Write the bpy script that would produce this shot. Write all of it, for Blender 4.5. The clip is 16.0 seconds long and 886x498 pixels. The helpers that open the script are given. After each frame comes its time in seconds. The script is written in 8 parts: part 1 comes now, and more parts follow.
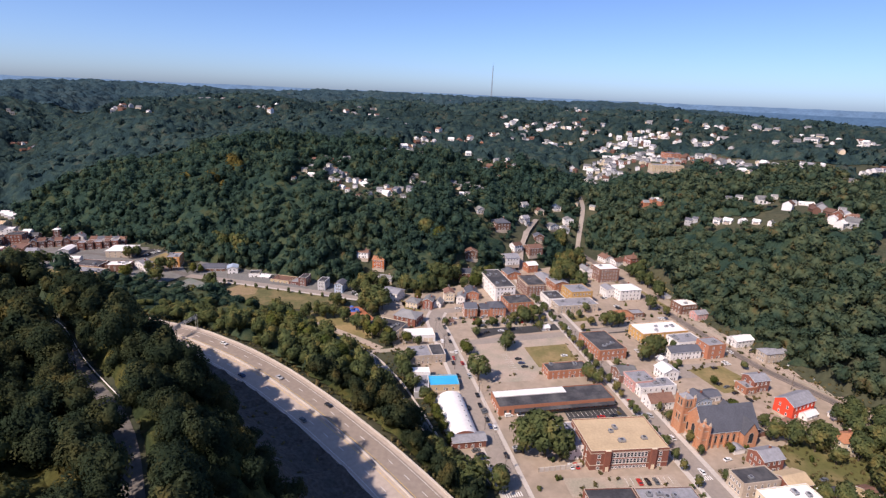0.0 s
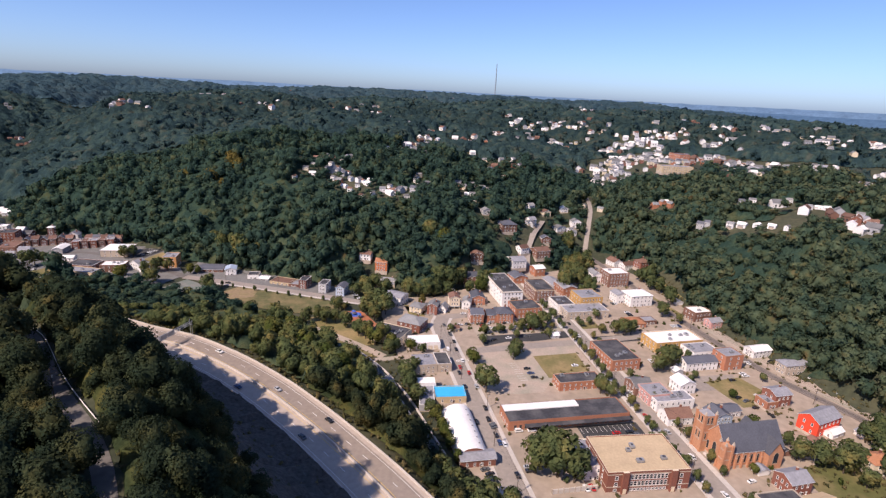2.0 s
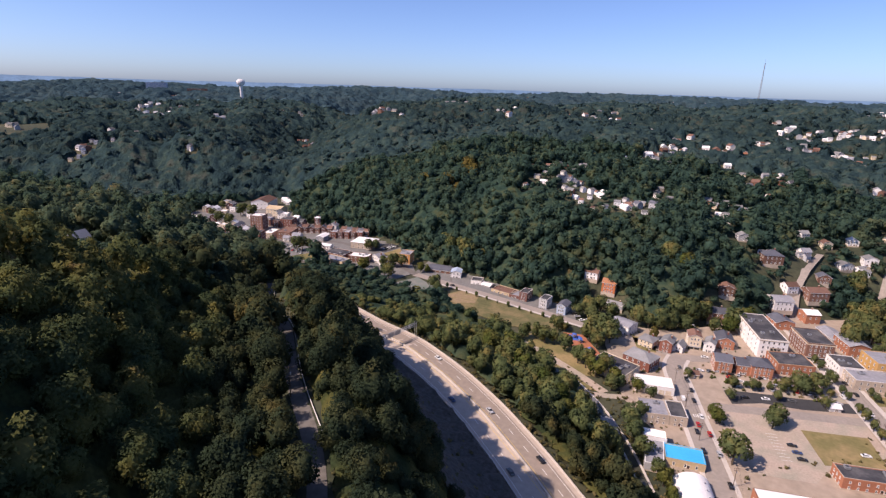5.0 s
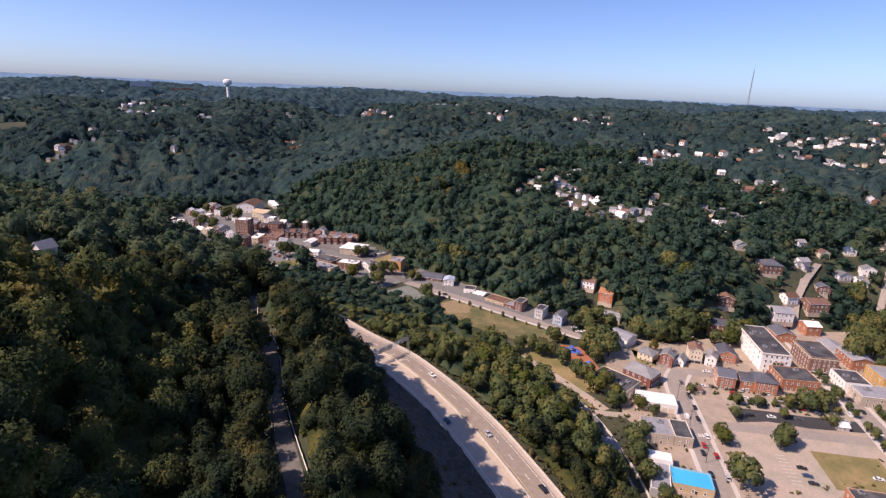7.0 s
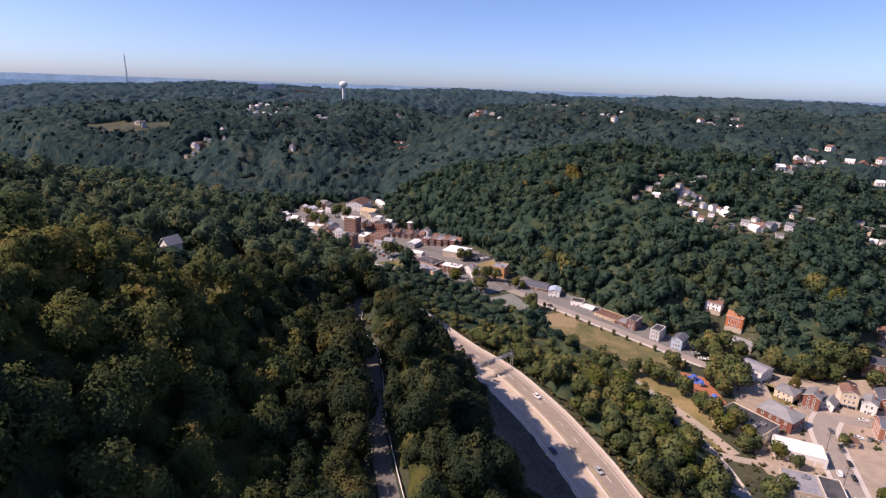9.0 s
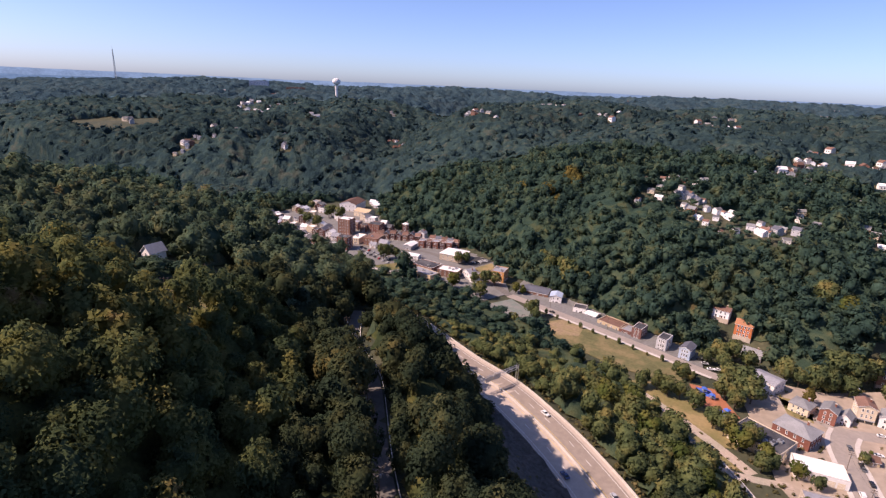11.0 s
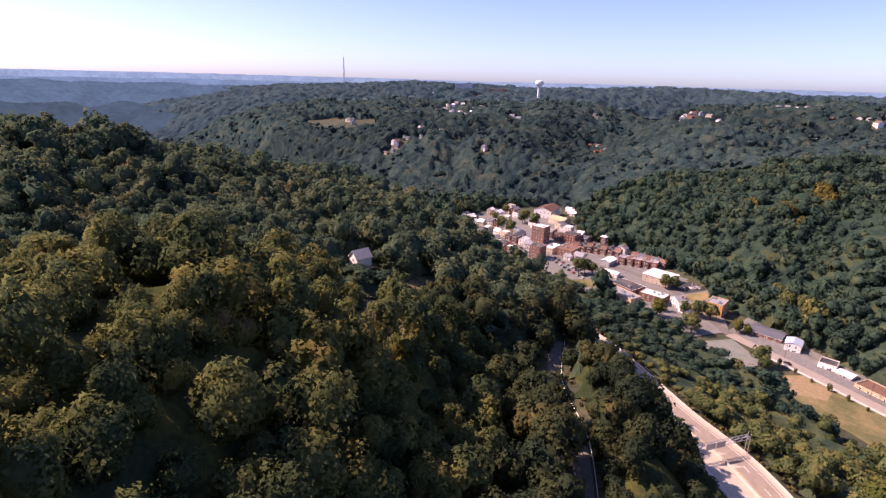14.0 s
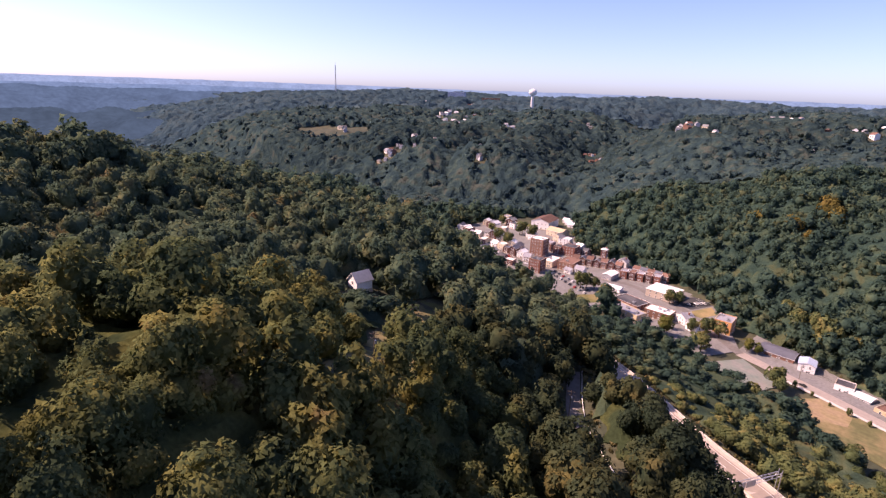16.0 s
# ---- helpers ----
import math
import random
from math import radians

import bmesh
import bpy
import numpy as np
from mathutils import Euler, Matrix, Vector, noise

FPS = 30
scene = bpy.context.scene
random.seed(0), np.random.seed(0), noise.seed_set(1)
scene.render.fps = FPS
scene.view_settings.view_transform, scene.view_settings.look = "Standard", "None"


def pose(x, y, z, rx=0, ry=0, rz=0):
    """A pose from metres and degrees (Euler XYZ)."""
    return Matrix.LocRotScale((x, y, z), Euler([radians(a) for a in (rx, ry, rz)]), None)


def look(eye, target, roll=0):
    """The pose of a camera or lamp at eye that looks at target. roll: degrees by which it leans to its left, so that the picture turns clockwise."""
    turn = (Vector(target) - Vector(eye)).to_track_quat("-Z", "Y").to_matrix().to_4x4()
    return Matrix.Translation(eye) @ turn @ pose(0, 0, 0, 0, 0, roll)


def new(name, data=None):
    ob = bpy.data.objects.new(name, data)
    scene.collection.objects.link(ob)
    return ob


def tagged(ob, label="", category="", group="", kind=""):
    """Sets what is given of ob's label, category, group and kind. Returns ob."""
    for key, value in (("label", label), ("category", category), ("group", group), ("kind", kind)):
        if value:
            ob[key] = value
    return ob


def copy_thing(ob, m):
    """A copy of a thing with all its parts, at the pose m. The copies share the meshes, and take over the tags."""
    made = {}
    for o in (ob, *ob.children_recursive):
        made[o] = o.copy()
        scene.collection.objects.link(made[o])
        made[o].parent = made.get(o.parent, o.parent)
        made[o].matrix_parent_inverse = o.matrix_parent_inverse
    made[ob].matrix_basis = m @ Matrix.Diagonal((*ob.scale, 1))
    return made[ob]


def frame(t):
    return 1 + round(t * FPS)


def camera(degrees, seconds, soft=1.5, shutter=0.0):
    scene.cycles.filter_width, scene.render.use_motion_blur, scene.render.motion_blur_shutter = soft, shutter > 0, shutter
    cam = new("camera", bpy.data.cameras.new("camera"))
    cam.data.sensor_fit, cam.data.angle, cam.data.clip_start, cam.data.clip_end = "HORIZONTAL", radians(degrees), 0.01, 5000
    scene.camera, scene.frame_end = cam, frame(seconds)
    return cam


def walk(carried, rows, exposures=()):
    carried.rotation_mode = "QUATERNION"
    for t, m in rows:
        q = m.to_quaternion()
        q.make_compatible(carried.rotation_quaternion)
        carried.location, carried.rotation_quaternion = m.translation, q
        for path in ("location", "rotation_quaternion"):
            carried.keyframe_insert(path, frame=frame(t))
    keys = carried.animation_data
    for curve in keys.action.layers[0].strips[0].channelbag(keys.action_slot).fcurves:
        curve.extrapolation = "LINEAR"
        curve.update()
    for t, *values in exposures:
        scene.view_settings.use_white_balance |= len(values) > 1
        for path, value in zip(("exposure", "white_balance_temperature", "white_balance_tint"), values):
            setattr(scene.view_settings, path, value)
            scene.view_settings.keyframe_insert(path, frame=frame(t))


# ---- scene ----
cam = camera(79.67, 16.0, soft=1.3)
PATH = [
    (0, pose(-0.0, -0.0, 170.0, 73.63, -2.29, 0.69)),
    (0.5, pose(-0.8, 4.0, 169.7, 73.50, -2.43, 0.64)),
    (1, pose(-1.8, 7.8, 169.5, 73.46, -2.54, 0.68)),
    (1.5, pose(-3.0, 11.7, 169.3, 73.43, -2.71, 0.83)),
    (2, pose(-4.2, 15.7, 169.3, 73.42, -2.76, 0.89)),
    (2.5, pose(-5.6, 19.7, 169.4, 73.49, -2.81, 0.93)),
    (3, pose(-7.1, 23.5, 169.4, 73.41, -2.46, 6.91)),
    (3.5, pose(-8.9, 27.5, 169.2, 73.18, -1.72, 18.74)),
    (4, pose(-10.9, 31.4, 169.0, 73.16, -1.42, 25.14)),
    (6.5, pose(-22.3, 48.4, 168.8, 73.23, -2.24, 24.10)),
    (7, pose(-24.9, 51.4, 168.7, 73.42, -2.33, 23.78)),
    (7.5, pose(-27.8, 54.5, 168.5, 73.42, -2.40, 23.34)),
    (8, pose(-30.6, 57.5, 168.4, 73.32, -2.33, 25.85)),
    (8.5, pose(-33.7, 60.4, 168.4, 73.11, -2.01, 31.87)),
    (8.7, pose(-35.0, 61.5, 168.4, 73.09, -1.87, 34.82)),
    (11, pose(-50.6, 73.5, 168.0, 72.93, -2.40, 34.02)),
    (11.5, pose(-54.2, 75.9, 168.0, 72.67, -1.84, 42.07)),
    (12, pose(-58.0, 78.3, 168.2, 72.43, -0.99, 53.74)),
    (12.5, pose(-62.1, 80.5, 168.3, 72.44, -1.08, 55.11)),
    (13, pose(-66.3, 82.4, 168.4, 72.43, -1.25, 54.80)),
    (13.5, pose(-70.6, 84.3, 168.5, 72.39, -1.42, 54.60)),
    (14, pose(-75.1, 86.0, 168.5, 72.35, -1.54, 54.37)),
    (14.5, pose(-79.7, 87.6, 168.5, 72.55, -1.65, 54.15)),
    (15, pose(-84.5, 89.0, 168.3, 72.81, -1.74, 53.90)),
    (15.5, pose(-89.1, 90.3, 168.2, 73.03, -1.86, 53.65)),
    (16, pose(-93.5, 91.4, 168.1, 73.20, -2.01, 53.41)),
]
walk(cam, PATH, [(0, 0.16, 6520, 20), (8.5, 0.27, 6880, 28), (11, 0.39, 7000, 31), (12.5, 0.61, 7300, 41), (16, 0.78, 7450, 44)])
# ---------------------------------------------------------------- daylight
SUN_LEFT, SUN_UP = 134.0, 46.0          # degrees to the left of +y, and above the horizon
world = bpy.data.worlds.new("world")
scene.world = world
world.use_nodes = True
wn = world.node_tree.nodes
sky = wn.new("ShaderNodeTexSky")
sky.sky_type, sky.sun_disc = "NISHITA", False
sky.sun_elevation, sky.sun_rotation = radians(SUN_UP), radians(-SUN_LEFT)
sky.air_density, sky.dust_density, sky.ozone_density, sky.altitude = 0.7, 0.95, 6.0, 200
wn["Background"].inputs["Strength"].default_value = 0.142
cool = wn.new("ShaderNodeMix")
cool.data_type, cool.blend_type = "RGBA", "MULTIPLY"
cool.inputs["Factor"].default_value, cool.inputs["B"].default_value = 1.0, (0.89, 0.965, 1.06, 1)
world.node_tree.links.new(sky.outputs["Color"], cool.inputs["A"])
world.node_tree.links.new(cool.outputs["Result"], wn["Background"].inputs["Color"])
sun_dir = Vector((-math.sin(radians(SUN_LEFT)) * math.cos(radians(SUN_UP)), math.cos(radians(SUN_LEFT)) * math.cos(radians(SUN_UP)), math.sin(radians(SUN_UP))))
sun = new("sun", bpy.data.lights.new("sun", "SUN"))
sun.data.energy, sun.data.angle, sun.data.color = 5.0, radians(0.5), (1.0, 0.88, 0.74)
sun.matrix_world = look(sun_dir * 100, (0, 0, 0))
# ---------------------------------------------------------------- materials
def surface(name, colour, rough=0.8, metal=0.0, vary=0.25, size=1.5, coarse=14.0, bump=0.0, per_piece=0.0, tint=None, spec=0.3):
    """A painted or mineral surface: fine grain and broad stains in metres, an optional second tint in patches."""
    m = bpy.data.materials.new(name)
    m.use_nodes = True
    n, l = m.node_tree.nodes, m.node_tree.links
    b = n["Principled BSDF"]
    b.inputs["Roughness"].default_value, b.inputs["Metallic"].default_value = rough, metal
    b.inputs["Specular IOR Level"].default_value = spec
    where = n.new("ShaderNodeNewGeometry")
    fine, broad = n.new("ShaderNodeTexNoise"), n.new("ShaderNodeTexNoise")
    fine.inputs["Scale"].default_value, fine.inputs["Detail"].default_value = 1 / size, 4
    broad.inputs["Scale"].default_value, broad.inputs["Detail"].default_value = 1 / coarse, 3
    for t in (fine, broad):
        l.new(where.outputs["Position"], t.inputs["Vector"])
    both = n.new("ShaderNodeMath")
    both.operation = "ADD"
    l.new(fine.outputs["Fac"], both.inputs[0])
    l.new(broad.outputs["Fac"], both.inputs[1])
    span = n.new("ShaderNodeMapRange")
    span.inputs["From Min"].default_value, span.inputs["From Max"].default_value = 0.6, 1.4
    span.inputs["To Min"].default_value, span.inputs["To Max"].default_value = 1 - vary, 1 + vary
    l.new(both.outputs[0], span.inputs["Value"])
    last = span.outputs["Result"]
    if per_piece:
        info, piece, mul = n.new("ShaderNodeObjectInfo"), n.new("ShaderNodeMapRange"), n.new("ShaderNodeMath")
        piece.inputs["To Min"].default_value, piece.inputs["To Max"].default_value = 1 - per_piece, 1 + per_piece
        l.new(info.outputs["Random"], piece.inputs["Value"])
        mul.operation = "MULTIPLY"
        l.new(last, mul.inputs[0])
        l.new(piece.outputs["Result"], mul.inputs[1])
        last = mul.outputs[0]
    col = n.new("ShaderNodeMix")
    col.data_type = "RGBA"
    col.inputs["A"].default_value = (*colour, 1)
    col.inputs["B"].default_value = (*(tint or colour), 1)
    patch = n.new("ShaderNodeMapRange")
    patch.inputs["From Min"].default_value, patch.inputs["From Max"].default_value = 0.42, 0.62
    l.new(broad.outputs["Fac"], patch.inputs["Value"])
    l.new(patch.outputs["Result"], col.inputs["Factor"])
    out = n.new("ShaderNodeMix")
    out.data_type, out.blend_type = "RGBA", "MULTIPLY"
    out.inputs["Factor"].default_value = 1
    l.new(col.outputs["Result"], out.inputs["A"])
    l.new(last, out.inputs["B"])
    l.new(out.outputs["Result"], b.inputs["Base Color"])
    if bump:
        relief = n.new("ShaderNodeBump")
        relief.inputs["Strength"].default_value, relief.inputs["Distance"].default_value = 0.6, bump
        l.new(fine.outputs["Fac"], relief.inputs["Height"])
        l.new(relief.outputs["Normal"], b.inputs["Normal"])
    return m


def foliage(name, a, b_col, c_col, patch=26.0, see_through=0.35, late=None, fine=0.9, rough=1.0, russet=None):
    """Leaves: three greens in patches of a few trees, uneven from leaf clump to leaf clump, light shining through a little."""
    m = bpy.data.materials.new(name)
    m.use_nodes = True
    n, l = m.node_tree.nodes, m.node_tree.links
    n.remove(n["Principled BSDF"])
    where = n.new("ShaderNodeNewGeometry")
    big, small = n.new("ShaderNodeTexNoise"), n.new("ShaderNodeTexNoise")
    big.inputs["Scale"].default_value, small.inputs["Scale"].default_value = 1 / patch, 1 / fine
    big.inputs["Detail"].default_value, small.inputs["Detail"].default_value = 4, 3
    for t in (big, small):
        l.new(where.outputs["Position"], t.inputs["Vector"])
    single = n.new("ShaderNodeTexNoise")
    single.inputs["Scale"].default_value, single.inputs["Detail"].default_value = 1 / (patch * 0.26), 0.5
    l.new(where.outputs["Position"], single.inputs["Vector"])
    tree = n.new("ShaderNodeMix")
    tree.inputs["Factor"].default_value = 0.5
    l.new(big.outputs["Fac"], tree.inputs["A"])
    l.new(single.outputs["Fac"], tree.inputs["B"])
    ramp = n.new("ShaderNodeValToRGB")
    e = ramp.color_ramp.elements
    e[0].position, e[0].color = 0.41, (*a, 1)
    e[1].position, e[1].color = 0.5, (*b_col, 1)
    for at, tone in ((0.58, c_col), (0.64, late or c_col), (0.69, russet or late or c_col)):
        e.new(at).color = (*tone, 1)
    l.new(tree.outputs["Result"], ramp.inputs["Fac"])
    mix = n.new("ShaderNodeMath")
    mix.operation = "ADD"
    l.new(small.outputs["Fac"], mix.inputs[0])
    part_of = n.new("ShaderNodeMath")
    part_of.operation = "MULTIPLY"
    part_of.inputs[1].default_value = 0.35
    l.new(where.outputs["Random Per Island"], part_of.inputs[0])
    l.new(part_of.outputs[0], mix.inputs[1])
    span = n.new("ShaderNodeMapRange")
    span.inputs["From Min"].default_value, span.inputs["From Max"].default_value = 0.35, 1.0
    span.inputs["To Min"].default_value, span.inputs["To Max"].default_value = 0.68, 1.32
    l.new(mix.outputs[0], span.inputs["Value"])
    col = n.new("ShaderNodeMix")
    col.data_type, col.blend_type = "RGBA", "MULTIPLY"
    col.inputs["Factor"].default_value = 1
    l.new(ramp.outputs["Color"], col.inputs["A"])
    l.new(span.outputs["Result"], col.inputs["B"])
    flat, thin, shade = n.new("ShaderNodeBsdfDiffuse"), n.new("ShaderNodeBsdfTranslucent"), n.new("ShaderNodeMixShader")
    l.new(col.outputs["Result"], flat.inputs["Color"])
    l.new(col.outputs["Result"], thin.inputs["Color"])
    shade.inputs["Fac"].default_value = see_through
    relief = n.new("ShaderNodeBump")
    relief.inputs["Strength"].default_value, relief.inputs["Distance"].default_value = min(0.55 * rough, 1.0), fine * 0.5 * rough
    l.new(small.outputs["Fac"], relief.inputs["Height"])
    l.new(relief.outputs["Normal"], flat.inputs["Normal"])
    l.new(flat.outputs[0], shade.inputs[1])
    l.new(thin.outputs[0], shade.inputs[2])
    l.new(shade.outputs[0], n["Material Output"].inputs["Surface"])
    return m


def glass_pane(name):
    m = surface(name, (0.03, 0.035, 0.04), rough=0.12, vary=0.3, spec=0.7)
    return m


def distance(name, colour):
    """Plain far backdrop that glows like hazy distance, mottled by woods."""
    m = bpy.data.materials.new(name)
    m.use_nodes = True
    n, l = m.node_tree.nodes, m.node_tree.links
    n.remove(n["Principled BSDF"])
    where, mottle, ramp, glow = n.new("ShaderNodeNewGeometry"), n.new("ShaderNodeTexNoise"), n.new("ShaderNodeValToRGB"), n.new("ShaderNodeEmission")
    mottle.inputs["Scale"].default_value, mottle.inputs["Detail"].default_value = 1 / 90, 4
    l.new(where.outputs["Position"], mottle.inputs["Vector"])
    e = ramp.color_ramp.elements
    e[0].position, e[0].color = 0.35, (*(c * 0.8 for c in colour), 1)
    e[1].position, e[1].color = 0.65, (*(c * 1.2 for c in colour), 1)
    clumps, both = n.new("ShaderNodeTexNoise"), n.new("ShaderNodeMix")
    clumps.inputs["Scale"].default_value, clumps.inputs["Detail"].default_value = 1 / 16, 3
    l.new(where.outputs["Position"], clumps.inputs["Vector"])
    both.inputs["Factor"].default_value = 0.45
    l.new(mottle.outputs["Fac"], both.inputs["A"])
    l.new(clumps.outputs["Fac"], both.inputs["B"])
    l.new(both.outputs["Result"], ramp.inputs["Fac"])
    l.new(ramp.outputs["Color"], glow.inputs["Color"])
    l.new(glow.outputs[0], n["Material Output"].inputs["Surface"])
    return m


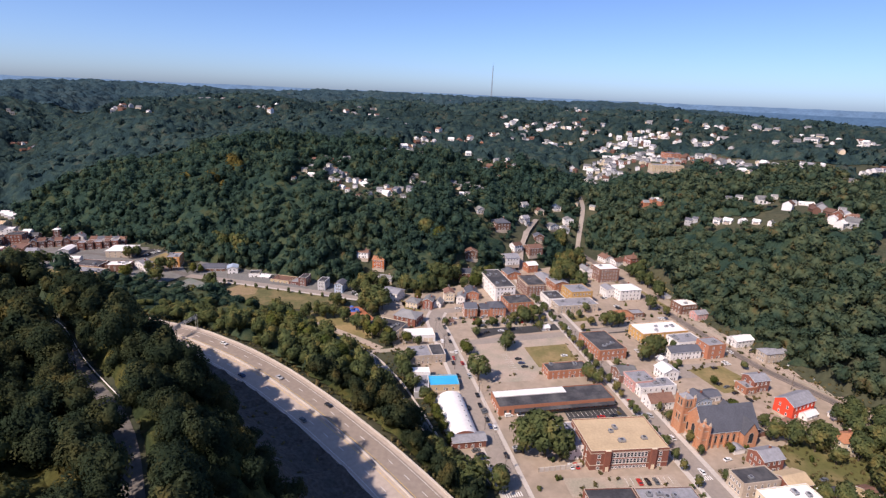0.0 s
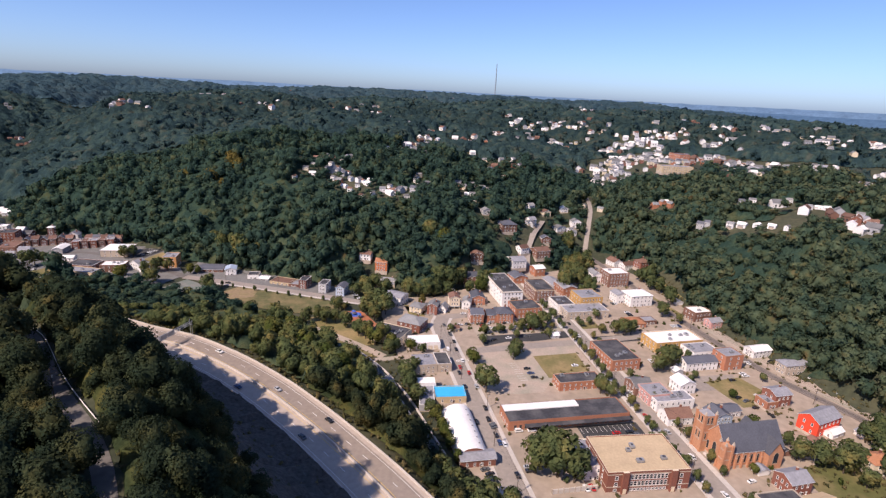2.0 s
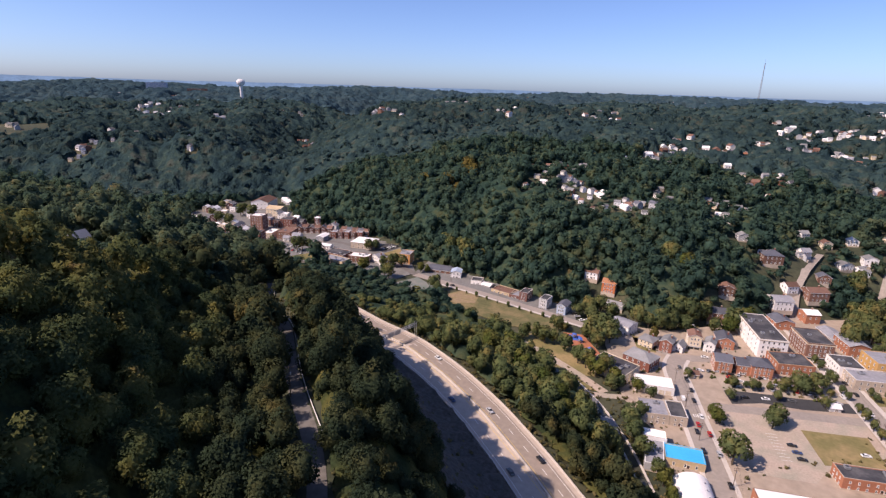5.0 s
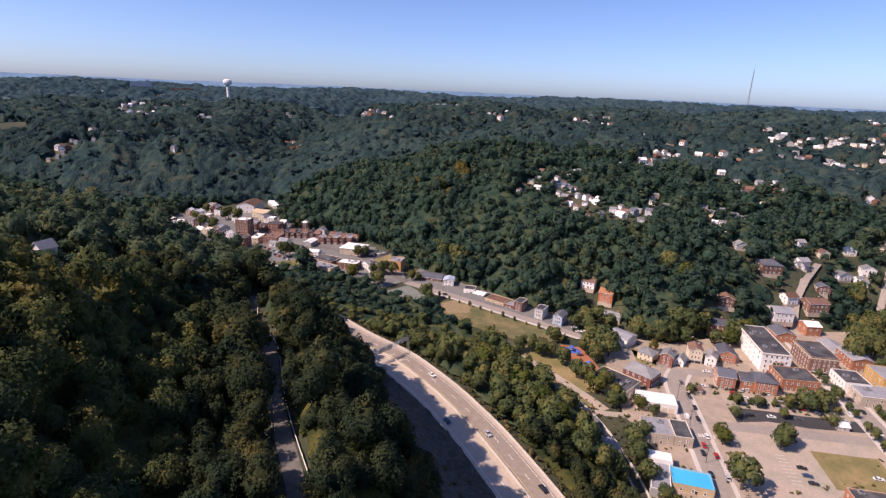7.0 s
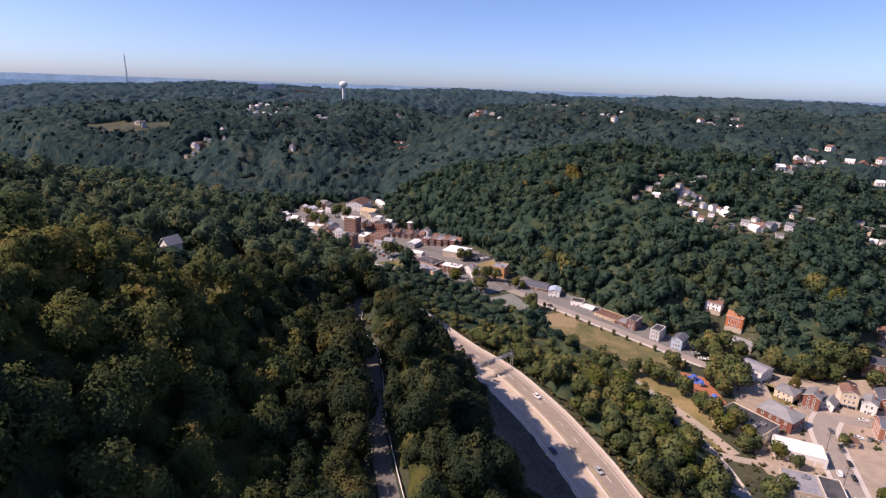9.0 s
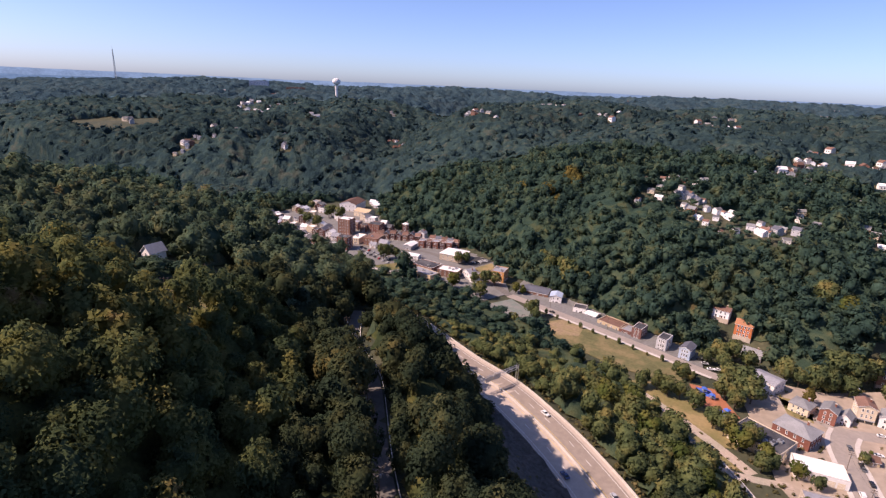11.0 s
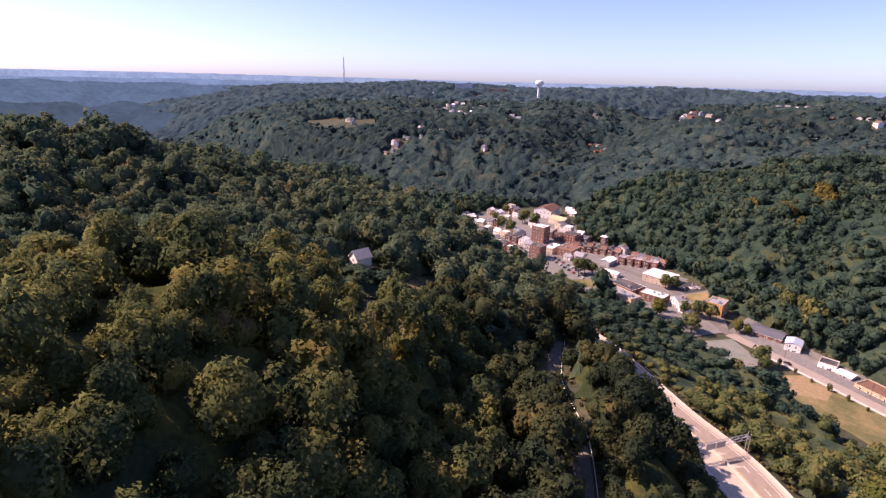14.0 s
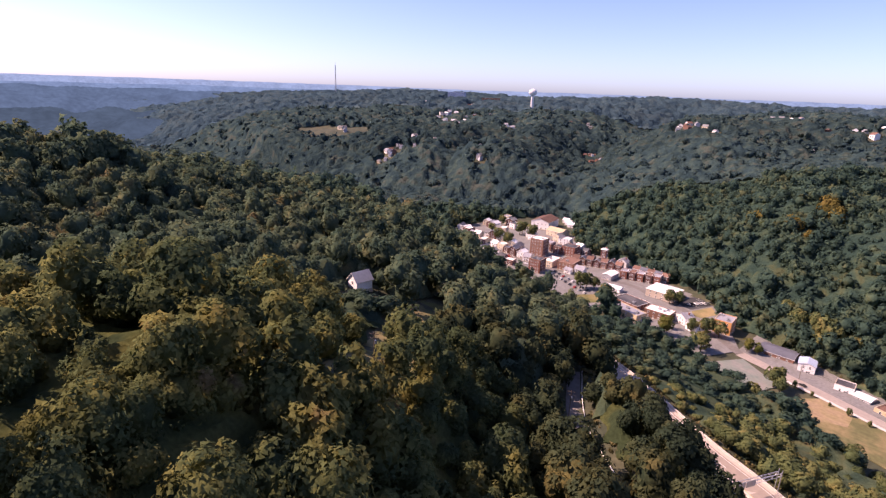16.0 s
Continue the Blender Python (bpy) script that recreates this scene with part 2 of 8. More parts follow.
M = {
    "soil": surface("soil", (0.05, 0.058, 0.034), 0.95, size=3, coarse=30, vary=0.45, tint=(0.066, 0.064, 0.036)),
    "town_ground": surface("town_ground", (0.39, 0.31, 0.24), 0.9, size=3.5, coarse=16, vary=0.22, tint=(0.29, 0.235, 0.18)),
    "asphalt": surface("asphalt", (0.32, 0.275, 0.235), 0.85, size=2, coarse=16, vary=0.2, tint=(0.26, 0.225, 0.195)),
    "old_asphalt": surface("old_asphalt", (0.17, 0.155, 0.14), 0.9, size=2, coarse=8, vary=0.35, tint=(0.12, 0.11, 0.1)),
    "fresh_asphalt": surface("fresh_asphalt", (0.05, 0.05, 0.052), 0.85, size=2, coarse=12, vary=0.25),
    "concrete": surface("concrete", (0.46, 0.385, 0.325), 0.85, size=2.2, coarse=30, vary=0.16, tint=(0.4, 0.335, 0.28)),
    "worn_concrete": surface("worn_concrete", (0.3, 0.245, 0.2), 0.85, size=2.2, coarse=22, vary=0.2, tint=(0.26, 0.215, 0.18)),
    "pale_concrete": surface("pale_concrete", (0.52, 0.47, 0.42), 0.85, size=1.4, coarse=20, vary=0.16),
    "gravel": surface("gravel", (0.44, 0.35, 0.28), 0.95, size=1.0, coarse=14, vary=0.25, tint=(0.3, 0.27, 0.21)),
    "paint_line": surface("paint_line", (0.72, 0.7, 0.66), 0.7, vary=0.15),
    "yellow_line": surface("yellow_line", (0.65, 0.45, 0.12), 0.7, vary=0.15),
    "grass": surface("grass", (0.12, 0.12, 0.04), 0.95, size=2.5, coarse=18, vary=0.3, tint=(0.18, 0.145, 0.065), bump=0.1),
    "lawn": surface("lawn", (0.185, 0.16, 0.065), 0.95, size=2, coarse=16, vary=0.2, tint=(0.27, 0.2, 0.095), bump=0.05),
    "field": surface("field", (0.12, 0.118, 0.05), 0.95, size=2, coarse=12, vary=0.3, tint=(0.18, 0.142, 0.068), bump=0.05),
    "infield": surface("infield", (0.29, 0.21, 0.125), 0.95, size=2, coarse=9, vary=0.3, tint=(0.21, 0.165, 0.08)),
    "court": surface("court", (0.16, 0.19, 0.16), 0.85, size=2, coarse=10, vary=0.2, tint=(0.2, 0.19, 0.17)),
    "rock": surface("rock", (0.1, 0.087, 0.075), 0.95, size=1.6, coarse=6, vary=0.6, bump=1.2, tint=(0.062, 0.058, 0.05)),
    "brick_red": surface("brick_red", (0.25, 0.095, 0.065), 0.9, size=0.6, coarse=7, vary=0.25, tint=(0.2, 0.085, 0.06), per_piece=0.15),
    "brick_maroon": surface("brick_maroon", (0.165, 0.075, 0.06), 0.9, size=0.6, coarse=7, vary=0.3, tint=(0.13, 0.07, 0.06), per_piece=0.2),
    "brick_orange": surface("brick_orange", (0.42, 0.175, 0.1), 0.9, size=0.6, coarse=7, vary=0.25, tint=(0.35, 0.155, 0.095), per_piece=0.15),
    "brick_bright": surface("brick_bright", (0.56, 0.17, 0.06), 0.9, size=0.6, coarse=7, vary=0.2),
    "lower_ground": surface("lower_ground", (0.2, 0.195, 0.185), 0.9, size=1.6, coarse=9, vary=0.35, tint=(0.14, 0.136, 0.125)),
    "brick_brown": surface("brick_brown", (0.2, 0.105, 0.075), 0.9, size=0.6, coarse=7, vary=0.25, per_piece=0.2),
    "brick_amber": surface("brick_amber", (0.6, 0.29, 0.11), 0.9, size=0.6, coarse=7, vary=0.2),
    "brick_yellow": surface("brick_yellow", (0.5, 0.3, 0.11), 0.9, size=0.6, coarse=7, vary=0.2),
    "brick_church": surface("brick_church", (0.52, 0.25, 0.14), 0.9, size=0.8, coarse=6, vary=0.25, tint=(0.46, 0.23, 0.13)),
    "stone": surface("stone", (0.46, 0.38, 0.3), 0.9, size=0.8, coarse=8, vary=0.25),
    "stucco_tan": surface("stucco_tan", (0.52, 0.4, 0.25), 0.9, size=1, coarse=9, vary=0.18),
    "stucco_cream": surface("stucco_cream", (0.66, 0.55, 0.4), 0.9, size=1, coarse=9, vary=0.15),
    "paint_white": surface("paint_white", (0.78, 0.75, 0.72), 0.75, size=1, coarse=8, vary=0.12, per_piece=0.08),
    "paint_grey": surface("paint_grey", (0.4, 0.4, 0.41), 0.75, size=1, coarse=8, vary=0.15, per_piece=0.2),
    "paint_red": surface("paint_red", (0.72, 0.075, 0.035), 0.7, size=1, coarse=8, vary=0.12),
    "paint_pink": surface("paint_pink", (0.55, 0.3, 0.27), 0.8, size=1, coarse=8, vary=0.15),
    "paint_blue": surface("paint_blue", (0.33, 0.4, 0.5), 0.75, size=1, coarse=8, vary=0.15, per_piece=0.15),
    "tar": surface("tar", (0.055, 0.055, 0.062), 0.85, size=1.4, coarse=8, vary=0.35, tint=(0.09, 0.088, 0.09)),
    "tar_grey": surface("tar_grey", (0.3, 0.3, 0.32), 0.85, size=1.4, coarse=7, vary=0.3, tint=(0.22, 0.22, 0.24)),
    "membrane": surface("membrane", (0.8, 0.78, 0.75), 0.7, size=1.6, coarse=10, vary=0.12),
    "gravel_roof": surface("gravel_roof", (0.5, 0.38, 0.24), 0.95, size=1.2, coarse=9, vary=0.16),
    "metal_blue": surface("metal_blue", (0.04, 0.42, 0.75), 0.45, size=1, coarse=9, vary=0.12),
    "slate": surface("slate", (0.1, 0.105, 0.125), 0.7, size=0.7, coarse=6, vary=0.25, per_piece=0.2),
    "shingle_grey": surface("shingle_grey", (0.2, 0.2, 0.2), 0.9, size=0.7, coarse=5, vary=0.25, per_piece=0.35),
    "shingle_brown": surface("shingle_brown", (0.17, 0.095, 0.07), 0.9, size=0.7, coarse=5, vary=0.25, per_piece=0.3),
    "shingle_orange": surface("shingle_orange", (0.42, 0.19, 0.1), 0.9, size=0.7, coarse=5, vary=0.25, per_piece=0.2),
    "glass": glass_pane("glass"),
    "steel": surface("steel", (0.42, 0.43, 0.44), 0.5, metal=0.6, vary=0.15),
    "dark_steel": surface("dark_steel", (0.1, 0.1, 0.11), 0.6, metal=0.4, vary=0.2),
    "pole_wood": surface("pole_wood", (0.13, 0.095, 0.07), 0.9, size=0.4, vary=0.3),
    "bark": surface("bark", (0.09, 0.07, 0.05), 0.95, size=0.3, vary=0.35),
    "rubber": surface("rubber", (0.02, 0.02, 0.02), 0.9),
    "water": surface("water", (0.06, 0.06, 0.045), 0.15, size=1, vary=0.3, spec=0.6),
    "play_blue": surface("play_blue", (0.06, 0.14, 0.5), 0.6),
    "play_orange": surface("play_orange", (0.36, 0.14, 0.075), 0.8, size=1.2, coarse=6, vary=0.2),
    "ballast": surface("ballast", (0.2, 0.165, 0.14), 0.95, size=0.8, coarse=8, vary=0.3),
    # far ridges: air haze put into a glowing colour, paler with distance
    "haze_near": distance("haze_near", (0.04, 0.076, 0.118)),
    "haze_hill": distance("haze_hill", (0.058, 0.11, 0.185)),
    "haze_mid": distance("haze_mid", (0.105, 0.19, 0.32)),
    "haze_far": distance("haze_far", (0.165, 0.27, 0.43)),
    "leaf": foliage("leaf", (0.074, 0.104, 0.052), (0.13, 0.15, 0.06), (0.19, 0.186, 0.066), late=(0.235, 0.21, 0.068), russet=(0.23, 0.165, 0.078), see_through=0.55),
    # darker copy of the leaf greens, with the hillside's shade in the colour
    "leaf_dark_shade": foliage("leaf_dark_shade", (0.035, 0.053, 0.032), (0.055, 0.071, 0.037), (0.085, 0.09, 0.04), late=(0.135, 0.117, 0.046), see_through=0.42),
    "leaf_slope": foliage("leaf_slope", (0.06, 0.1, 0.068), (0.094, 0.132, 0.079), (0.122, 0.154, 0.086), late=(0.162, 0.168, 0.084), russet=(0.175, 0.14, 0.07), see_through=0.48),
    # mid woods: a little distance haze is put into bluer greens
    "leaf_mid_haze": foliage("leaf_mid_haze", (0.047, 0.09, 0.07), (0.064, 0.113, 0.081), (0.086, 0.133, 0.083), patch=34, fine=1.6, see_through=0.52, late=(0.125, 0.148, 0.078)),
    "leaf_town": foliage("leaf_town", (0.085, 0.112, 0.05), (0.125, 0.148, 0.06), (0.17, 0.172, 0.066), patch=20, late=(0.22, 0.19, 0.07)),
    "scrub": foliage("scrub", (0.085, 0.085, 0.04), (0.13, 0.12, 0.055), (0.2, 0.16, 0.075), patch=12),
    "leaf_light": foliage("leaf_light", (0.065, 0.09, 0.026), (0.1, 0.12, 0.034), (0.14, 0.14, 0.04)),
    "leaf_autumn": foliage("leaf_autumn", (0.13, 0.11, 0.035), (0.17, 0.14, 0.042), (0.21, 0.16, 0.05)),
    # farther hills: haze put into still bluer base colours
    "leaf_hill_haze": foliage("leaf_hill_haze", (0.042, 0.08, 0.086), (0.058, 0.103, 0.1), (0.078, 0.122, 0.104), patch=45, see_through=0.5, fine=3.2, rough=2.2, late=(0.11, 0.132, 0.108)),
    "leaf_far_haze": foliage("leaf_far_haze", (0.06, 0.112, 0.14), (0.073, 0.134, 0.162), (0.092, 0.147, 0.16), patch=90, see_through=0.55, fine=5.0, rough=2.2),
}
# ---------------------------------------------------------------- lie of the land
# Outline of the flat valley floor, counter-clockwise as walked round the town and up the creek.
FLOOR = np.array([
    (350, 100), (270, 250), (247, 300), (233, 345), (212, 420), (198, 520), (180, 590), (150, 590), (120, 540), (60, 500),
    (-15, 450), (-60, 466), (-120, 462), (-190, 482), (-245, 508), (-330, 548), (-420, 600), (-500, 650),
    (-590, 690), (-660, 630), (-780, 540), (-1000, 450), (-1600, 250), (-2600, 90), (-2600, 0), (-1600, 150),
    (-1000, 350), (-720, 430), (-600, 470), (-500, 452), (-400, 428), (-320, 430), (-240, 412), (-180, 395),
    (-110, 362), (-60, 322), (-32, 285), (-12, 240), (15, 190), (62, 100), (120, 0), (200, -120), (420, -120)], float)
# Highway: middle of the deck, with its height.
HIGHWAY = np.array([
    (-450, 322, 20), (-370, 335, 25), (-300, 326, 28), (-236, 312, 28), (-175, 289, 26.5), (-152, 285, 25.5), (-116, 266, 24), (-87, 246, 22.5),
    (-58, 221, 21), (-27, 190, 20), (-3, 162, 20), (25, 122, 20), (60, 60, 20), (110, -30, 20)], float)
# The narrow road on a bench of the near hill.
HILL_ROAD = np.array([(-205, 240, 68), (-186, 216, 72), (-171, 201, 74), (-157, 195, 75.5), (-146, 184, 76.5), (-135, 172, 78), (-122, 158, 79),
                      (-108, 145, 80), (-94, 133, 80.5), (-80, 118, 81), (-62, 90, 81), (-40, 50, 80), (-12, -10, 79), (30, -90, 77)], float)


# The strip kept clear under the power line on the near hill.
POWER_CUT = np.array([(-186, 139), (-221, 176), (-250, 212)], float)


def along(px, py, line):
    """Distance of the points from a polyline, the line's height at the nearest place, and the side (1: left of it)."""
    best = np.full(px.shape, 1e9)
    level, side = np.zeros(px.shape), np.ones(px.shape)
    for a, b in zip(line[:-1], line[1:]):
        ux, uy = b[0] - a[0], b[1] - a[1]
        s = np.clip(((px - a[0]) * ux + (py - a[1]) * uy) / (ux * ux + uy * uy), 0, 1)
        dx, dy = px - a[0] - s * ux, py - a[1] - s * uy
        gap = np.hypot(dx, dy)
        near = gap < best
        best = np.where(near, gap, best)
        if line.shape[1] > 2:
            level = np.where(near, a[2] + s * (b[2] - a[2]), level)
        side = np.where(near, np.sign(ux * dy - uy * dx), side)
    return best, level, side


def inside(px, py, outline):
    odd = np.zeros(px.shape, bool)
    for a, b in zip(outline, np.roll(outline, -1, 0)):
        cut = (a[1] > py) != (b[1] > py)
        with np.errstate(divide="ignore", invalid="ignore"):
            odd ^= cut & (px < (b[0] - a[0]) * (py - a[1]) / (b[1] - a[1] + 1e-12) + a[0])
    return odd


def ease(v, lo, hi):
    s = np.clip((v - lo) / (hi - lo), 0, 1)
    return s * s * (3 - 2 * s)


def knoll(px, py, x, y, r, high):
    return high * np.exp(-((px - x) ** 2 + (py - y) ** 2) / r ** 2)


def gully(px, py, line, wide, deep):
    gap, _, _ = along(px, py, np.array(line, float))
    return -deep * np.exp(-(gap / wide) ** 2)


def ground_z(px, py, roads=True):
    """Height of the ground, for arrays of x and y."""
    px, py = np.asarray(px, float), np.asarray(py, float)
    gap, _, _ = along(px, py, np.vstack([FLOOR, FLOOR[:1]]))
    gap = np.where(inside(px, py, FLOOR), 0, gap)
    far = np.hypot(px, py)
    z = 80 * (1 - np.exp(-gap / 80)) + 60 * (1 - np.exp(-(gap / 640) ** 2))
    z += knoll(px, py, -140, 45, 130, 38) * ease(gap, 20, 120)
    z += knoll(px, py, -450, 60, 150, 34)
    z += knoll(px, py, -165, 55, 60, 9)
    z += knoll(px, py, -180, 110, 62, 14) + knoll(px, py, -256, 177, 42, 9)
    z += knoll(px, py, -400, 1230, 260, 14)
    z += knoll(px, py, -60, 700, 170, -14) + knoll(px, py, 60, 740, 120, -14)
    z += ease(gap, 20, 90) * (knoll(px, py, 290, 500, 110, 12) + knoll(px, py, -240, 640, 90, 16) + knoll(px, py, -760, 650, 110, 18))
    z += knoll(px, py, -625, 1000, 160, 18)
    z += ease(gap, 40, 160) * gully(px, py, [(150, 580), (185, 760), (240, 1000)], 70, 22)
    z += ease(gap, 20, 160) * gully(px, py, [(-600, 690), (-760, 980), (-900, 1500)], 90, 52)
    z += ease(gap, 20, 160) * gully(px, py, [(-330, 560), (-420, 800), (-380, 1000)], 60, 14)
    z += ease(gap, 10, 80) * gully(px, py, [(-700, 545), (-765, 600), (-850, 690), (-900, 800)], 30, 22)
    z += ease(gap, 10, 80) * gully(px, py, [(-210, 500), (-235, 600), (-215, 760), (-160, 900)], 34, 13)
    z += ease(gap, 60, 260) * (5 * np.sin(px / 61 + 1.3) * np.sin(py / 83) + 3 * np.sin(px / 29) * np.sin(py / 37 + 2)
                               + 7 * np.sin(px / 190 + py / 240))
    # ravines between the spurs of the farther hills
    fold = np.exp(-(np.sin(px / 105 + 1.3 * np.sin(py / 170) + py / 260) / 0.34) ** 2) + 0.7 * np.exp(-(np.sin(py / 88 + 1.1 * np.sin(px / 150) - px / 310) / 0.3) ** 2)
    z -= 9 * fold * ease(gap, 120, 260) * ease(far, 850, 1050)
    # lower country to the west, south of the creek valley
    west = ease(-px, 470, 900) * ease(430 - py, 0, 160)
    z *= 1 - 0.62 * west
    # a gentle lower slope south of the creek
    mask = ease(-px, 230, 330) * ease(-px, -900, -700) * ease(-py, -462, -452)
    z *= 1 - mask * (1 - ease(gap, 10, 150))
    z *= 1 - 0.3 * ease(px, 650, 1300)
    z *= 1 - 0.5 * ease(np.degrees(np.arctan2(-px, py)), 66, 84) * ease(far, 1000, 1500)
    z = np.where(far > 2400, z + (96 - z) * ease(far, 2400, 3200), z)
    if roads:
        gap, level, side = along(px, py, HIGHWAY)
        # below the deck the ground falls away to the creek; above it rises as a cut
        fall = np.maximum(level - 0.4 - 0.34 * np.maximum(gap - 14, 0), 0)
        z = np.where((side > 0) & (px < 60), np.minimum(z, fall + 300 * ease(gap, 70, 190)), z)
        z = z + (level - 0.4 - z) * (1 - ease(gap, 15, np.where(side > 0, 20, 22 + 50 * ease(px, -250, -180))))
        gap, level, side = along(px, py, HILL_ROAD)
        bench = np.where(side < 0, ease(px, -215, -160), 0)       # uphill the bench widens to the foot of a steep bank
        z = z + (level - 0.2 - z) * (1 - ease(gap, 4 + 9 * bench, 16 + 64 * bench))
    return z
# ---------------------------------------------------------------- building kit
class Solid:
    """Collects faces of several materials into one mesh."""

    def __init__(self):
        self.v, self.f, self.m, self.mats = [], [], [], []

    def slot(self, mat):
        if mat not in self.mats:
            self.mats.append(mat)
        return self.mats.index(mat)

    def face(self, pts, mat):
        k = len(self.v)
        self.v += [tuple(p) for p in pts]
        self.f.append(tuple(range(k, k + len(pts))))
        self.m.append(self.slot(mat))

    def prism(self, outline, z0, z1, mat, top=None):
        """Upright prism over an outline that runs counter-clockwise."""
        n, k, s = len(outline), len(self.v), self.slot(mat)
        self.v += [(x, y, z0) for x, y in outline] + [(x, y, z1) for x, y in outline]
        for i in range(n):
            j = (i + 1) % n
            self.f.append((k + i, k + j, k + n + j, k + n + i))
            self.m.append(s)
        self.f += [tuple(k + n + i for i in range(n)), tuple(k + i for i in reversed(range(n)))]
        self.m += [self.slot(top or mat), s]

    def box(self, x0, y0, z0, x1, y1, z1, mat, top=None):
        self.prism([(x0, y0), (x1, y0), (x1, y1), (x0, y1)], z0, z1, mat, top)

    def tube(self, p, q, r0, r1, mat, sides=7):
        p, q = Vector(p), Vector(q)
        way = (q - p).normalized()
        a = way.orthogonal().normalized()
        b = way.cross(a)
        k, s = len(self.v), self.slot(mat)
        for c, r in ((p, r0), (q, r1)):
            self.v += [tuple(c + r * (math.cos(t) * a + math.sin(t) * b)) for t in (2 * math.pi * i / sides for i in range(sides))]
        for i in range(sides):
            j = (i + 1) % sides
            self.f.append((k + i, k + j, k + sides + j, k + sides + i))
            self.m.append(s)
        self.f += [tuple(k + i for i in reversed(range(sides))), tuple(k + sides + i for i in range(sides))]
        self.m += [s, s]

    def mesh(self, name):
        d = bpy.data.meshes.new(name)
        d.from_pydata(self.v, [], self.f)
        for mat in self.mats:
            d.materials.append(M[mat])
        d.polygons.foreach_set("material_index", self.m)
        d.update()
        return d


def part(name, solid, parent, label="", m=None):
    ob = new(name, solid.mesh(name) if isinstance(solid, Solid) else solid)
    ob.parent = parent
    if m is not None:
        ob.matrix_basis = m
    if label:
        ob["label"] = label
    return ob


def thing(name, label, category, m, group="", kind=""):
    ob = new(name)
    ob.empty_display_size = 0.5
    ob.matrix_basis = m
    return tagged(ob, label, category, group, kind)


def one_mesh(name, solid, label, category, group="", kind="", m=None):
    ob = new(name, solid.mesh(name))
    if m is not None:
        ob.matrix_basis = m
    return tagged(ob, label, category, group, kind)


def gz(x, y):
    return float(ground_z(np.array([x]), np.array([y]))[0])


window_meshes = {}


def window_mesh(w, h, frame_mat="paint_white", arch=False):
    """A window: raised frame, recessed glass, one meeting rail and a sill; faces -y, middle of its foot at the origin."""
    key = (round(w, 2), round(h, 2), frame_mat, arch)
    if key not in window_meshes:
        s = Solid()
        t, out = min(0.14, w * 0.12), 0.09
        if arch:
            n = 7
            rim = [(w / 2 * math.cos(math.pi * i / n), h - w * 0.6 + w * 0.6 * math.sin(math.pi * i / n)) for i in range(n + 1)]
            path = [(w / 2, 0)] + rim + [(-w / 2, 0)]
            inner = [(x * (1 - 2 * t / w), max(t, z - t)) for x, z in path]
            for (a, b), (c, d) in zip(zip(path[:-1], path[1:]), zip(inner[:-1], inner[1:])):
                s.face([(a[0], -out, a[1]), (c[0], -out, c[1]), (d[0], -out, d[1]), (b[0], -out, b[1])], frame_mat)
                s.face([(a[0], 0, a[1]), (a[0], -out, a[1]), (b[0], -out, b[1]), (b[0], 0, b[1])], frame_mat)
            s.face([(x, -0.03, z) for x, z in reversed(inner)], "glass")
        else:
            def bar(x0, z0, x1, z1):
                s.face([(x0, -out, z0), (x1, -out, z0), (x1, -out, z1), (x0, -out, z1)], frame_mat)
                s.face([(x0, -out, z1), (x1, -out, z1), (x1, 0, z1), (x0, 0, z1)], frame_mat)
                s.face([(x0, 0, z0), (x0, -out, z0), (x0, -out, z1), (x0, 0, z1)], frame_mat)
                s.face([(x1, -out, z0), (x1, 0, z0), (x1, 0, z1), (x1, -out, z1)], frame_mat)

            bar(-w / 2, 0, -w / 2 + t, h)
            bar(w / 2 - t, 0, w / 2, h)
            bar(-w / 2 + t, h - t, w / 2 - t, h)
            bar(-w / 2 + t, h / 2 - t / 3, w / 2 - t, h / 2 + t / 3)
            s.face([(-w / 2 + t, -0.03, 0), (w / 2 - t, -0.03, 0), (w / 2 - t, -0.03, h - t), (-w / 2 + t, -0.03, h - t)], "glass")
        s.box(-w / 2 - 0.1, -out - 0.1, -0.12, w / 2 + 0.1, 0, 0, "stone" if frame_mat != "paint_white" else "paint_white")
        window_meshes[key] = s.mesh("window")
    return window_meshes[key]


def door_mesh(w, h, mat="shingle_brown"):
    key = (w, h, mat, "door")
    if key not in window_meshes:
        s = Solid()
        s.box(-w / 2 - 0.12, -0.08, 0, -w / 2, 0, h + 0.12, "paint_white")
        s.box(w / 2, -0.08, 0, w / 2 + 0.12, 0, h + 0.12, "paint_white")
        s.box(-w / 2, -0.08, h, w / 2, 0, h + 0.12, "paint_white")
        s.box(-w / 2, -0.05, 0, w / 2, 0, h, mat)
        s.box(-w / 2 + 0.15, -0.065, h * 0.55, w / 2 - 0.15, -0.05, h - 0.15, "glass")
        window_meshes[key] = s.mesh("door")
    return window_meshes[key]


def face_pose(side, w, d, along_x, z):
    """Where something sits on a wall of a w x d house: side 0 front (-y), 1 right, 2 back, 3 left."""
    if side == 0:
        return pose(along_x, -d / 2, z)
    if side == 1:
        return pose(w / 2, along_x, z, 0, 0, 90)
    if side == 2:
        return pose(-along_x, d / 2, z, 0, 0, 180)
    return pose(-w / 2, -along_x, z, 0, 0, 270)


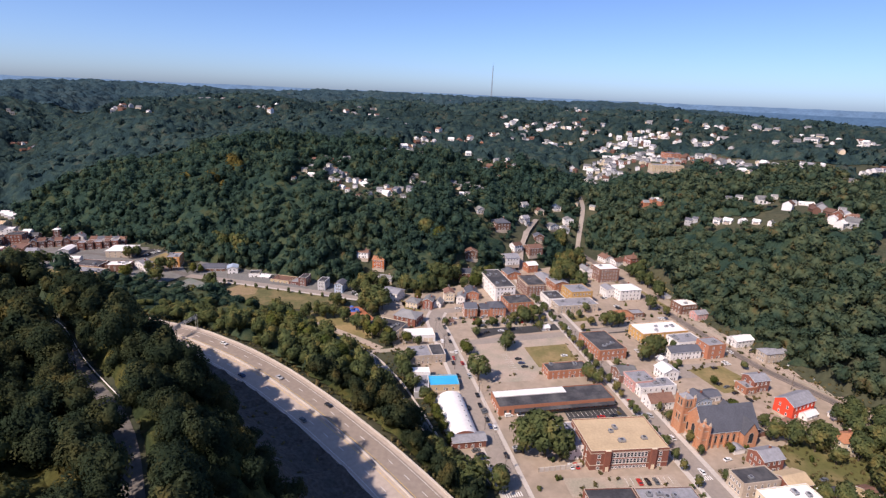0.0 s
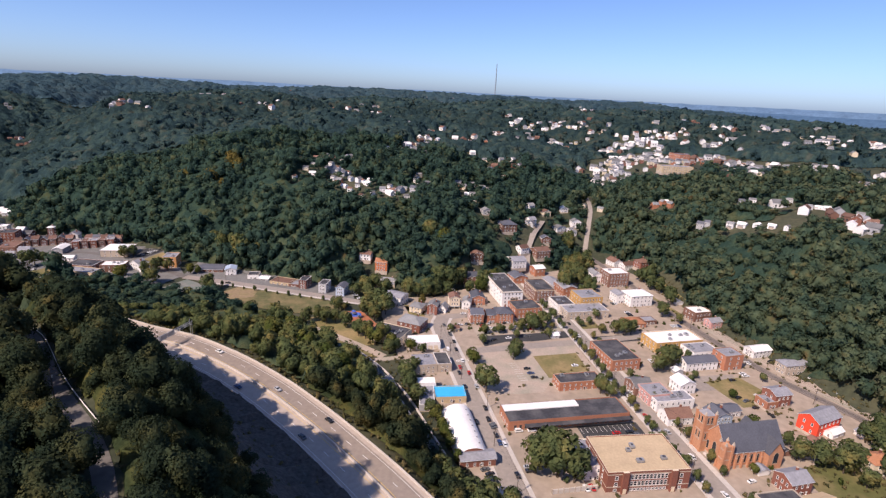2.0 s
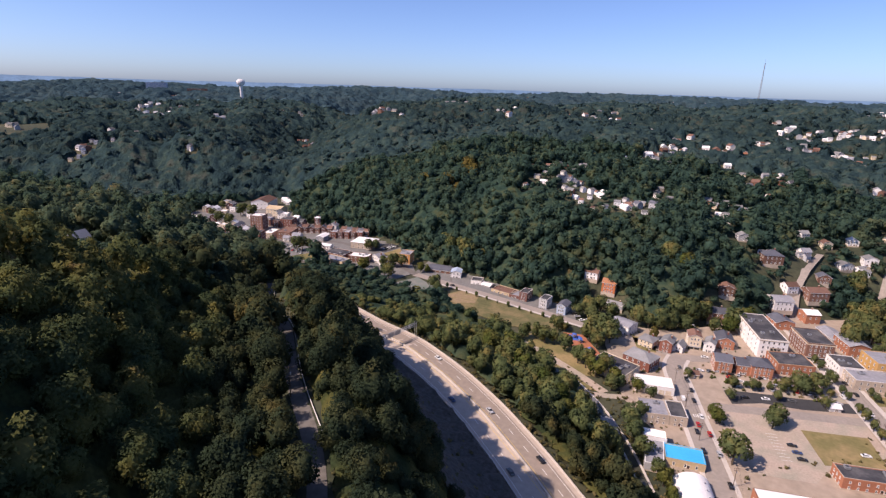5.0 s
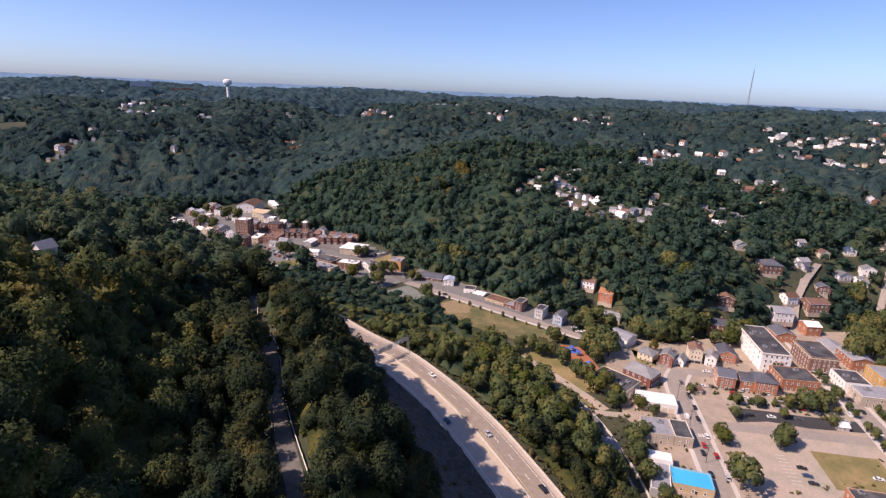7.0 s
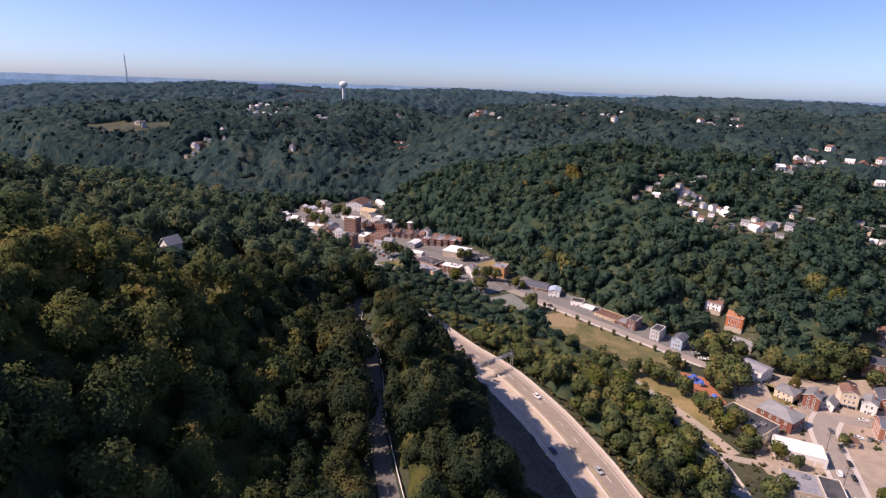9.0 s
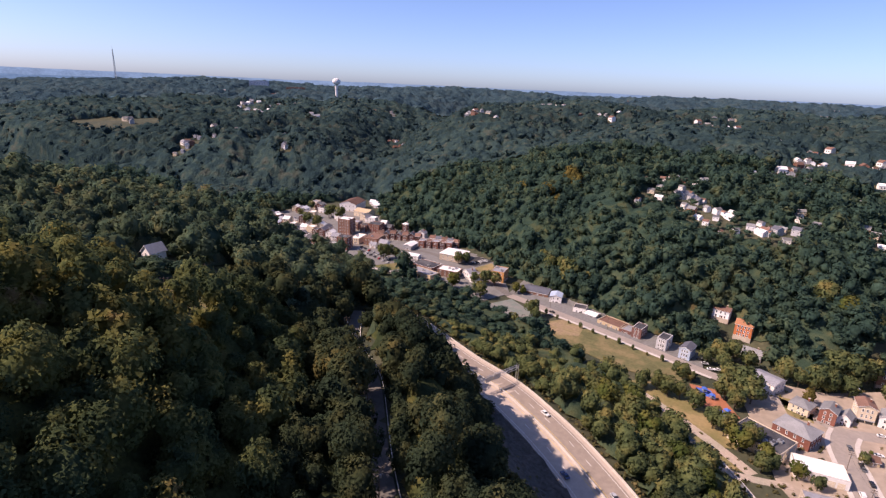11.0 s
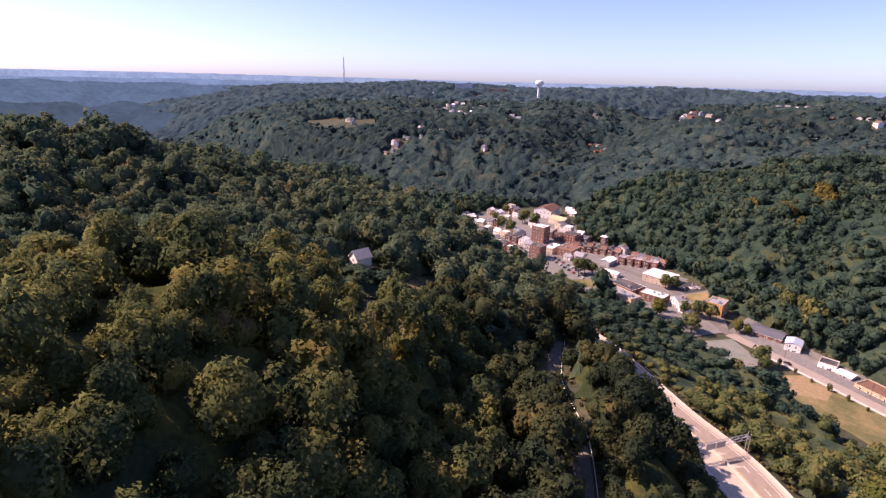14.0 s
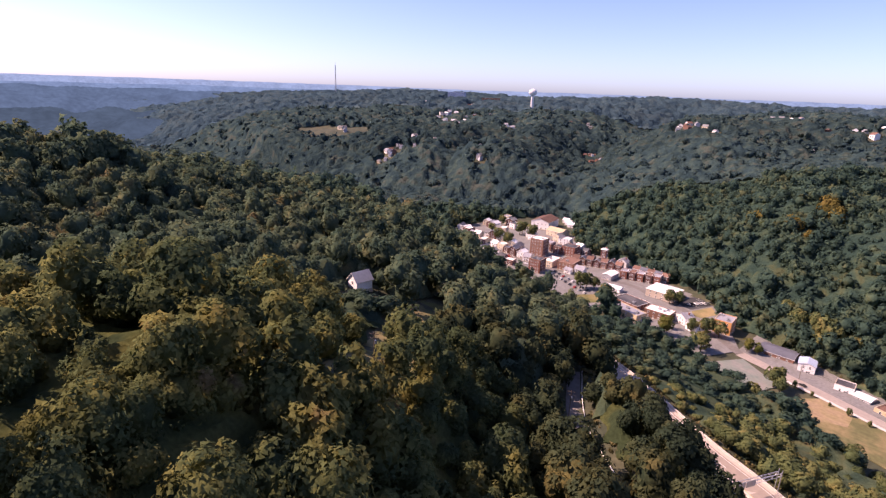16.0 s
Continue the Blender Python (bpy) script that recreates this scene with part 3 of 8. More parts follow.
def windows(parent, w, d, side, count, floors, storey, ww=1.1, wh=1.7, frame_mat="paint_white", sill=0.95, margin=1.2, arch=False, ground=True):
    wide = (w if side in (0, 2) else d) - 2 * margin
    data = window_mesh(ww, wh, frame_mat, arch)
    for floor in range(0 if ground else 1, floors):
        for i in range(count):
            x = -wide / 2 + wide * (i + 0.5) / count
            part("window", data, parent, m=face_pose(side, w, d, x, floor * storey + sill))


def flat_roof(parent, w, d, h, roof, wall, coping="stone", lip=0.6, units=0, seed=1):
    s = Solid()
    t = 0.35
    s.box(-w / 2, -d / 2, h, w / 2, -d / 2 + t, h + lip, wall, coping)
    s.box(-w / 2, d / 2 - t, h, w / 2, d / 2, h + lip, wall, coping)
    s.box(-w / 2, -d / 2 + t, h, -w / 2 + t, d / 2 - t, h + lip, wall, coping)
    s.box(w / 2 - t, -d / 2 + t, h, w / 2, d / 2 - t, h + lip, wall, coping)
    part("parapet", s, parent)
    s = Solid()
    s.box(-w / 2 + t, -d / 2 + t, h, w / 2 - t, d / 2 - t, h + 0.12, roof)
    part("roof", s, parent)
    rng = random.Random(seed)
    for _ in range(units):
        a, b = rng.uniform(0.9, 1.8), rng.uniform(0.8, 1.4)
        x, y = rng.uniform(-w * 0.35, w * 0.35), rng.uniform(-d * 0.3, d * 0.3)
        s = Solid()
        s.box(-a, -b, 0, a, b, 0.2, "dark_steel")
        s.box(-a * 0.9, -b * 0.9, 0.2, a * 0.9, b * 0.9, 1.2, "steel")
        s.tube((0, 0, 1.2), (0, 0, 1.35), b * 0.6, b * 0.6, "dark_steel", 10)
        part("roof_unit", s, parent, "grey rooftop air unit", m=pose(x, y, h + 0.12, 0, 0, rng.choice((0, 90))))


def gable_roof(parent, w, d, h, rise, roof, over=0.45, axis="x"):
    """Two pitched slabs with a ridge along the axis."""
    s = Solid()
    a, b = (w, d) if axis == "x" else (d, w)
    put = (lambda x, y, z: (x, y, z)) if axis == "x" else (lambda x, y, z: (-y, x, z))
    k = rise / (b / 2)
    t = 0.22
    for sg in (-1, 1):
        lo, hi = (sg * (b / 2 + over), h - over * k), (0, h + rise)
        q = [(-a / 2 - over, *lo), (a / 2 + over, *lo), (a / 2 + over, *hi), (-a / 2 - over, *hi)]
        up = [put(x, y, z + t) for x, y, z in q]
        dn = [put(x, y, z) for x, y, z in q]
        if sg > 0:
            up, dn = up[::-1], dn[::-1]
        s.face(up, roof)
        s.face(dn[::-1], "paint_white")
        for i in range(4):
            j = (i + 1) % 4
            s.face([dn[i], dn[j], up[j], up[i]], "paint_white")
    part("roof", s, parent)


def gable_walls(s, w, d, h, rise, axis, wall):
    """The triangles of wall under a pitched roof, added to the wall's own mesh."""
    a, b = (w, d) if axis == "x" else (d, w)
    put = (lambda x, y, z: (x, y, z)) if axis == "x" else (lambda x, y, z: (-y, x, z))
    for sg in (-1, 1):
        tri = [put(sg * a / 2, -b / 2, h), put(sg * a / 2, b / 2, h), put(sg * a / 2, 0, h + rise)]
        s.face(tri if sg > 0 else tri[::-1], wall)


def hip_roof(parent, w, d, h, rise, roof, over=0.5):
    s = Solid()
    x, y = w / 2 + over, d / 2 + over
    r = max(0.3, (w - d) / 2)
    low = [(-x, -y, h), (x, -y, h), (x, y, h), (-x, y, h)]
    if w >= d:
        p, q = (-r, 0, h + rise), (r, 0, h + rise)
        s.face([low[0], low[1], q, p], roof), s.face([low[1], low[2], q], roof)
        s.face([low[2], low[3], p, q], roof), s.face([low[3], low[0], p], roof)
    else:
        r = (d - w) / 2
        p, q = (0, -r, h + rise), (0, r, h + rise)
        s.face([low[0], low[1], p], roof), s.face([low[1], low[2], q, p], roof)
        s.face([low[2], low[3], q], roof), s.face([low[3], low[0], p, q], roof)
    s.face([(px, py, h - 0.02) for px, py, _ in reversed(low)], "paint_white")
    part("roof", s, parent)


def chimney(parent, x, y, z0, z1, mat="brick_red", r=0.45):
    s = Solid()
    s.box(-r, -r, z0, r, r, z1, mat)
    s.box(-r - 0.1, -r - 0.1, z1, r + 0.1, r + 0.1, z1 + 0.2, "stone")
    part("chimney", s, parent, m=pose(x, y, 0))


FOOT = []                        # plots of buildings: x, y, half the longer side


def block(name, label, category, x, y, w, d, h, rot=14, z=None, wall="brick_red", roof="flat", roof_mat="tar", floors=2, win=(4, 3, 0, 3),
          frame_mat="paint_white", units=1, ww=1.1, wh=1.7, coping="stone", rise=2.5, axis="x", cornice=None, shop=False, door=True, group=""):
    """A building on a rectangular plan: walls, roof, windows side by side (front, right, back, left), a door."""
    z = gz(x, y) if z is None else z
    FOOT.append((x, y, max(w, d) / 2))
    b = thing(name, label, category, pose(x, y, z, 0, 0, rot), group)
    s = Solid()
    s.box(-w / 2, -d / 2, -3.0, w / 2, d / 2, h, wall)
    if cornice:
        s.box(-w / 2 - 0.25, -d / 2 - 0.25, h - 0.7, w / 2 + 0.25, d / 2 + 0.25, h - 0.2, cornice)
    s.box(-w / 2 - 0.12, -d / 2 - 0.12, -3.0, w / 2 + 0.12, d / 2 + 0.12, 0.5, "stone")
    if roof == "gable":
        gable_walls(s, w, d, h, rise, axis, wall)
    part("wall", s, b)
    storey = h / floors
    for side in range(4):
        if win[side]:
            windows(b, w, d, side, win[side], floors, storey, ww, min(wh, storey * 0.6), frame_mat, sill=storey * 0.28, ground=not (shop and side == 0))
    if shop:
        s = Solid()
        n = max(2, int(w / 3.5))
        for i in range(n):
            x0 = -w / 2 + 0.5 + (w - 1) * i / n
            s.box(x0 + 0.15, -0.1, 0.5, x0 + (w - 1) / n - 0.15, 0, storey * 0.75, "glass")
        s.box(-w / 2, -0.35, storey * 0.78, w / 2, 0, storey * 0.95, "paint_grey")
        part("shopfront", s, b, "dark glazed shopfront", m=pose(0, -d / 2, 0))
    elif door:
        part("door", door_mesh(1.2, 2.2), b, m=face_pose(0, w, d, w * 0.08, 0.05))
    if roof == "flat":
        flat_roof(b, w, d, h, roof_mat, wall, coping, units=units, seed=int(abs(x * 7 + y)))
    elif roof == "gable":
        gable_roof(b, w, d, h, rise, roof_mat, axis=axis)
        if units:
            chimney(b, w * 0.22, d * 0.12, h, h + rise + 0.9)
    else:
        hip_roof(b, w, d, h, rise, roof_mat)
        if units:
            chimney(b, w * 0.18, d * 0.2, h, h + rise + 0.8)
    return b


def strip(name, line, half, mat, label, category, lift=0.08, kind="structure", follow=False, shift=0.0, thick=0.25):
    """A road or path along a polyline; heights from its third column, from the ground, or zero."""
    pts = []
    for a, b in zip(line[:-1], line[1:]):
        n = max(1, int(math.hypot(b[0] - a[0], b[1] - a[1]) / 6))
        pts += [[a[k] + (b[k] - a[k]) * i / n for k in range(len(a))] for i in range(n)]
    pts.append(list(line[-1]))
    p = np.array(pts, float)
    for _ in range(3):
        p[1:-1] = (p[:-2] + 2 * p[1:-1] + p[2:]) / 4
    way = np.gradient(p[:, :2], axis=0)
    way /= np.linalg.norm(way, axis=1)[:, None]
    nrm = np.stack([-way[:, 1], way[:, 0]], 1)
    mid = p[:, :2] + nrm * shift
    z = ground_z(mid[:, 0], mid[:, 1]) if follow else (p[:, 2] if p.shape[1] > 2 else np.zeros(len(p)))
    s = Solid()
    l, r = mid + nrm * half, mid - nrm * half
    for i in range(len(p) - 1):
        a, b = (*l[i], z[i] + lift), (*l[i + 1], z[i + 1] + lift)
        c, d = (*r[i + 1], z[i + 1] + lift), (*r[i], z[i] + lift)
        s.face([d, c, b, a], mat)
        s.face([a, b, (*b[:2], b[2] - thick), (*a[:2], a[2] - thick)], mat)
        s.face([c, d, (*d[:2], d[2] - thick), (*c[:2], c[2] - thick)], mat)
    return one_mesh(name, s, label, category, kind=kind)


def sheet(name, outline, mat, label, category, lift=0.06, kind="structure"):
    s = Solid()
    if sum((b[0] - a[0]) * (b[1] + a[1]) for a, b in zip(outline, outline[1:] + outline[:1])) > 0:
        outline = outline[::-1]
    s.prism(outline, -0.3, lift, mat)
    return one_mesh(name, s, label, category, kind=kind)


def draped(name, line, off0, off1, mat, label, category, rough=0.0, lift=0.15, seed=1):
    """A band laid over the slope beside a polyline, between two distances from it."""
    rng = np.random.default_rng(seed)
    pts = []
    for a, b in zip(line[:-1], line[1:]):
        n = max(1, int(math.hypot(b[0] - a[0], b[1] - a[1]) / 3))
        pts += [[a[k] + (b[k] - a[k]) * i / n for k in range(2)] for i in range(n)]
    pts.append(list(line[-1][:2]))
    p = np.array(pts, float)
    for _ in range(6):
        p[1:-1] = (p[:-2] + 2 * p[1:-1] + p[2:]) / 4
    way = np.gradient(p, axis=0)
    way /= np.linalg.norm(way, axis=1)[:, None]
    nrm = np.stack([-way[:, 1], way[:, 0]], 1)
    offs = np.linspace(off0, off1, int(abs(off1 - off0) / 2.2) + 2)
    grid = p[:, None] + nrm[:, None] * offs[None, :, None]
    z = ground_z(grid[..., 0].ravel(), grid[..., 1].ravel()).reshape(grid.shape[:2]) + lift
    z += rng.uniform(-rough, rough, (len(p), 1)) + rng.uniform(-rough, rough, z.shape) * 0.6
    n, k = len(offs), (np.arange(len(p) - 1)[:, None] * len(offs) + np.arange(len(offs) - 1)).ravel()
    faces = np.stack([k, k + 1, k + 1 + n, k + n], 1)
    if off1 > off0:
        faces = faces[:, ::-1]
    d = bpy.data.meshes.new(name)
    d.from_pydata(np.concatenate([grid.reshape(-1, 2), z.reshape(-1, 1)], 1).tolist(), [], faces.tolist())
    d.materials.append(M[mat])
    return tagged(new(name, d), label, category, kind="structure")
# ---------------------------------------------------------------- ground, roads, yards
def ticks(edges):
    out = []
    for lo, hi, step in edges:
        out += list(np.arange(lo, hi, step))
    return np.array(out + [edges[-1][1]], float)


def land():
    xs = ticks([(-4900, -2600, 230), (-2600, -1000, 40), (-1000, -300, 14), (-300, 270, 5.5), (270, 700, 13), (700, 2600, 50), (2600, 4900, 230)])
    ys = ticks([(-1500, -100, 140), (-100, 60, 10), (60, 560, 5.5), (560, 1100, 12), (1100, 2600, 40), (2600, 4900, 230)])
    gx, gy = np.meshgrid(xs, ys)
    z = ground_z(gx.ravel(), gy.ravel())
    nx, ny = len(xs), len(ys)
    k = (np.arange(ny - 1)[:, None] * nx + np.arange(nx - 1)).ravel()
    faces = np.stack([k, k + 1, k + 1 + nx, k + nx], 1)
    d = bpy.data.meshes.new("ground")
    d.from_pydata(np.stack([gx.ravel(), gy.ravel(), z], 1).tolist(), [], faces.tolist())
    d.materials.append(M["soil"])
    d.polygons.foreach_set("use_smooth", [True] * len(faces))
    tagged(new("ground", d), "wooded hills round a flat valley floor", "ground", kind="structure")


land()
sheet("town_ground", [(266, 235), (232, 335), (208, 420), (196, 520), (170, 560), (60, 500), (-10, 440), (-60, 430), (-30, 330), (-8, 300), (2, 245), (30, 195), (62, 110), (300, 110)],
      "town_ground", "pale worn paving and dust between the buildings", "ground", 0.03)

# Streets: two long ones up the valley, cross streets, the valley road along the ball field.
STREET_A = [(60, 95), (36, 201), (18, 282), (-6, 388), (-2, 398)]
MAIN = [(150, 95), (130, 203), (112, 305), (98, 385), (86, 440), (76, 490), (80, 540), (108, 620), (120, 700)]
strip("road", STREET_A, 5.2, "asphalt", "worn grey asphalt street", "road", 0.09)
strip("road", MAIN[:6], 5.2, "asphalt", "worn grey asphalt main street lined with shops", "road", 0.1)
strip("road", MAIN[5:8], 4.4, "asphalt", "grey street that climbs out of the valley", "road", 0.5, follow=True)
strip("road", [(-2, 398), (30, 410), (60, 423), (90, 432)], 4.5, "asphalt", "worn asphalt cross street", "road", 0.11)
strip("road", [(18, 344), (95, 366), (106, 369), (180, 392)], 4.0, "asphalt", "worn asphalt cross street", "road", 0.12)
strip("road", [(112, 190), (20, 178)], 4.0, "asphalt", "worn asphalt cross street", "road", 0.12)
strip("road", [(-2, 398), (-30, 412), (-70, 420), (-92, 426), (-132, 436), (-179, 447), (-233, 458)],
      4.3, "asphalt", "pale valley road beside the ball field", "road", 0.1)
strip("road", [(-233, 458), (-300, 500), (-360, 512), (-430, 480), (-560, 476)], 3.4, "old_asphalt", "grey street through the lower town", "road", 0.1)
strip("road", [(158, 540), (150, 575), (172, 650), (186, 730)], 2.6, "asphalt", "narrow street that climbs the far slope", "road", 0.5, follow=True)
for side in (-1, 1):
    strip("pavement", STREET_A, 1.1, "pale_concrete", "pale concrete pavement with a raised kerb", "pavement", 0.2, shift=side * 6.4)
    strip("pavement", MAIN[:6], 1.4, "pale_concrete", "pale concrete pavement with a raised kerb", "pavement", 0.2, shift=side * 6.7)
strip("retaining_wall", [(-299, 444), (-280, 429), (-257, 420), (-241, 416), (-222, 409)], 0.45, "pale_concrete", "pale concrete wall along the creek at the foot of the woods", "wall", 1.5, follow=True, thick=3.0)
strip("pavement", [(-70, 416), (-92, 421), (-132, 431), (-179, 442), (-205, 446)], 1.2, "pale_concrete", "pale concrete pavement with a raised kerb", "pavement", 0.18)
strip("railway", [(300, 110), (262, 220), (240, 286), (218, 323), (204, 365), (190, 420), (180, 470), (172, 520), (158, 580)], 3.4, "ballast", "rusty railway on brown ballast", "railway", 0.35)
for side in (-0.75, 0.75):
    strip("rail", [(300, 110), (262, 220), (240, 286), (218, 323), (204, 365), (190, 420), (180, 470), (172, 520), (158, 580)], 0.08, "dark_steel", "rusty steel rail", "rail", 0.5, shift=side, thick=0.12)
strip("road", [(272, 222), (251, 286), (231, 322), (216, 365), (203, 418)], 4.0, "gravel", "pale gravel lane along the railway", "road", 0.12)

sheet("parking_lot", [(24, 343), (93, 362), (100, 318), (68, 312), (60, 296), (36, 291)], "gravel", "pale gravel parking lot", "parking lot", 0.07)
sheet("rubble_lot", [(20, 382), (60, 390), (88, 396), (89, 385), (62, 377), (24, 367)], "gravel", "pale rubble and gravel above the dark lot", "lot", 0.08)
sheet("parking_lot", [(24, 366), (40, 372), (62, 376), (90, 384), (93, 374), (64, 364), (44, 361), (28, 352)], "fresh_asphalt", "dark asphalt parking lot", "parking lot", 0.075)
sheet("parking_lot", [(72, 263), (106, 270), (109, 253), (75, 246)], "fresh_asphalt", "small dark asphalt parking lot", "parking lot", 0.075)
sheet("parking_lot", [(60, 208), (113, 214), (116, 202), (62, 196)], "gravel", "pale forecourt before the school", "forecourt", 0.07)
sheet("parking_lot", [(108, 376), (158, 388), (160, 378), (112, 366)], "fresh_asphalt", "dark asphalt yard", "yard", 0.075)
sheet("parking_lot", [(150, 322), (190, 330), (186, 312), (150, 305)], "asphalt", "worn asphalt yard behind the shops", "yard", 0.07)
sheet("lawn", [(60, 341), (91, 349), (94, 322), (66, 313)], "lawn", "dry mown lawn", "lawn", 0.14)
sheet("lawn", [(166, 318), (192, 326), (205, 298), (176, 290)], "lawn", "dry yellow lawn", "lawn", 0.1)
sheet("lawn", [(184, 480), (198, 428), (190, 410), (176, 470)], "lawn", "dry grass verge by the railway", "lawn", 0.12)
sheet("lawn", [(100, 400), (118, 404), (120, 393), (104, 389)], "lawn", "small dry lawn", "lawn", 0.12)
sheet("lawn", [(172, 236), (240, 262), (248, 236), (200, 200), (178, 204)], "grass", "rough grass below the houses", "lawn", 0.08)
sheet("ball_field", [(-192, 420), (-178, 441), (-130, 430), (-78, 418), (-84, 396), (-120, 392), (-160, 402)], "field", "dry mown ball field", "ball field", 0.12)
sheet("meadow", [(-1240, 592), (-1180, 625), (-1110, 640), (-1080, 612), (-1130, 560), (-1190, 535)], "field", "dry mown meadow on the far hill", "meadow", 0.5)
sheet("infield", [(-190, 420), (-178, 440), (-160, 436), (-158, 420), (-172, 412)], "infield", "bare orange infield dirt", "infield", 0.16)
sheet("sports_court", [(-240, 426), (-228, 452), (-198, 434), (-206, 407)], "court", "faded green sports court", "court", 0.12)
sheet("playground", [(-80, 400), (-66, 402), (-50, 378), (-58, 366), (-72, 384)], "play_orange", "orange rubber playground surface", "playground", 0.14)
sheet("playground_pad", [(-76, 398), (-68, 399), (-64, 392), (-71, 390)], "play_blue", "blue rubber playground pad", "playground", 0.18)
sheet("playground_pad", [(-62, 381), (-55, 379), (-54, 373), (-60, 373)], "play_blue", "blue rubber playground pad", "playground", 0.18)
strip("path", [(-112, 376), (-99, 369), (-78, 357), (-57, 343), (-40, 330)], 3.0, "gravel", "pale path beside the creek", "path", 0.12)
strip("creek", [(-120, 370), (-104, 362), (-82, 349), (-60, 334), (-40, 312), (-22, 282), (-8, 250), (10, 208), (30, 165)], 2.0, "water", "shallow dark creek in a concrete channel", "water", 0.1)
for side in (-2.6, 2.6):
    strip("creek_wall", [(-60, 334), (-40, 312), (-22, 282), (-8, 250), (10, 208), (30, 165)], 0.4, "pale_concrete", "pale concrete channel wall", "wall", 0.9, shift=side, thick=1.2)
strip("retaining_wall", [(-410, 432), (-380, 430), (-340, 436), (-310, 434), (-280, 424), (-250, 416), (-225, 404), (-205, 398)], 0.9, "pale_concrete", "pale concrete creek wall", "wall", 1.6, thick=2.0)

# Highway: concrete deck, median barrier, edge barriers, dashes.
strip("highway", HIGHWAY.tolist(), 12.4, "concrete", "pale concrete four-lane highway", "road", 0.0, shift=0.8, thick=0.6)
strip("carriageway", HIGHWAY.tolist(), 4.7, "worn_concrete", "worn brownish travel lanes of the highway", "road", 0.012, shift=6.2, thick=0.01)
for off, tall, wide in ((-11.4, 0.95, 0.25), (0.6, 0.85, 0.3), (13.0, 0.9, 0.25)):
    strip("barrier", HIGHWAY.tolist(), wide, "pale_concrete", "low pale concrete traffic barrier", "barrier", tall, shift=off, thick=0.95)
for off in (-1.2, 2.2, -9.4, 9.9):
    strip("edge_line", HIGHWAY.tolist(), 0.09, "yellow_line" if abs(off) < 5 else "paint_line", "painted edge line", "line", 0.03, shift=off, thick=0.01)


def dashes():
    p = np.array(HIGHWAY)
    for off in (-5.3, 6.0):
        s = Solid()
        for a, b in zip(p[:-1], p[1:]):
            run = math.hypot(*(b - a)[:2])
            u = (b - a) / run
            nrm = np.array([-u[1], u[0], 0])
            for k in range(int(run / 12)):
                q = a + u * (12 * k + 4) + nrm * off + np.array((0, 0, 0.012))
                e = q + u * 3.6
                w = nrm * 0.12
                s.face([tuple(q - w + (0, 0, 0.03)), tuple(e - w + (0, 0, 0.03)), tuple(e + w + (0, 0, 0.03)), tuple(q + w + (0, 0, 0.03))], "paint_line")
        one_mesh("lane_marking", s, "white dashed lane marking", "line", kind="structure")


dashes()
strip("road", HILL_ROAD.tolist(), 2.3, "old_asphalt", "narrow hillside road in the woods", "road", 0.05)
strip("guard_rail", HILL_ROAD[:9].tolist(), 0.07, "paint_white", "white guard rail along the hillside road", "guard rail", 0.75, shift=2.9, thick=0.35)

draped("rock_cut", HIGHWAY[4:12].tolist(), -11.9, -44.0, "rock", "grey-brown rock cut above the highway", "rock cut", rough=0.8, lift=1.3)
draped("bank", [(198, 515), (203, 482), (207, 448)], -5.0, 5.0, "lawn", "dry grass bank beside the railway", "bank", rough=0.2)
draped("clearing", POWER_CUT.tolist(), -8.0, 8.0, "grass", "rough grass under the power line", "clearing", rough=0.3)
sheet("lower_town_ground", [(-235, 462), (-262, 500), (-300, 541), (-345, 546), (-390, 562), (-450, 559), (-490, 588), (-520, 642), (-560, 664), (-588, 650), (-612, 590), (-606, 500), (-590, 468), (-490, 455), (-420, 438), (-325, 434), (-250, 418)],
      "lower_ground", "worn paving between the lower town houses", "ground", 0.04)
sheet("yard", [(-236, 460), (-205, 455), (-130, 440), (-76, 424), (-80, 446), (-125, 462), (-190, 484), (-240, 500)], "lower_ground", "worn gravel yards along the valley road", "yard", 0.05)
sheet("parking_lot", [(-308, 540), (-288, 528), (-294, 503), (-310, 508)], "fresh_asphalt", "dark asphalt parking lot behind the store", "parking lot", 0.09)
sheet("lawn", [(-359, 463), (-344, 453), (-353, 437), (-372, 441)], "grass", "green lawn before the lower town", "lawn", 0.1)
sheet("lawn", [(-28, 398), (-16, 398), (-18, 420), (-34, 418)], "lawn", "dry lawn beside a house", "lawn", 0.1)
sheet("lawn", [(-294, 492), (-287, 524), (-276, 512), (-280, 494)], "lawn", "dry grass beside the parking lot", "lawn", 0.1)
strip("path", [(-88, 333), (-74, 331), (-63, 324), (-54, 321), (-43, 325), (-24, 332)], 2.4, "gravel", "pale gravel track over the creek", "path", 0.16)
sheet("lawn", [(-86, 340), (-70, 350), (-46, 338), (-40, 330), (-62, 328)], "lawn", "dry grass by the creek", "lawn", 0.08)
sheet("parking_lot", [(218, 372), (236, 366), (254, 330), (262, 296), (252, 284), (238, 306), (226, 338)], "gravel", "wide pale gravel lot beside the railway", "parking lot", 0.1)


def bays(label, x, y, rot, n, gap=2.7, deep=5.0, z=0.16):
    """Painted lines of a row of parking bays."""
    s = Solid()
    for i in range(n + 1):
        s.box(i * gap - 0.08, 0, 0, i * gap + 0.08, deep, 0.012, "paint_line")
    one_mesh("bay_marking", s, label, "marking", kind="structure", m=pose(x, y, z, 0, 0, rot))


bays("faded white parking bay lines", 74.5, 257.0, 13, 11), bays("faded white parking bay lines", 52, 309, 103, 8), bays("faded white parking bay lines", 90, 205, 6, 8)
bays("faded white parking bay lines", -306, 536, -70, 9)


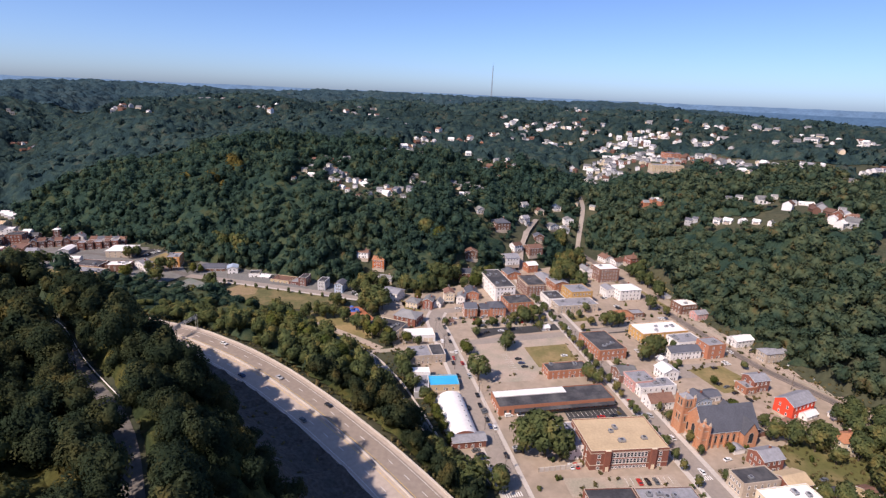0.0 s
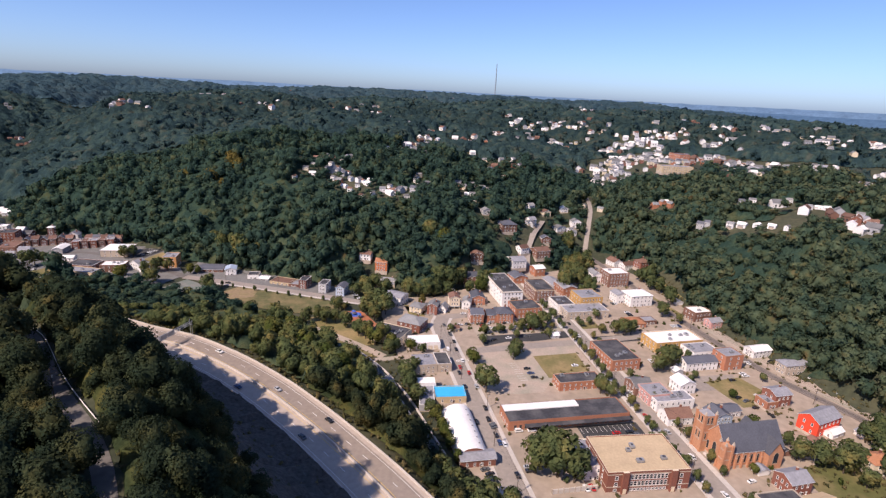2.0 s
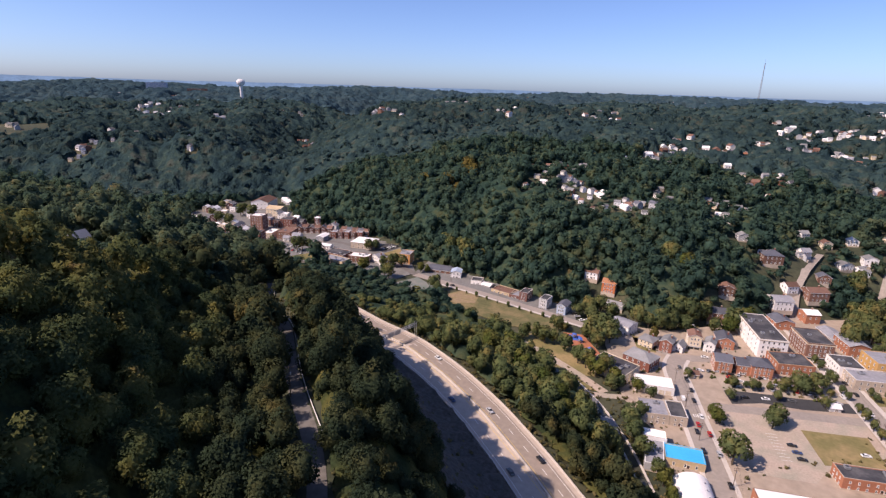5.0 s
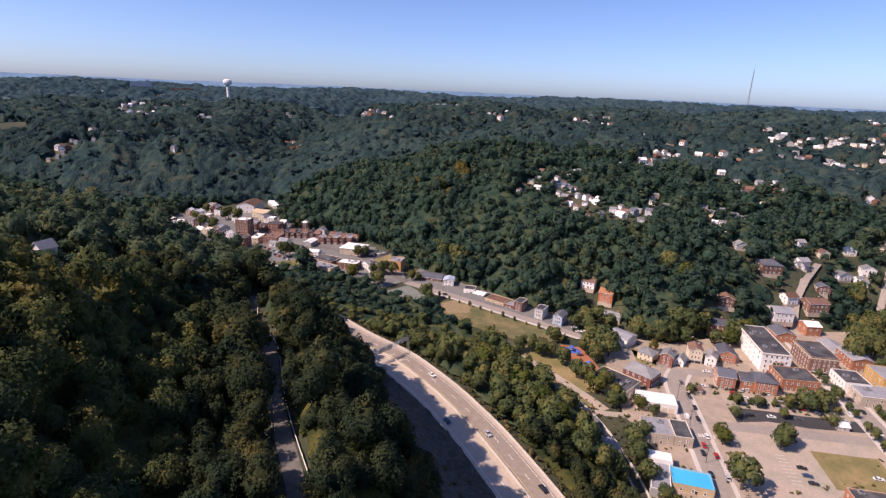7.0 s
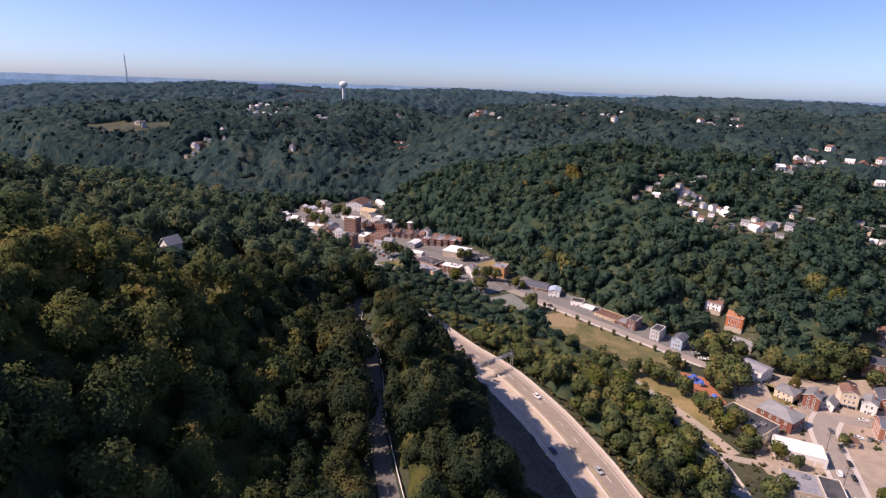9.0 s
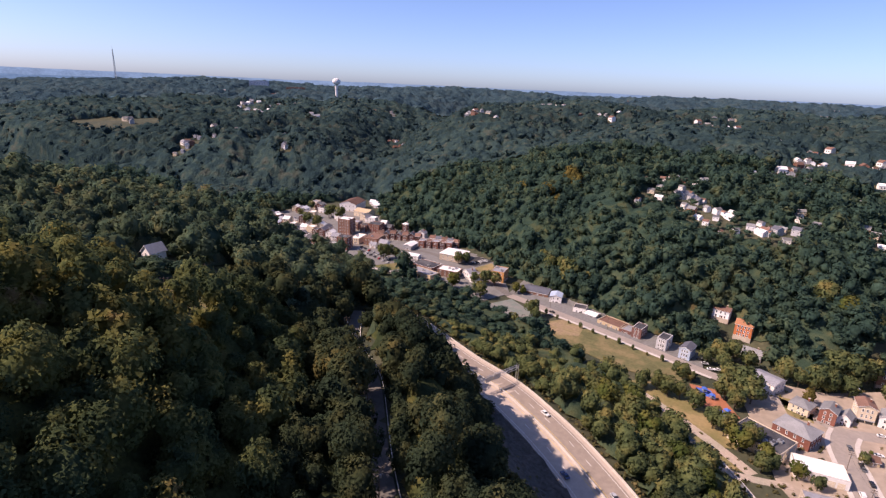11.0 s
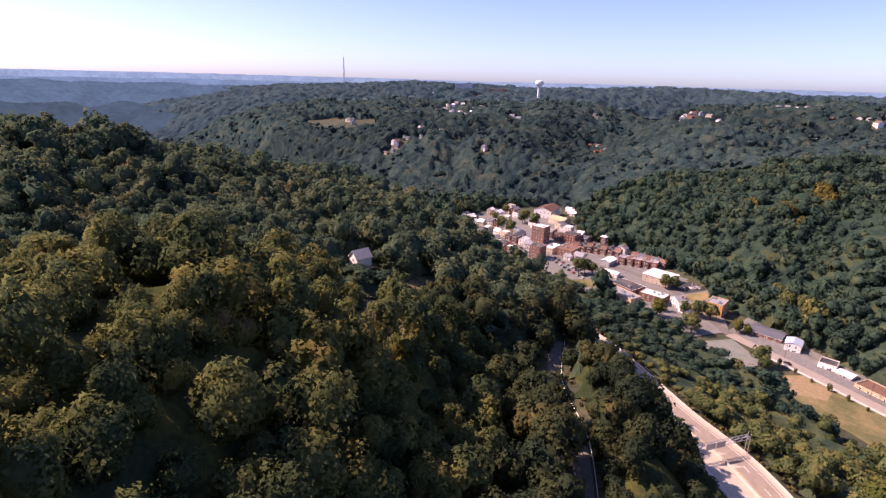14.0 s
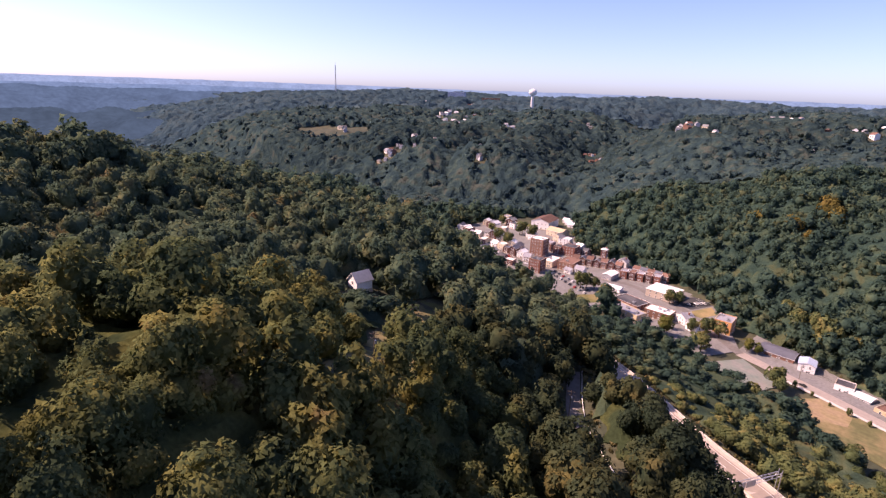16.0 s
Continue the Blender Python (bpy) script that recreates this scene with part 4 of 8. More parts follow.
def crossing(x, y, rot, n, z=0.215):
    """White bars of a street crossing."""
    s = Solid()
    for i in range(n):
        s.box(i * 1.1 - n * 0.55, -1.4, 0, i * 1.1 - n * 0.55 + 0.55, 1.4, 0.012, "paint_line")
    one_mesh("crossing", s, "worn white bars of a street crossing", "marking", kind="structure", m=pose(x, y, z - 0.09, 0, 0, rot))


crossing(101.5, 356, 12, 8), crossing(96, 378, 12, 8), crossing(88, 424, 12, 8), crossing(128, 212, 12, 8), crossing(36, 196, 14, 8), crossing(12, 330, 14, 8)
sheet("lawn", [(-112, 381), (-86, 394), (-74, 384), (-58, 362), (-46, 347), (-62, 342), (-92, 362)], "lawn", "patchy dry grass between the creek and the playground", "lawn", 0.06)
# ---------------------------------------------------------------- town: buildings block by block
block("shop", "low shop with a bright blue metal roof", "shop", 3.6, 284.8, 17.5, 11.5, 4.0, 8, wall="stucco_tan", roof_mat="metal_blue", floors=1, win=(3, 2, 0, 0), units=0, coping="metal_blue")
block("workshop", "low grey workshop with a pale flat roof", "workshop", -9.6, 281, 8.5, 22, 4.0, 4, wall="paint_grey", roof_mat="tar_grey", floors=1, win=(1, 0, 0, 4), units=2, coping="paint_white")
block("store_room", "white flat-roofed annex of a workshop", "annex", -10.5, 293, 11, 7, 5.4, 8, wall="paint_white", roof_mat="membrane", floors=1, win=(2, 0, 0, 1), units=0)
block("shop", "two-storey pale brick shop with a grey flat roof", "shop", -13.2, 318.3, 14.5, 15.5, 5.6, 14, wall="stone", roof_mat="tar_grey", floors=2, win=(4, 0, 0, 3), units=1, ww=0.9, wh=1.1)
block("shop", "two-storey pale brick shop with a black flat roof", "shop", -1.6, 321.2, 9, 15.5, 5.6, 14, wall="stone", roof_mat="tar", floors=2, win=(2, 3, 0, 0), units=0, coping="paint_white", ww=0.9, wh=1.1)
b = block("fire_station", "white fire station with a row of garage doors", "fire station", -14.7, 348.1, 21.5, 12.5, 5.0, 11, wall="paint_white", roof_mat="membrane", floors=1, win=(0, 2, 0, 0), units=0, door=False)
for i in range(5):
    s = Solid()
    s.box(-1.5, -0.08, 0, 1.5, 0, 3.3, "stucco_cream")
    for k in range(1, 5):
        s.box(-1.5, -0.12, k * 0.66 - 0.04, 1.5, -0.08, k * 0.66 + 0.04, "paint_white")
    part("garage_door", s, b, "cream panelled garage door", m=pose(-7.6 + 3.8 * i, -6.25, 0.1))
block("municipal_building", "long cream building with a dark flat roof", "municipal building", -38.9, 357.8, 25, 18.5, 6.0, -22, wall="stucco_cream", roof_mat="tar", floors=2, win=(6, 4, 0, 2), units=5)
block("brick_house", "dark red brick house with a grey hipped roof", "house", -24.4, 376.3, 18, 14.5, 7.0, -22, wall="brick_red", roof="hip", roof_mat="shingle_grey", rise=3.2, win=(4, 4, 0, 3))
block("brick_house", "bright orange brick house among the trees on the slope", "house", -59.9, 478.4, 11, 9.5, 8.6, -6, wall="brick_bright", roof="gable", roof_mat="shingle_orange", rise=2.6, floors=3, win=(4, 3, 0, 3))
block("bungalow", "low pale green house below the orange one", "house", -52, 466, 13, 8, 4, -10, wall="paint_grey", roof="gable", roof_mat="shingle_grey", rise=1.6, floors=1, win=(3, 2, 0, 2))
block("white_house", "white cottage on the wooded slope", "house", -76, 486, 11, 8, 6, -8, wall="paint_white", roof="gable", roof_mat="shingle_brown", rise=2.2, win=(3, 2, 0, 2))
block("apartment_house", "white and maroon apartment house with a pale metal roof", "house", -41.3, 425.2, 15.5, 13, 7.6, -24, wall="paint_white", roof="gable", roof_mat="tar_grey", rise=1.6, floors=2, win=(5, 3, 0, 3), units=0)
block("tan_house", "tan two-storey house with a grey roof", "house", -22.3, 408.7, 10.2, 11, 5.6, -20, wall="stucco_cream", roof="hip", roof_mat="shingle_grey", rise=2.4, win=(3, 3, 0, 2))
block("row_house", "narrow red brick row house", "house", -9.8, 407.5, 8, 11, 8, -12, wall="brick_red", roof="gable", roof_mat="shingle_grey", rise=2, axis="y", floors=3, win=(2, 3, 0, 3))
block("cottage", "small white gabled cottage", "house", -1.9, 410.7, 6, 9, 4.6, -14, wall="paint_white", roof="gable", roof_mat="shingle_grey", rise=2.6, axis="y", win=(2, 2, 0, 2), units=0)
block("town_house", "tall cream town house", "house", 6.4, 421.7, 8.6, 10.7, 10, 7, wall="stucco_cream", roof="gable", roof_mat="shingle_brown", rise=1.8, axis="y", floors=3, win=(3, 3, 0, 3), shop=True)
block("white_house", "narrow white house beside a brick one", "house", 17, 421.5, 7, 11, 7, -8, wall="paint_white", roof="gable", roof_mat="shingle_grey", rise=2, axis="y", win=(2, 3, 0, 3))
block("brick_house", "orange brick house with a slate roof", "house", 26, 434, 11, 14, 7, 7, wall="brick_orange", roof="gable", roof_mat="slate", rise=2.6, axis="y", win=(3, 4, 0, 4))
b = block("theatre", "large white theatre block with a black roof", "theatre", 49.3, 449.5, 18, 46, 14, 14, wall="paint_white", roof_mat="tar", floors=4, win=(5, 8, 0, 6), units=5, cornice="stone", ww=1.3)
s = Solid()
# the recess's shade is put in as a flat dark pane
s.box(-3.0, -0.12, 0.2, 3.0, 0, 8.4, "glass")
s.box(-3.4, -0.3, 8.4, 3.4, 0, 9.0, "stone")
for e in (-3.2, -1.0, 1.0, 3.2):
    s.box(e - 0.2, -0.3, 0.2, e + 0.2, -0.12, 8.4, "stone")
part("entrance", s, b, "tall entrance recess drawn as dark glass between stone piers", m=pose(1.5, -23.0, 0))
block("brick_block", "four-storey brick commercial block with cream trim", "commercial block", 80.7, 451.8, 17, 26, 12.5, 14, wall="brick_brown", roof_mat="tar", floors=4, win=(5, 6, 0, 7), cornice="stucco_cream", shop=True, units=1)
block("row_house", "orange brick row house", "house", 23.2, 394.9, 10, 13, 8.5, 8, wall="brick_orange", roof="gable", roof_mat="slate", rise=2.4, floors=3, win=(3, 3, 0, 4))
block("row_house", "low orange brick row house", "house", 34.7, 398.1, 8, 12, 7, 10, wall="brick_orange", roof="gable", roof_mat="slate", rise=2, win=(2, 0, 0, 2))
block("row_house", "orange brick row house with a mansard of slate", "house", 44.6, 399, 12.5, 13, 8.5, 12, wall="brick_orange", roof="hip", roof_mat="slate", rise=3, floors=3, win=(4, 3, 0, 2))
block("shop", "two-storey orange brick shop with a dark roof", "shop", 63.7, 415.7, 22, 18, 7.5, 16, wall="brick_orange", roof_mat="tar", win=(6, 4, 0, 4), coping="stucco_tan", units=1)
block("store_row", "long pale store row with patched roofs", "shops", 112, 416.5, 36, 16, 6.6, 14, wall="stone", roof_mat="tar_grey", win=(9, 4, 0, 4), units=4, coping="paint_white")
block("store_row", "white stuccoed shop on the main street", "shops", 96, 428.5, 15, 18, 7.6, 14, wall="paint_white", roof_mat="tar", win=(4, 3, 0, 5), units=2)
block("brick_block", "tan brick block with a weathered roof", "commercial block", 118.5, 437, 20, 19, 11.5, 15, wall="brick_yellow", roof_mat="tar_grey", floors=3, win=(6, 4, 0, 4), units=3)
block("warehouse", "tall brick warehouse with a white roof", "warehouse", 160, 497.5, 21, 17, 13.5, 15, wall="brick_brown", roof_mat="membrane", floors=4, win=(6, 4, 0, 4), units=1, ww=1.4)
block("white_house", "white clapboard house beside a warehouse", "house", 143, 505, 9, 14, 9, 15, wall="paint_white", roof="gable", roof_mat="shingle_grey", rise=2.4, axis="y", win=(3, 4, 0, 4))
block("brick_house", "brick house on the back street", "house", 107, 466.9, 13, 20, 8.6, 16, wall="brick_orange", roof="gable", roof_mat="tar_grey", rise=2, axis="y", win=(3, 4, 0, 5))
block("shed_row", "grey roofed sheds behind the main street", "shed", 100, 485, 12, 22, 5, 18, wall="paint_grey", roof="gable", roof_mat="tar_grey", rise=1.6, axis="y", floors=1, win=(2, 3, 0, 4), units=0)
block("white_house", "large white house with a hipped roof", "house", 165.5, 449, 21, 15, 10, 16, wall="paint_white", roof="hip", roof_mat="membrane", rise=3, floors=3, win=(5, 4, 0, 4))
block("white_house", "white wing of a large house", "house", 150.5, 452.5, 9.5, 11, 8, 16, wall="paint_white", roof="gable", roof_mat="tar_grey", rise=1.8, axis="y", win=(2, 3, 0, 3), units=0)
block("bungalow", "low bungalow with an orange tiled roof", "house", 147.9, 402.7, 15, 13, 3.6, 12, wall="brick_orange", roof="hip", roof_mat="shingle_orange", rise=3, floors=1, win=(4, 3, 0, 3), units=0)
block("garage_block", "low brown brick garage", "garage", 161, 408, 11, 9, 3.4, 12, wall="brick_brown", roof_mat="tar_grey", floors=1, win=(3, 2, 0, 0), units=0)
block("store", "large tan store with a wide white roof", "store", 164, 368.2, 38, 18, 7.4, 15, wall="brick_yellow", roof_mat="membrane", win=(8, 4, 0, 4), units=4, coping="membrane")
block("brick_block", "long orange brick block with a patched roof", "commercial block", 114.6, 341.5, 20.5, 29, 7.6, 15, wall="brick_orange", roof_mat="tar", win=(5, 0, 0, 8), units=3)
block("hall", "white hall with a blue-grey roof", "hall", 169, 337.2, 24, 10, 6, 14, wall="paint_white", roof="gable", roof_mat="slate", rise=2.2, win=(7, 3, 0, 3), units=0)
block("hall", "white hall with a pale flat roof", "hall", 178, 354, 21, 14, 6.4, 15, wall="paint_white", roof_mat="tar_grey", win=(5, 3, 0, 3), units=3)
block("brick_block", "tall plain orange brick block", "commercial block", 190.5, 341, 14.5, 12, 10.5, 16, wall="brick_orange", roof_mat="tar_grey", floors=3, win=(2, 3, 0, 2), units=1)
block("stone_house", "pale stone house by the railway lane", "house", 233.3, 337.5, 21, 9, 7.4, 14, wall="stone", roof="hip", roof_mat="tar_grey", rise=1.8, win=(5, 3, 0, 3))
block("brick_house", "white house at the foot of the woods", "house", 222, 360, 16, 9, 5.5, 18, wall="paint_white", roof="gable", roof_mat="membrane", rise=2, win=(4, 2, 0, 2), units=0)
block("office", "low brick office with a dark flat roof", "office", 81.7, 305.6, 28, 10.5, 5.6, 13, wall="brick_orange", roof_mat="tar", floors=2, win=(7, 0, 0, 3), units=3, ww=0.9, wh=1.2)

# The long brick works with its white strip of roof.
b = block("works", "long brick works with a black roof and white edge strip", "factory", 66.6, 270.4, 69, 16, 5.6, 12, wall="brick_orange", roof_mat="tar", floors=1, win=(0, 3, 0, 4), units=0, door=False, coping="brick_brown")
s = Solid()
s.box(-34, 1.9, 0, 9, 7.6, 0.5, "membrane")
part("roof_strip", s, b, "white membrane strip of roof", m=pose(0, 0, 5.75))
for i in range(22):
    part("window", window_mesh(1.5, 2.6, "brick_brown"), b, m=face_pose(0, 69, 16, -31.0 + 2.95 * i, 1.2))
s = Solid()
s.box(-30, -3.2, 3.9, 30, 0, 4.2, "tar", "tar")
part("canopy", s, b, "dark canopy over the loading side", m=pose(4, -8.0, 0))

# Brick school with stone bands and tall grouped windows.
SCH = (91.5, 229.5, 39.5, 26.0)
school = block("school", "two-storey red brick school with a gravel roof and stone trim", "school", *SCH, 10.5, 8, wall="brick_red", roof_mat="gravel_roof", floors=3, win=(0, 4, 0, 3), coping="stucco_cream", units=4, door=False)
for k, sill in enumerate((1.0, 3.6, 7.0)):
    for i in range(10):
        part("window", window_mesh(1.5, 1.2 if k == 0 else 2.4, "paint_white"), school, "tall white-framed window with a stone head", m=face_pose(0, SCH[2], SCH[3], -8.1 + 1.8 * i, sill))
    for e in (-15.5, 15.5):
        part("window", window_mesh(1.6, 1.2 if k == 0 else 1.9, "paint_white"), school, m=face_pose(0, SCH[2], SCH[3], e, sill))
s = Solid()
for zz in (3.0, 9.6):
    s.box(-SCH[2] / 2 - 0.12, -SCH[3] / 2 - 0.12, zz, SCH[2] / 2 + 0.12, SCH[3] / 2 + 0.12, zz + 0.35, "stone")
for e in (-11.6, 11.6):
    s.box(e - 1.4, -SCH[3] / 2 - 1.2, 0, e + 1.4, -SCH[3] / 2, 11.4, "brick_red", "stucco_cream")
    s.box(e - 0.8, -SCH[3] / 2 - 1.3, 0.2, e + 0.8, -SCH[3] / 2 - 1.2, 2.8, "stucco_cream")
part("stone_band", s, school, "pale stone bands and entrance bays")
block("school_wing", "lower white-walled wing of the school", "school wing", 69.0, 231.5, 9, 20, 7.6, 8, wall="paint_white", roof_mat="tar_grey", win=(2, 0, 0, 3), units=2, coping="stucco_cream")
s = Solid()
s.box(-11, -0.3, 0, 11, 0.3, 2.3, "pale_concrete")
for i in range(9):
    s.box(-11 + 2.7 * i, -0.45, 0, -10.6 + 2.7 * i, 0.45, 2.6, "stone")
one_mesh("yard_wall", s, "pale panelled concrete yard wall", "wall", m=pose(60, 214, 0, 0, 0, 12))


def church():
    c = thing("church", "orange brick gothic church with a slate roof and square tower", "church", pose(150.8, 246.0, 0.3, 0, 0, 12) @ Matrix.Diagonal((0.9, 0.9, 0.98, 1)))
    s = Solid()
    s.box(-18, -9, -1, 18, 9, 9, "brick_church")
    s.box(-18.15, -9.15, -1, 18.15, 9.15, 1.0, "stone")
    gable_walls(s, 36, 18, 9, 10.5, "x", "brick_church")
    part("wall", s, c)
    gable_roof(c, 36, 18, 9, 10.5, "slate", over=0.5, axis="x")
    # cross gable near the east end
    s = Solid()
    s.box(6, -12.5, -1, 15, 12.5, 8.5, "brick_church")
    s.face([(6, -12.5, 8.5), (15, -12.5, 8.5), (10.5, -12.5, 14.5)], "brick_church")
    s.face([(15, 12.5, 8.5), (6, 12.5, 8.5), (10.5, 12.5, 14.5)], "brick_church")
    part("transept", s, c)
    s = Solid()
    for sg in (-1, 1):
        q = [(10.5 + sg * 5.0, -12.9, 8.1), (10.5, -12.9, 14.8), (10.5, 12.9, 14.8), (10.5 + sg * 5.0, 12.9, 8.1)]
        s.face(q if sg < 0 else q[::-1], "slate")
        s.face([(x, y, z - 0.25) for x, y, z in (q[::-1] if sg < 0 else q)], "slate")
    part("transept_roof", s, c)
    for x in (-13.5, -9.5, -5.5, -1.5, 2.5):
        part("window", window_mesh(1.5, 4.6, "stone", True), c, "pointed window with stone surround", m=pose(x, -9, 2.4))
    part("window", window_mesh(3.2, 6.4, "stone", True), c, "large pointed window", m=pose(10.5, -12.5, 2.6))
    for y in (-5, 0, 5):
        part("window", window_mesh(1.8 if y else 3.0, 5.0 if y else 7.0, "stone", True), c, m=pose(-18, y, 2.5, 0, 0, 270))
    for x in (-15.5, -11.5, -7.5, -3.5, 0.5, 4.5):
        s = Solid()
        s.box(-0.45, -1.0, -1, 0.45, 0, 5.5, "brick_church", "stone")
        s.box(-0.4, -0.6, 5.5, 0.4, 0, 7.8, "brick_church", "stone")
        part("buttress", s, c, m=pose(x, -9, 0))
    for sx, sy, tall in ((-18.5, 9.5, 20.5), (-18.5, -8.5, 13.5)):
        t = Solid()
        r = 3.4 if sy > 0 else 2.2
        t.box(-r, -r, -1, r, r, tall, "brick_church")
        for zz in (6, 11, 15.5):
            if zz < tall:
                t.box(-r - 0.15, -r - 0.15, zz, r + 0.15, r + 0.15, zz + 0.35, "stone")
        for ex in (-r, r):
            for ey in (-r, r):
                t.box(ex - 0.6, ey - 0.6, -1, ex + 0.6, ey + 0.6, tall + 0.8, "brick_church", "stone")
                k = [(ex - 0.6, ey - 0.6), (ex + 0.6, ey - 0.6), (ex + 0.6, ey + 0.6), (ex - 0.6, ey + 0.6)]
                for i in range(4):
                    t.face([(*k[i], tall + 0.8), (*k[(i + 1) % 4], tall + 0.8), (ex, ey, tall + 3.0)], "stone")
        w = part("tower", t, c, m=pose(sx, sy, 0))
        if sy > 0:
            roof = Solid()
            k = [(-r, -r), (r, -r), (r, r), (-r, r)]
            for i in range(4):
                roof.face([(*k[i], tall), (*k[(i + 1) % 4], tall), (0, 0, tall + 2.6)], "tar_grey")
            part("tower_roof", roof, w, "pale metal tower roof")
            for zz, hh in ((15.8, 4.0), (7.0, 3.6)):
                for side in (0, 1, 3):
                    for e in (-1.2, 1.2):
                        part("window", window_mesh(1.1, hh, "stone", True), w, m=face_pose(side, 2 * r, 2 * r, e, zz))
    s = Solid()
    for k in range(4):
        s.box(-1.5 - 0.35 * k, -4, 0, -1.15 - 0.35 * k, 4, 0.8 - 0.2 * k, "pale_concrete")
    part("steps", s, c, "pale concrete entrance steps", m=pose(-18.3, 0, 0))


church()


def arched_hall():
    q = thing("arched_hall", "white arched hall with a curved roof and red brick front", "hall", pose(11.0, 250.5, 0, 0, 0, 12))
    s = Solid()
    r, n, half = 8.2, 18, 19.0
    arc = [(r * math.cos(math.pi * i / n), 6.6 * math.sin(math.pi * i / n)) for i in range(n + 1)]
    for a, b in zip(arc[:-1], arc[1:]):
        s.face([(a[0], -half, a[1]), (a[0], half, a[1]), (b[0], half, b[1]), (b[0], -half, b[1])], "membrane")
    part("curved_roof", s, q)
    s = Solid()
    for y in (-half + 0.05, half - 0.05):
        s.face([(x, y, z) for x, z in (arc if y > 0 else arc[::-1])], "brick_red")
    part("end_wall", s, q)
    for i in range(1, 8):
        x, z = arc[6]
        s = Solid()
        s.box(-0.3, -0.3, -0.2, 0.3, 0.3, 0.4, "tar_grey")
        part("roof_vent", s, q, m=pose(x, -half + i * 4.7, z))
    f = block("shop", "low red brick front building with a sloping dark roof", "shop", 16.6, 230.0, 17.0, 7, 4.4, 12, wall="brick_red", roof="gable", roof_mat="tar_grey", rise=1.4, floors=1, win=(4, 2, 0, 2), units=0)


arched_hall()

# East of the main street.
block("shop", "pink and white shop row", "shops", 124.5, 294, 15, 13, 7, 14, wall="paint_pink", roof_mat="tar_grey", win=(4, 2, 0, 4), units=2)
block("shop", "white fronted shop row with a pale roof", "shops", 131.5, 288, 24, 10, 6.4, 13, wall="paint_white", roof_mat="tar_grey", win=(6, 2, 0, 3), units=4, coping="paint_white")
block("white_house", "white gabled house behind the shops", "house", 146.2, 306.4, 11, 10, 6.6, 15, wall="paint_white", roof="gable", roof_mat="membrane", rise=2.6, axis="y", win=(3, 3, 0, 3), units=0)
block("white_house", "white house with a dark red roof", "house", 128.6, 273.5, 15, 10, 5.0, 12, wall="paint_white", roof="gable", roof_mat="shingle_brown", rise=3.4, win=(4, 2, 0, 2))
block("row_house", "brick house beside the shops", "house", 118.5, 303.5, 12, 12, 6, 14, wall="brick_brown", roof="gable", roof_mat="shingle_grey", rise=2.4, win=(3, 2, 0, 3))
block("brick_house", "blue-grey house with a slate roof behind the church", "house", 150.5, 271.5, 11, 10, 8, 14, wall="paint_blue", roof="gable", roof_mat="slate", rise=2.6, axis="y", floors=3, win=(4, 3, 0, 3))
block("white_house", "low white house with a dark roof", "house", 162.5, 283, 11, 8, 4, 15, wall="paint_white", roof="gable", roof_mat="slate", rise=1.6, floors=1, win=(3, 2, 0, 2), units=0)
block("brick_house", "red brick house by the railway", "house", 197.3, 296, 11.5, 10, 8, 15, z=1, wall="brick_red", roof="gable", roof_mat="tar_grey", rise=2, win=(3, 2, 0, 2))
block("annex", "low grey-roofed annex with a pale porch", "annex", 190, 292.5, 8, 9, 4.4, 15, z=1, wall="brick_orange", roof_mat="tar_grey", floors=1, win=(2, 0, 0, 2), units=1)
block("barn", "bright red painted house with a grey roof", "house", 206.4, 271.7, 20, 11, 8.4, 26, z=1, wall="paint_red", roof="gable", roof_mat="tar_grey", rise=3.2, axis="x", floors=2, win=(5, 2, 0, 2), units=0)
block("porch", "small white shed beside the red house", "shed", 211.0, 265.2, 10, 4.5, 3.2, 26, z=1, wall="paint_white", roof="gable", roof_mat="membrane", rise=1.6, floors=1, win=(1, 1, 0, 1), units=0)
block("cream_house", "cream house with an orange roof among trees", "house", 212.5, 238, 12, 10, 6.6, 4, z=1.5, wall="stucco_cream", roof="hip", roof_mat="shingle_orange", rise=2.6, win=(3, 3, 0, 3))
block("brick_house", "brick house with a pale grey roof", "house", 162.1, 222.8, 12, 10, 7.4, 15, wall="brick_red", roof="gable", roof_mat="tar_grey", rise=2.4, win=(3, 3, 0, 3))
block("shop", "shop block with a dark flat roof and pale front", "shops", 147.3, 206.5, 19.5, 10, 7.4, 12, wall="stone", roof_mat="tar", win=(5, 3, 0, 4), units=1)
block("tan_house", "brick house with a tan roof", "house", 165.8, 208, 13, 11, 5.4, 16, wall="brick_red", roof="gable", roof_mat="gravel_roof", rise=2.2, win=(3, 3, 0, 3), units=0)
block("shop", "cream block with a white flat roof", "shops", 157, 196.0, 26, 9, 6.4, 12, wall="stucco_cream", roof_mat="membrane", win=(6, 3, 0, 3), units=2, coping="membrane")
block("garage_block", "low building with a dark patched roof", "garage", 77.5, 190.0, 22, 12, 5.4, 6, wall="brick_red", roof_mat="tar", win=(5, 2, 0, 2), units=0)
block("garage_block", "low workshops with grey patched roofs", "workshop", 102.7, 191.5, 27, 13, 5.4, 6, wall="brick_brown", roof_mat="tar_grey", win=(6, 2, 0, 2), units=5)
block("depot", "brown brick depot by the railway with a white roof", "depot", 206.5, 421.5, 17, 13, 8, 18, wall="brick_brown", roof_mat="membrane", win=(5, 3, 0, 3), units=1)
block("row_house", "pink house at the edge of the woods", "house", 212, 406, 11, 8, 6, 18, wall="paint_pink", roof="gable", roof_mat="tar_grey", rise=2, win=(3, 2, 0, 2))
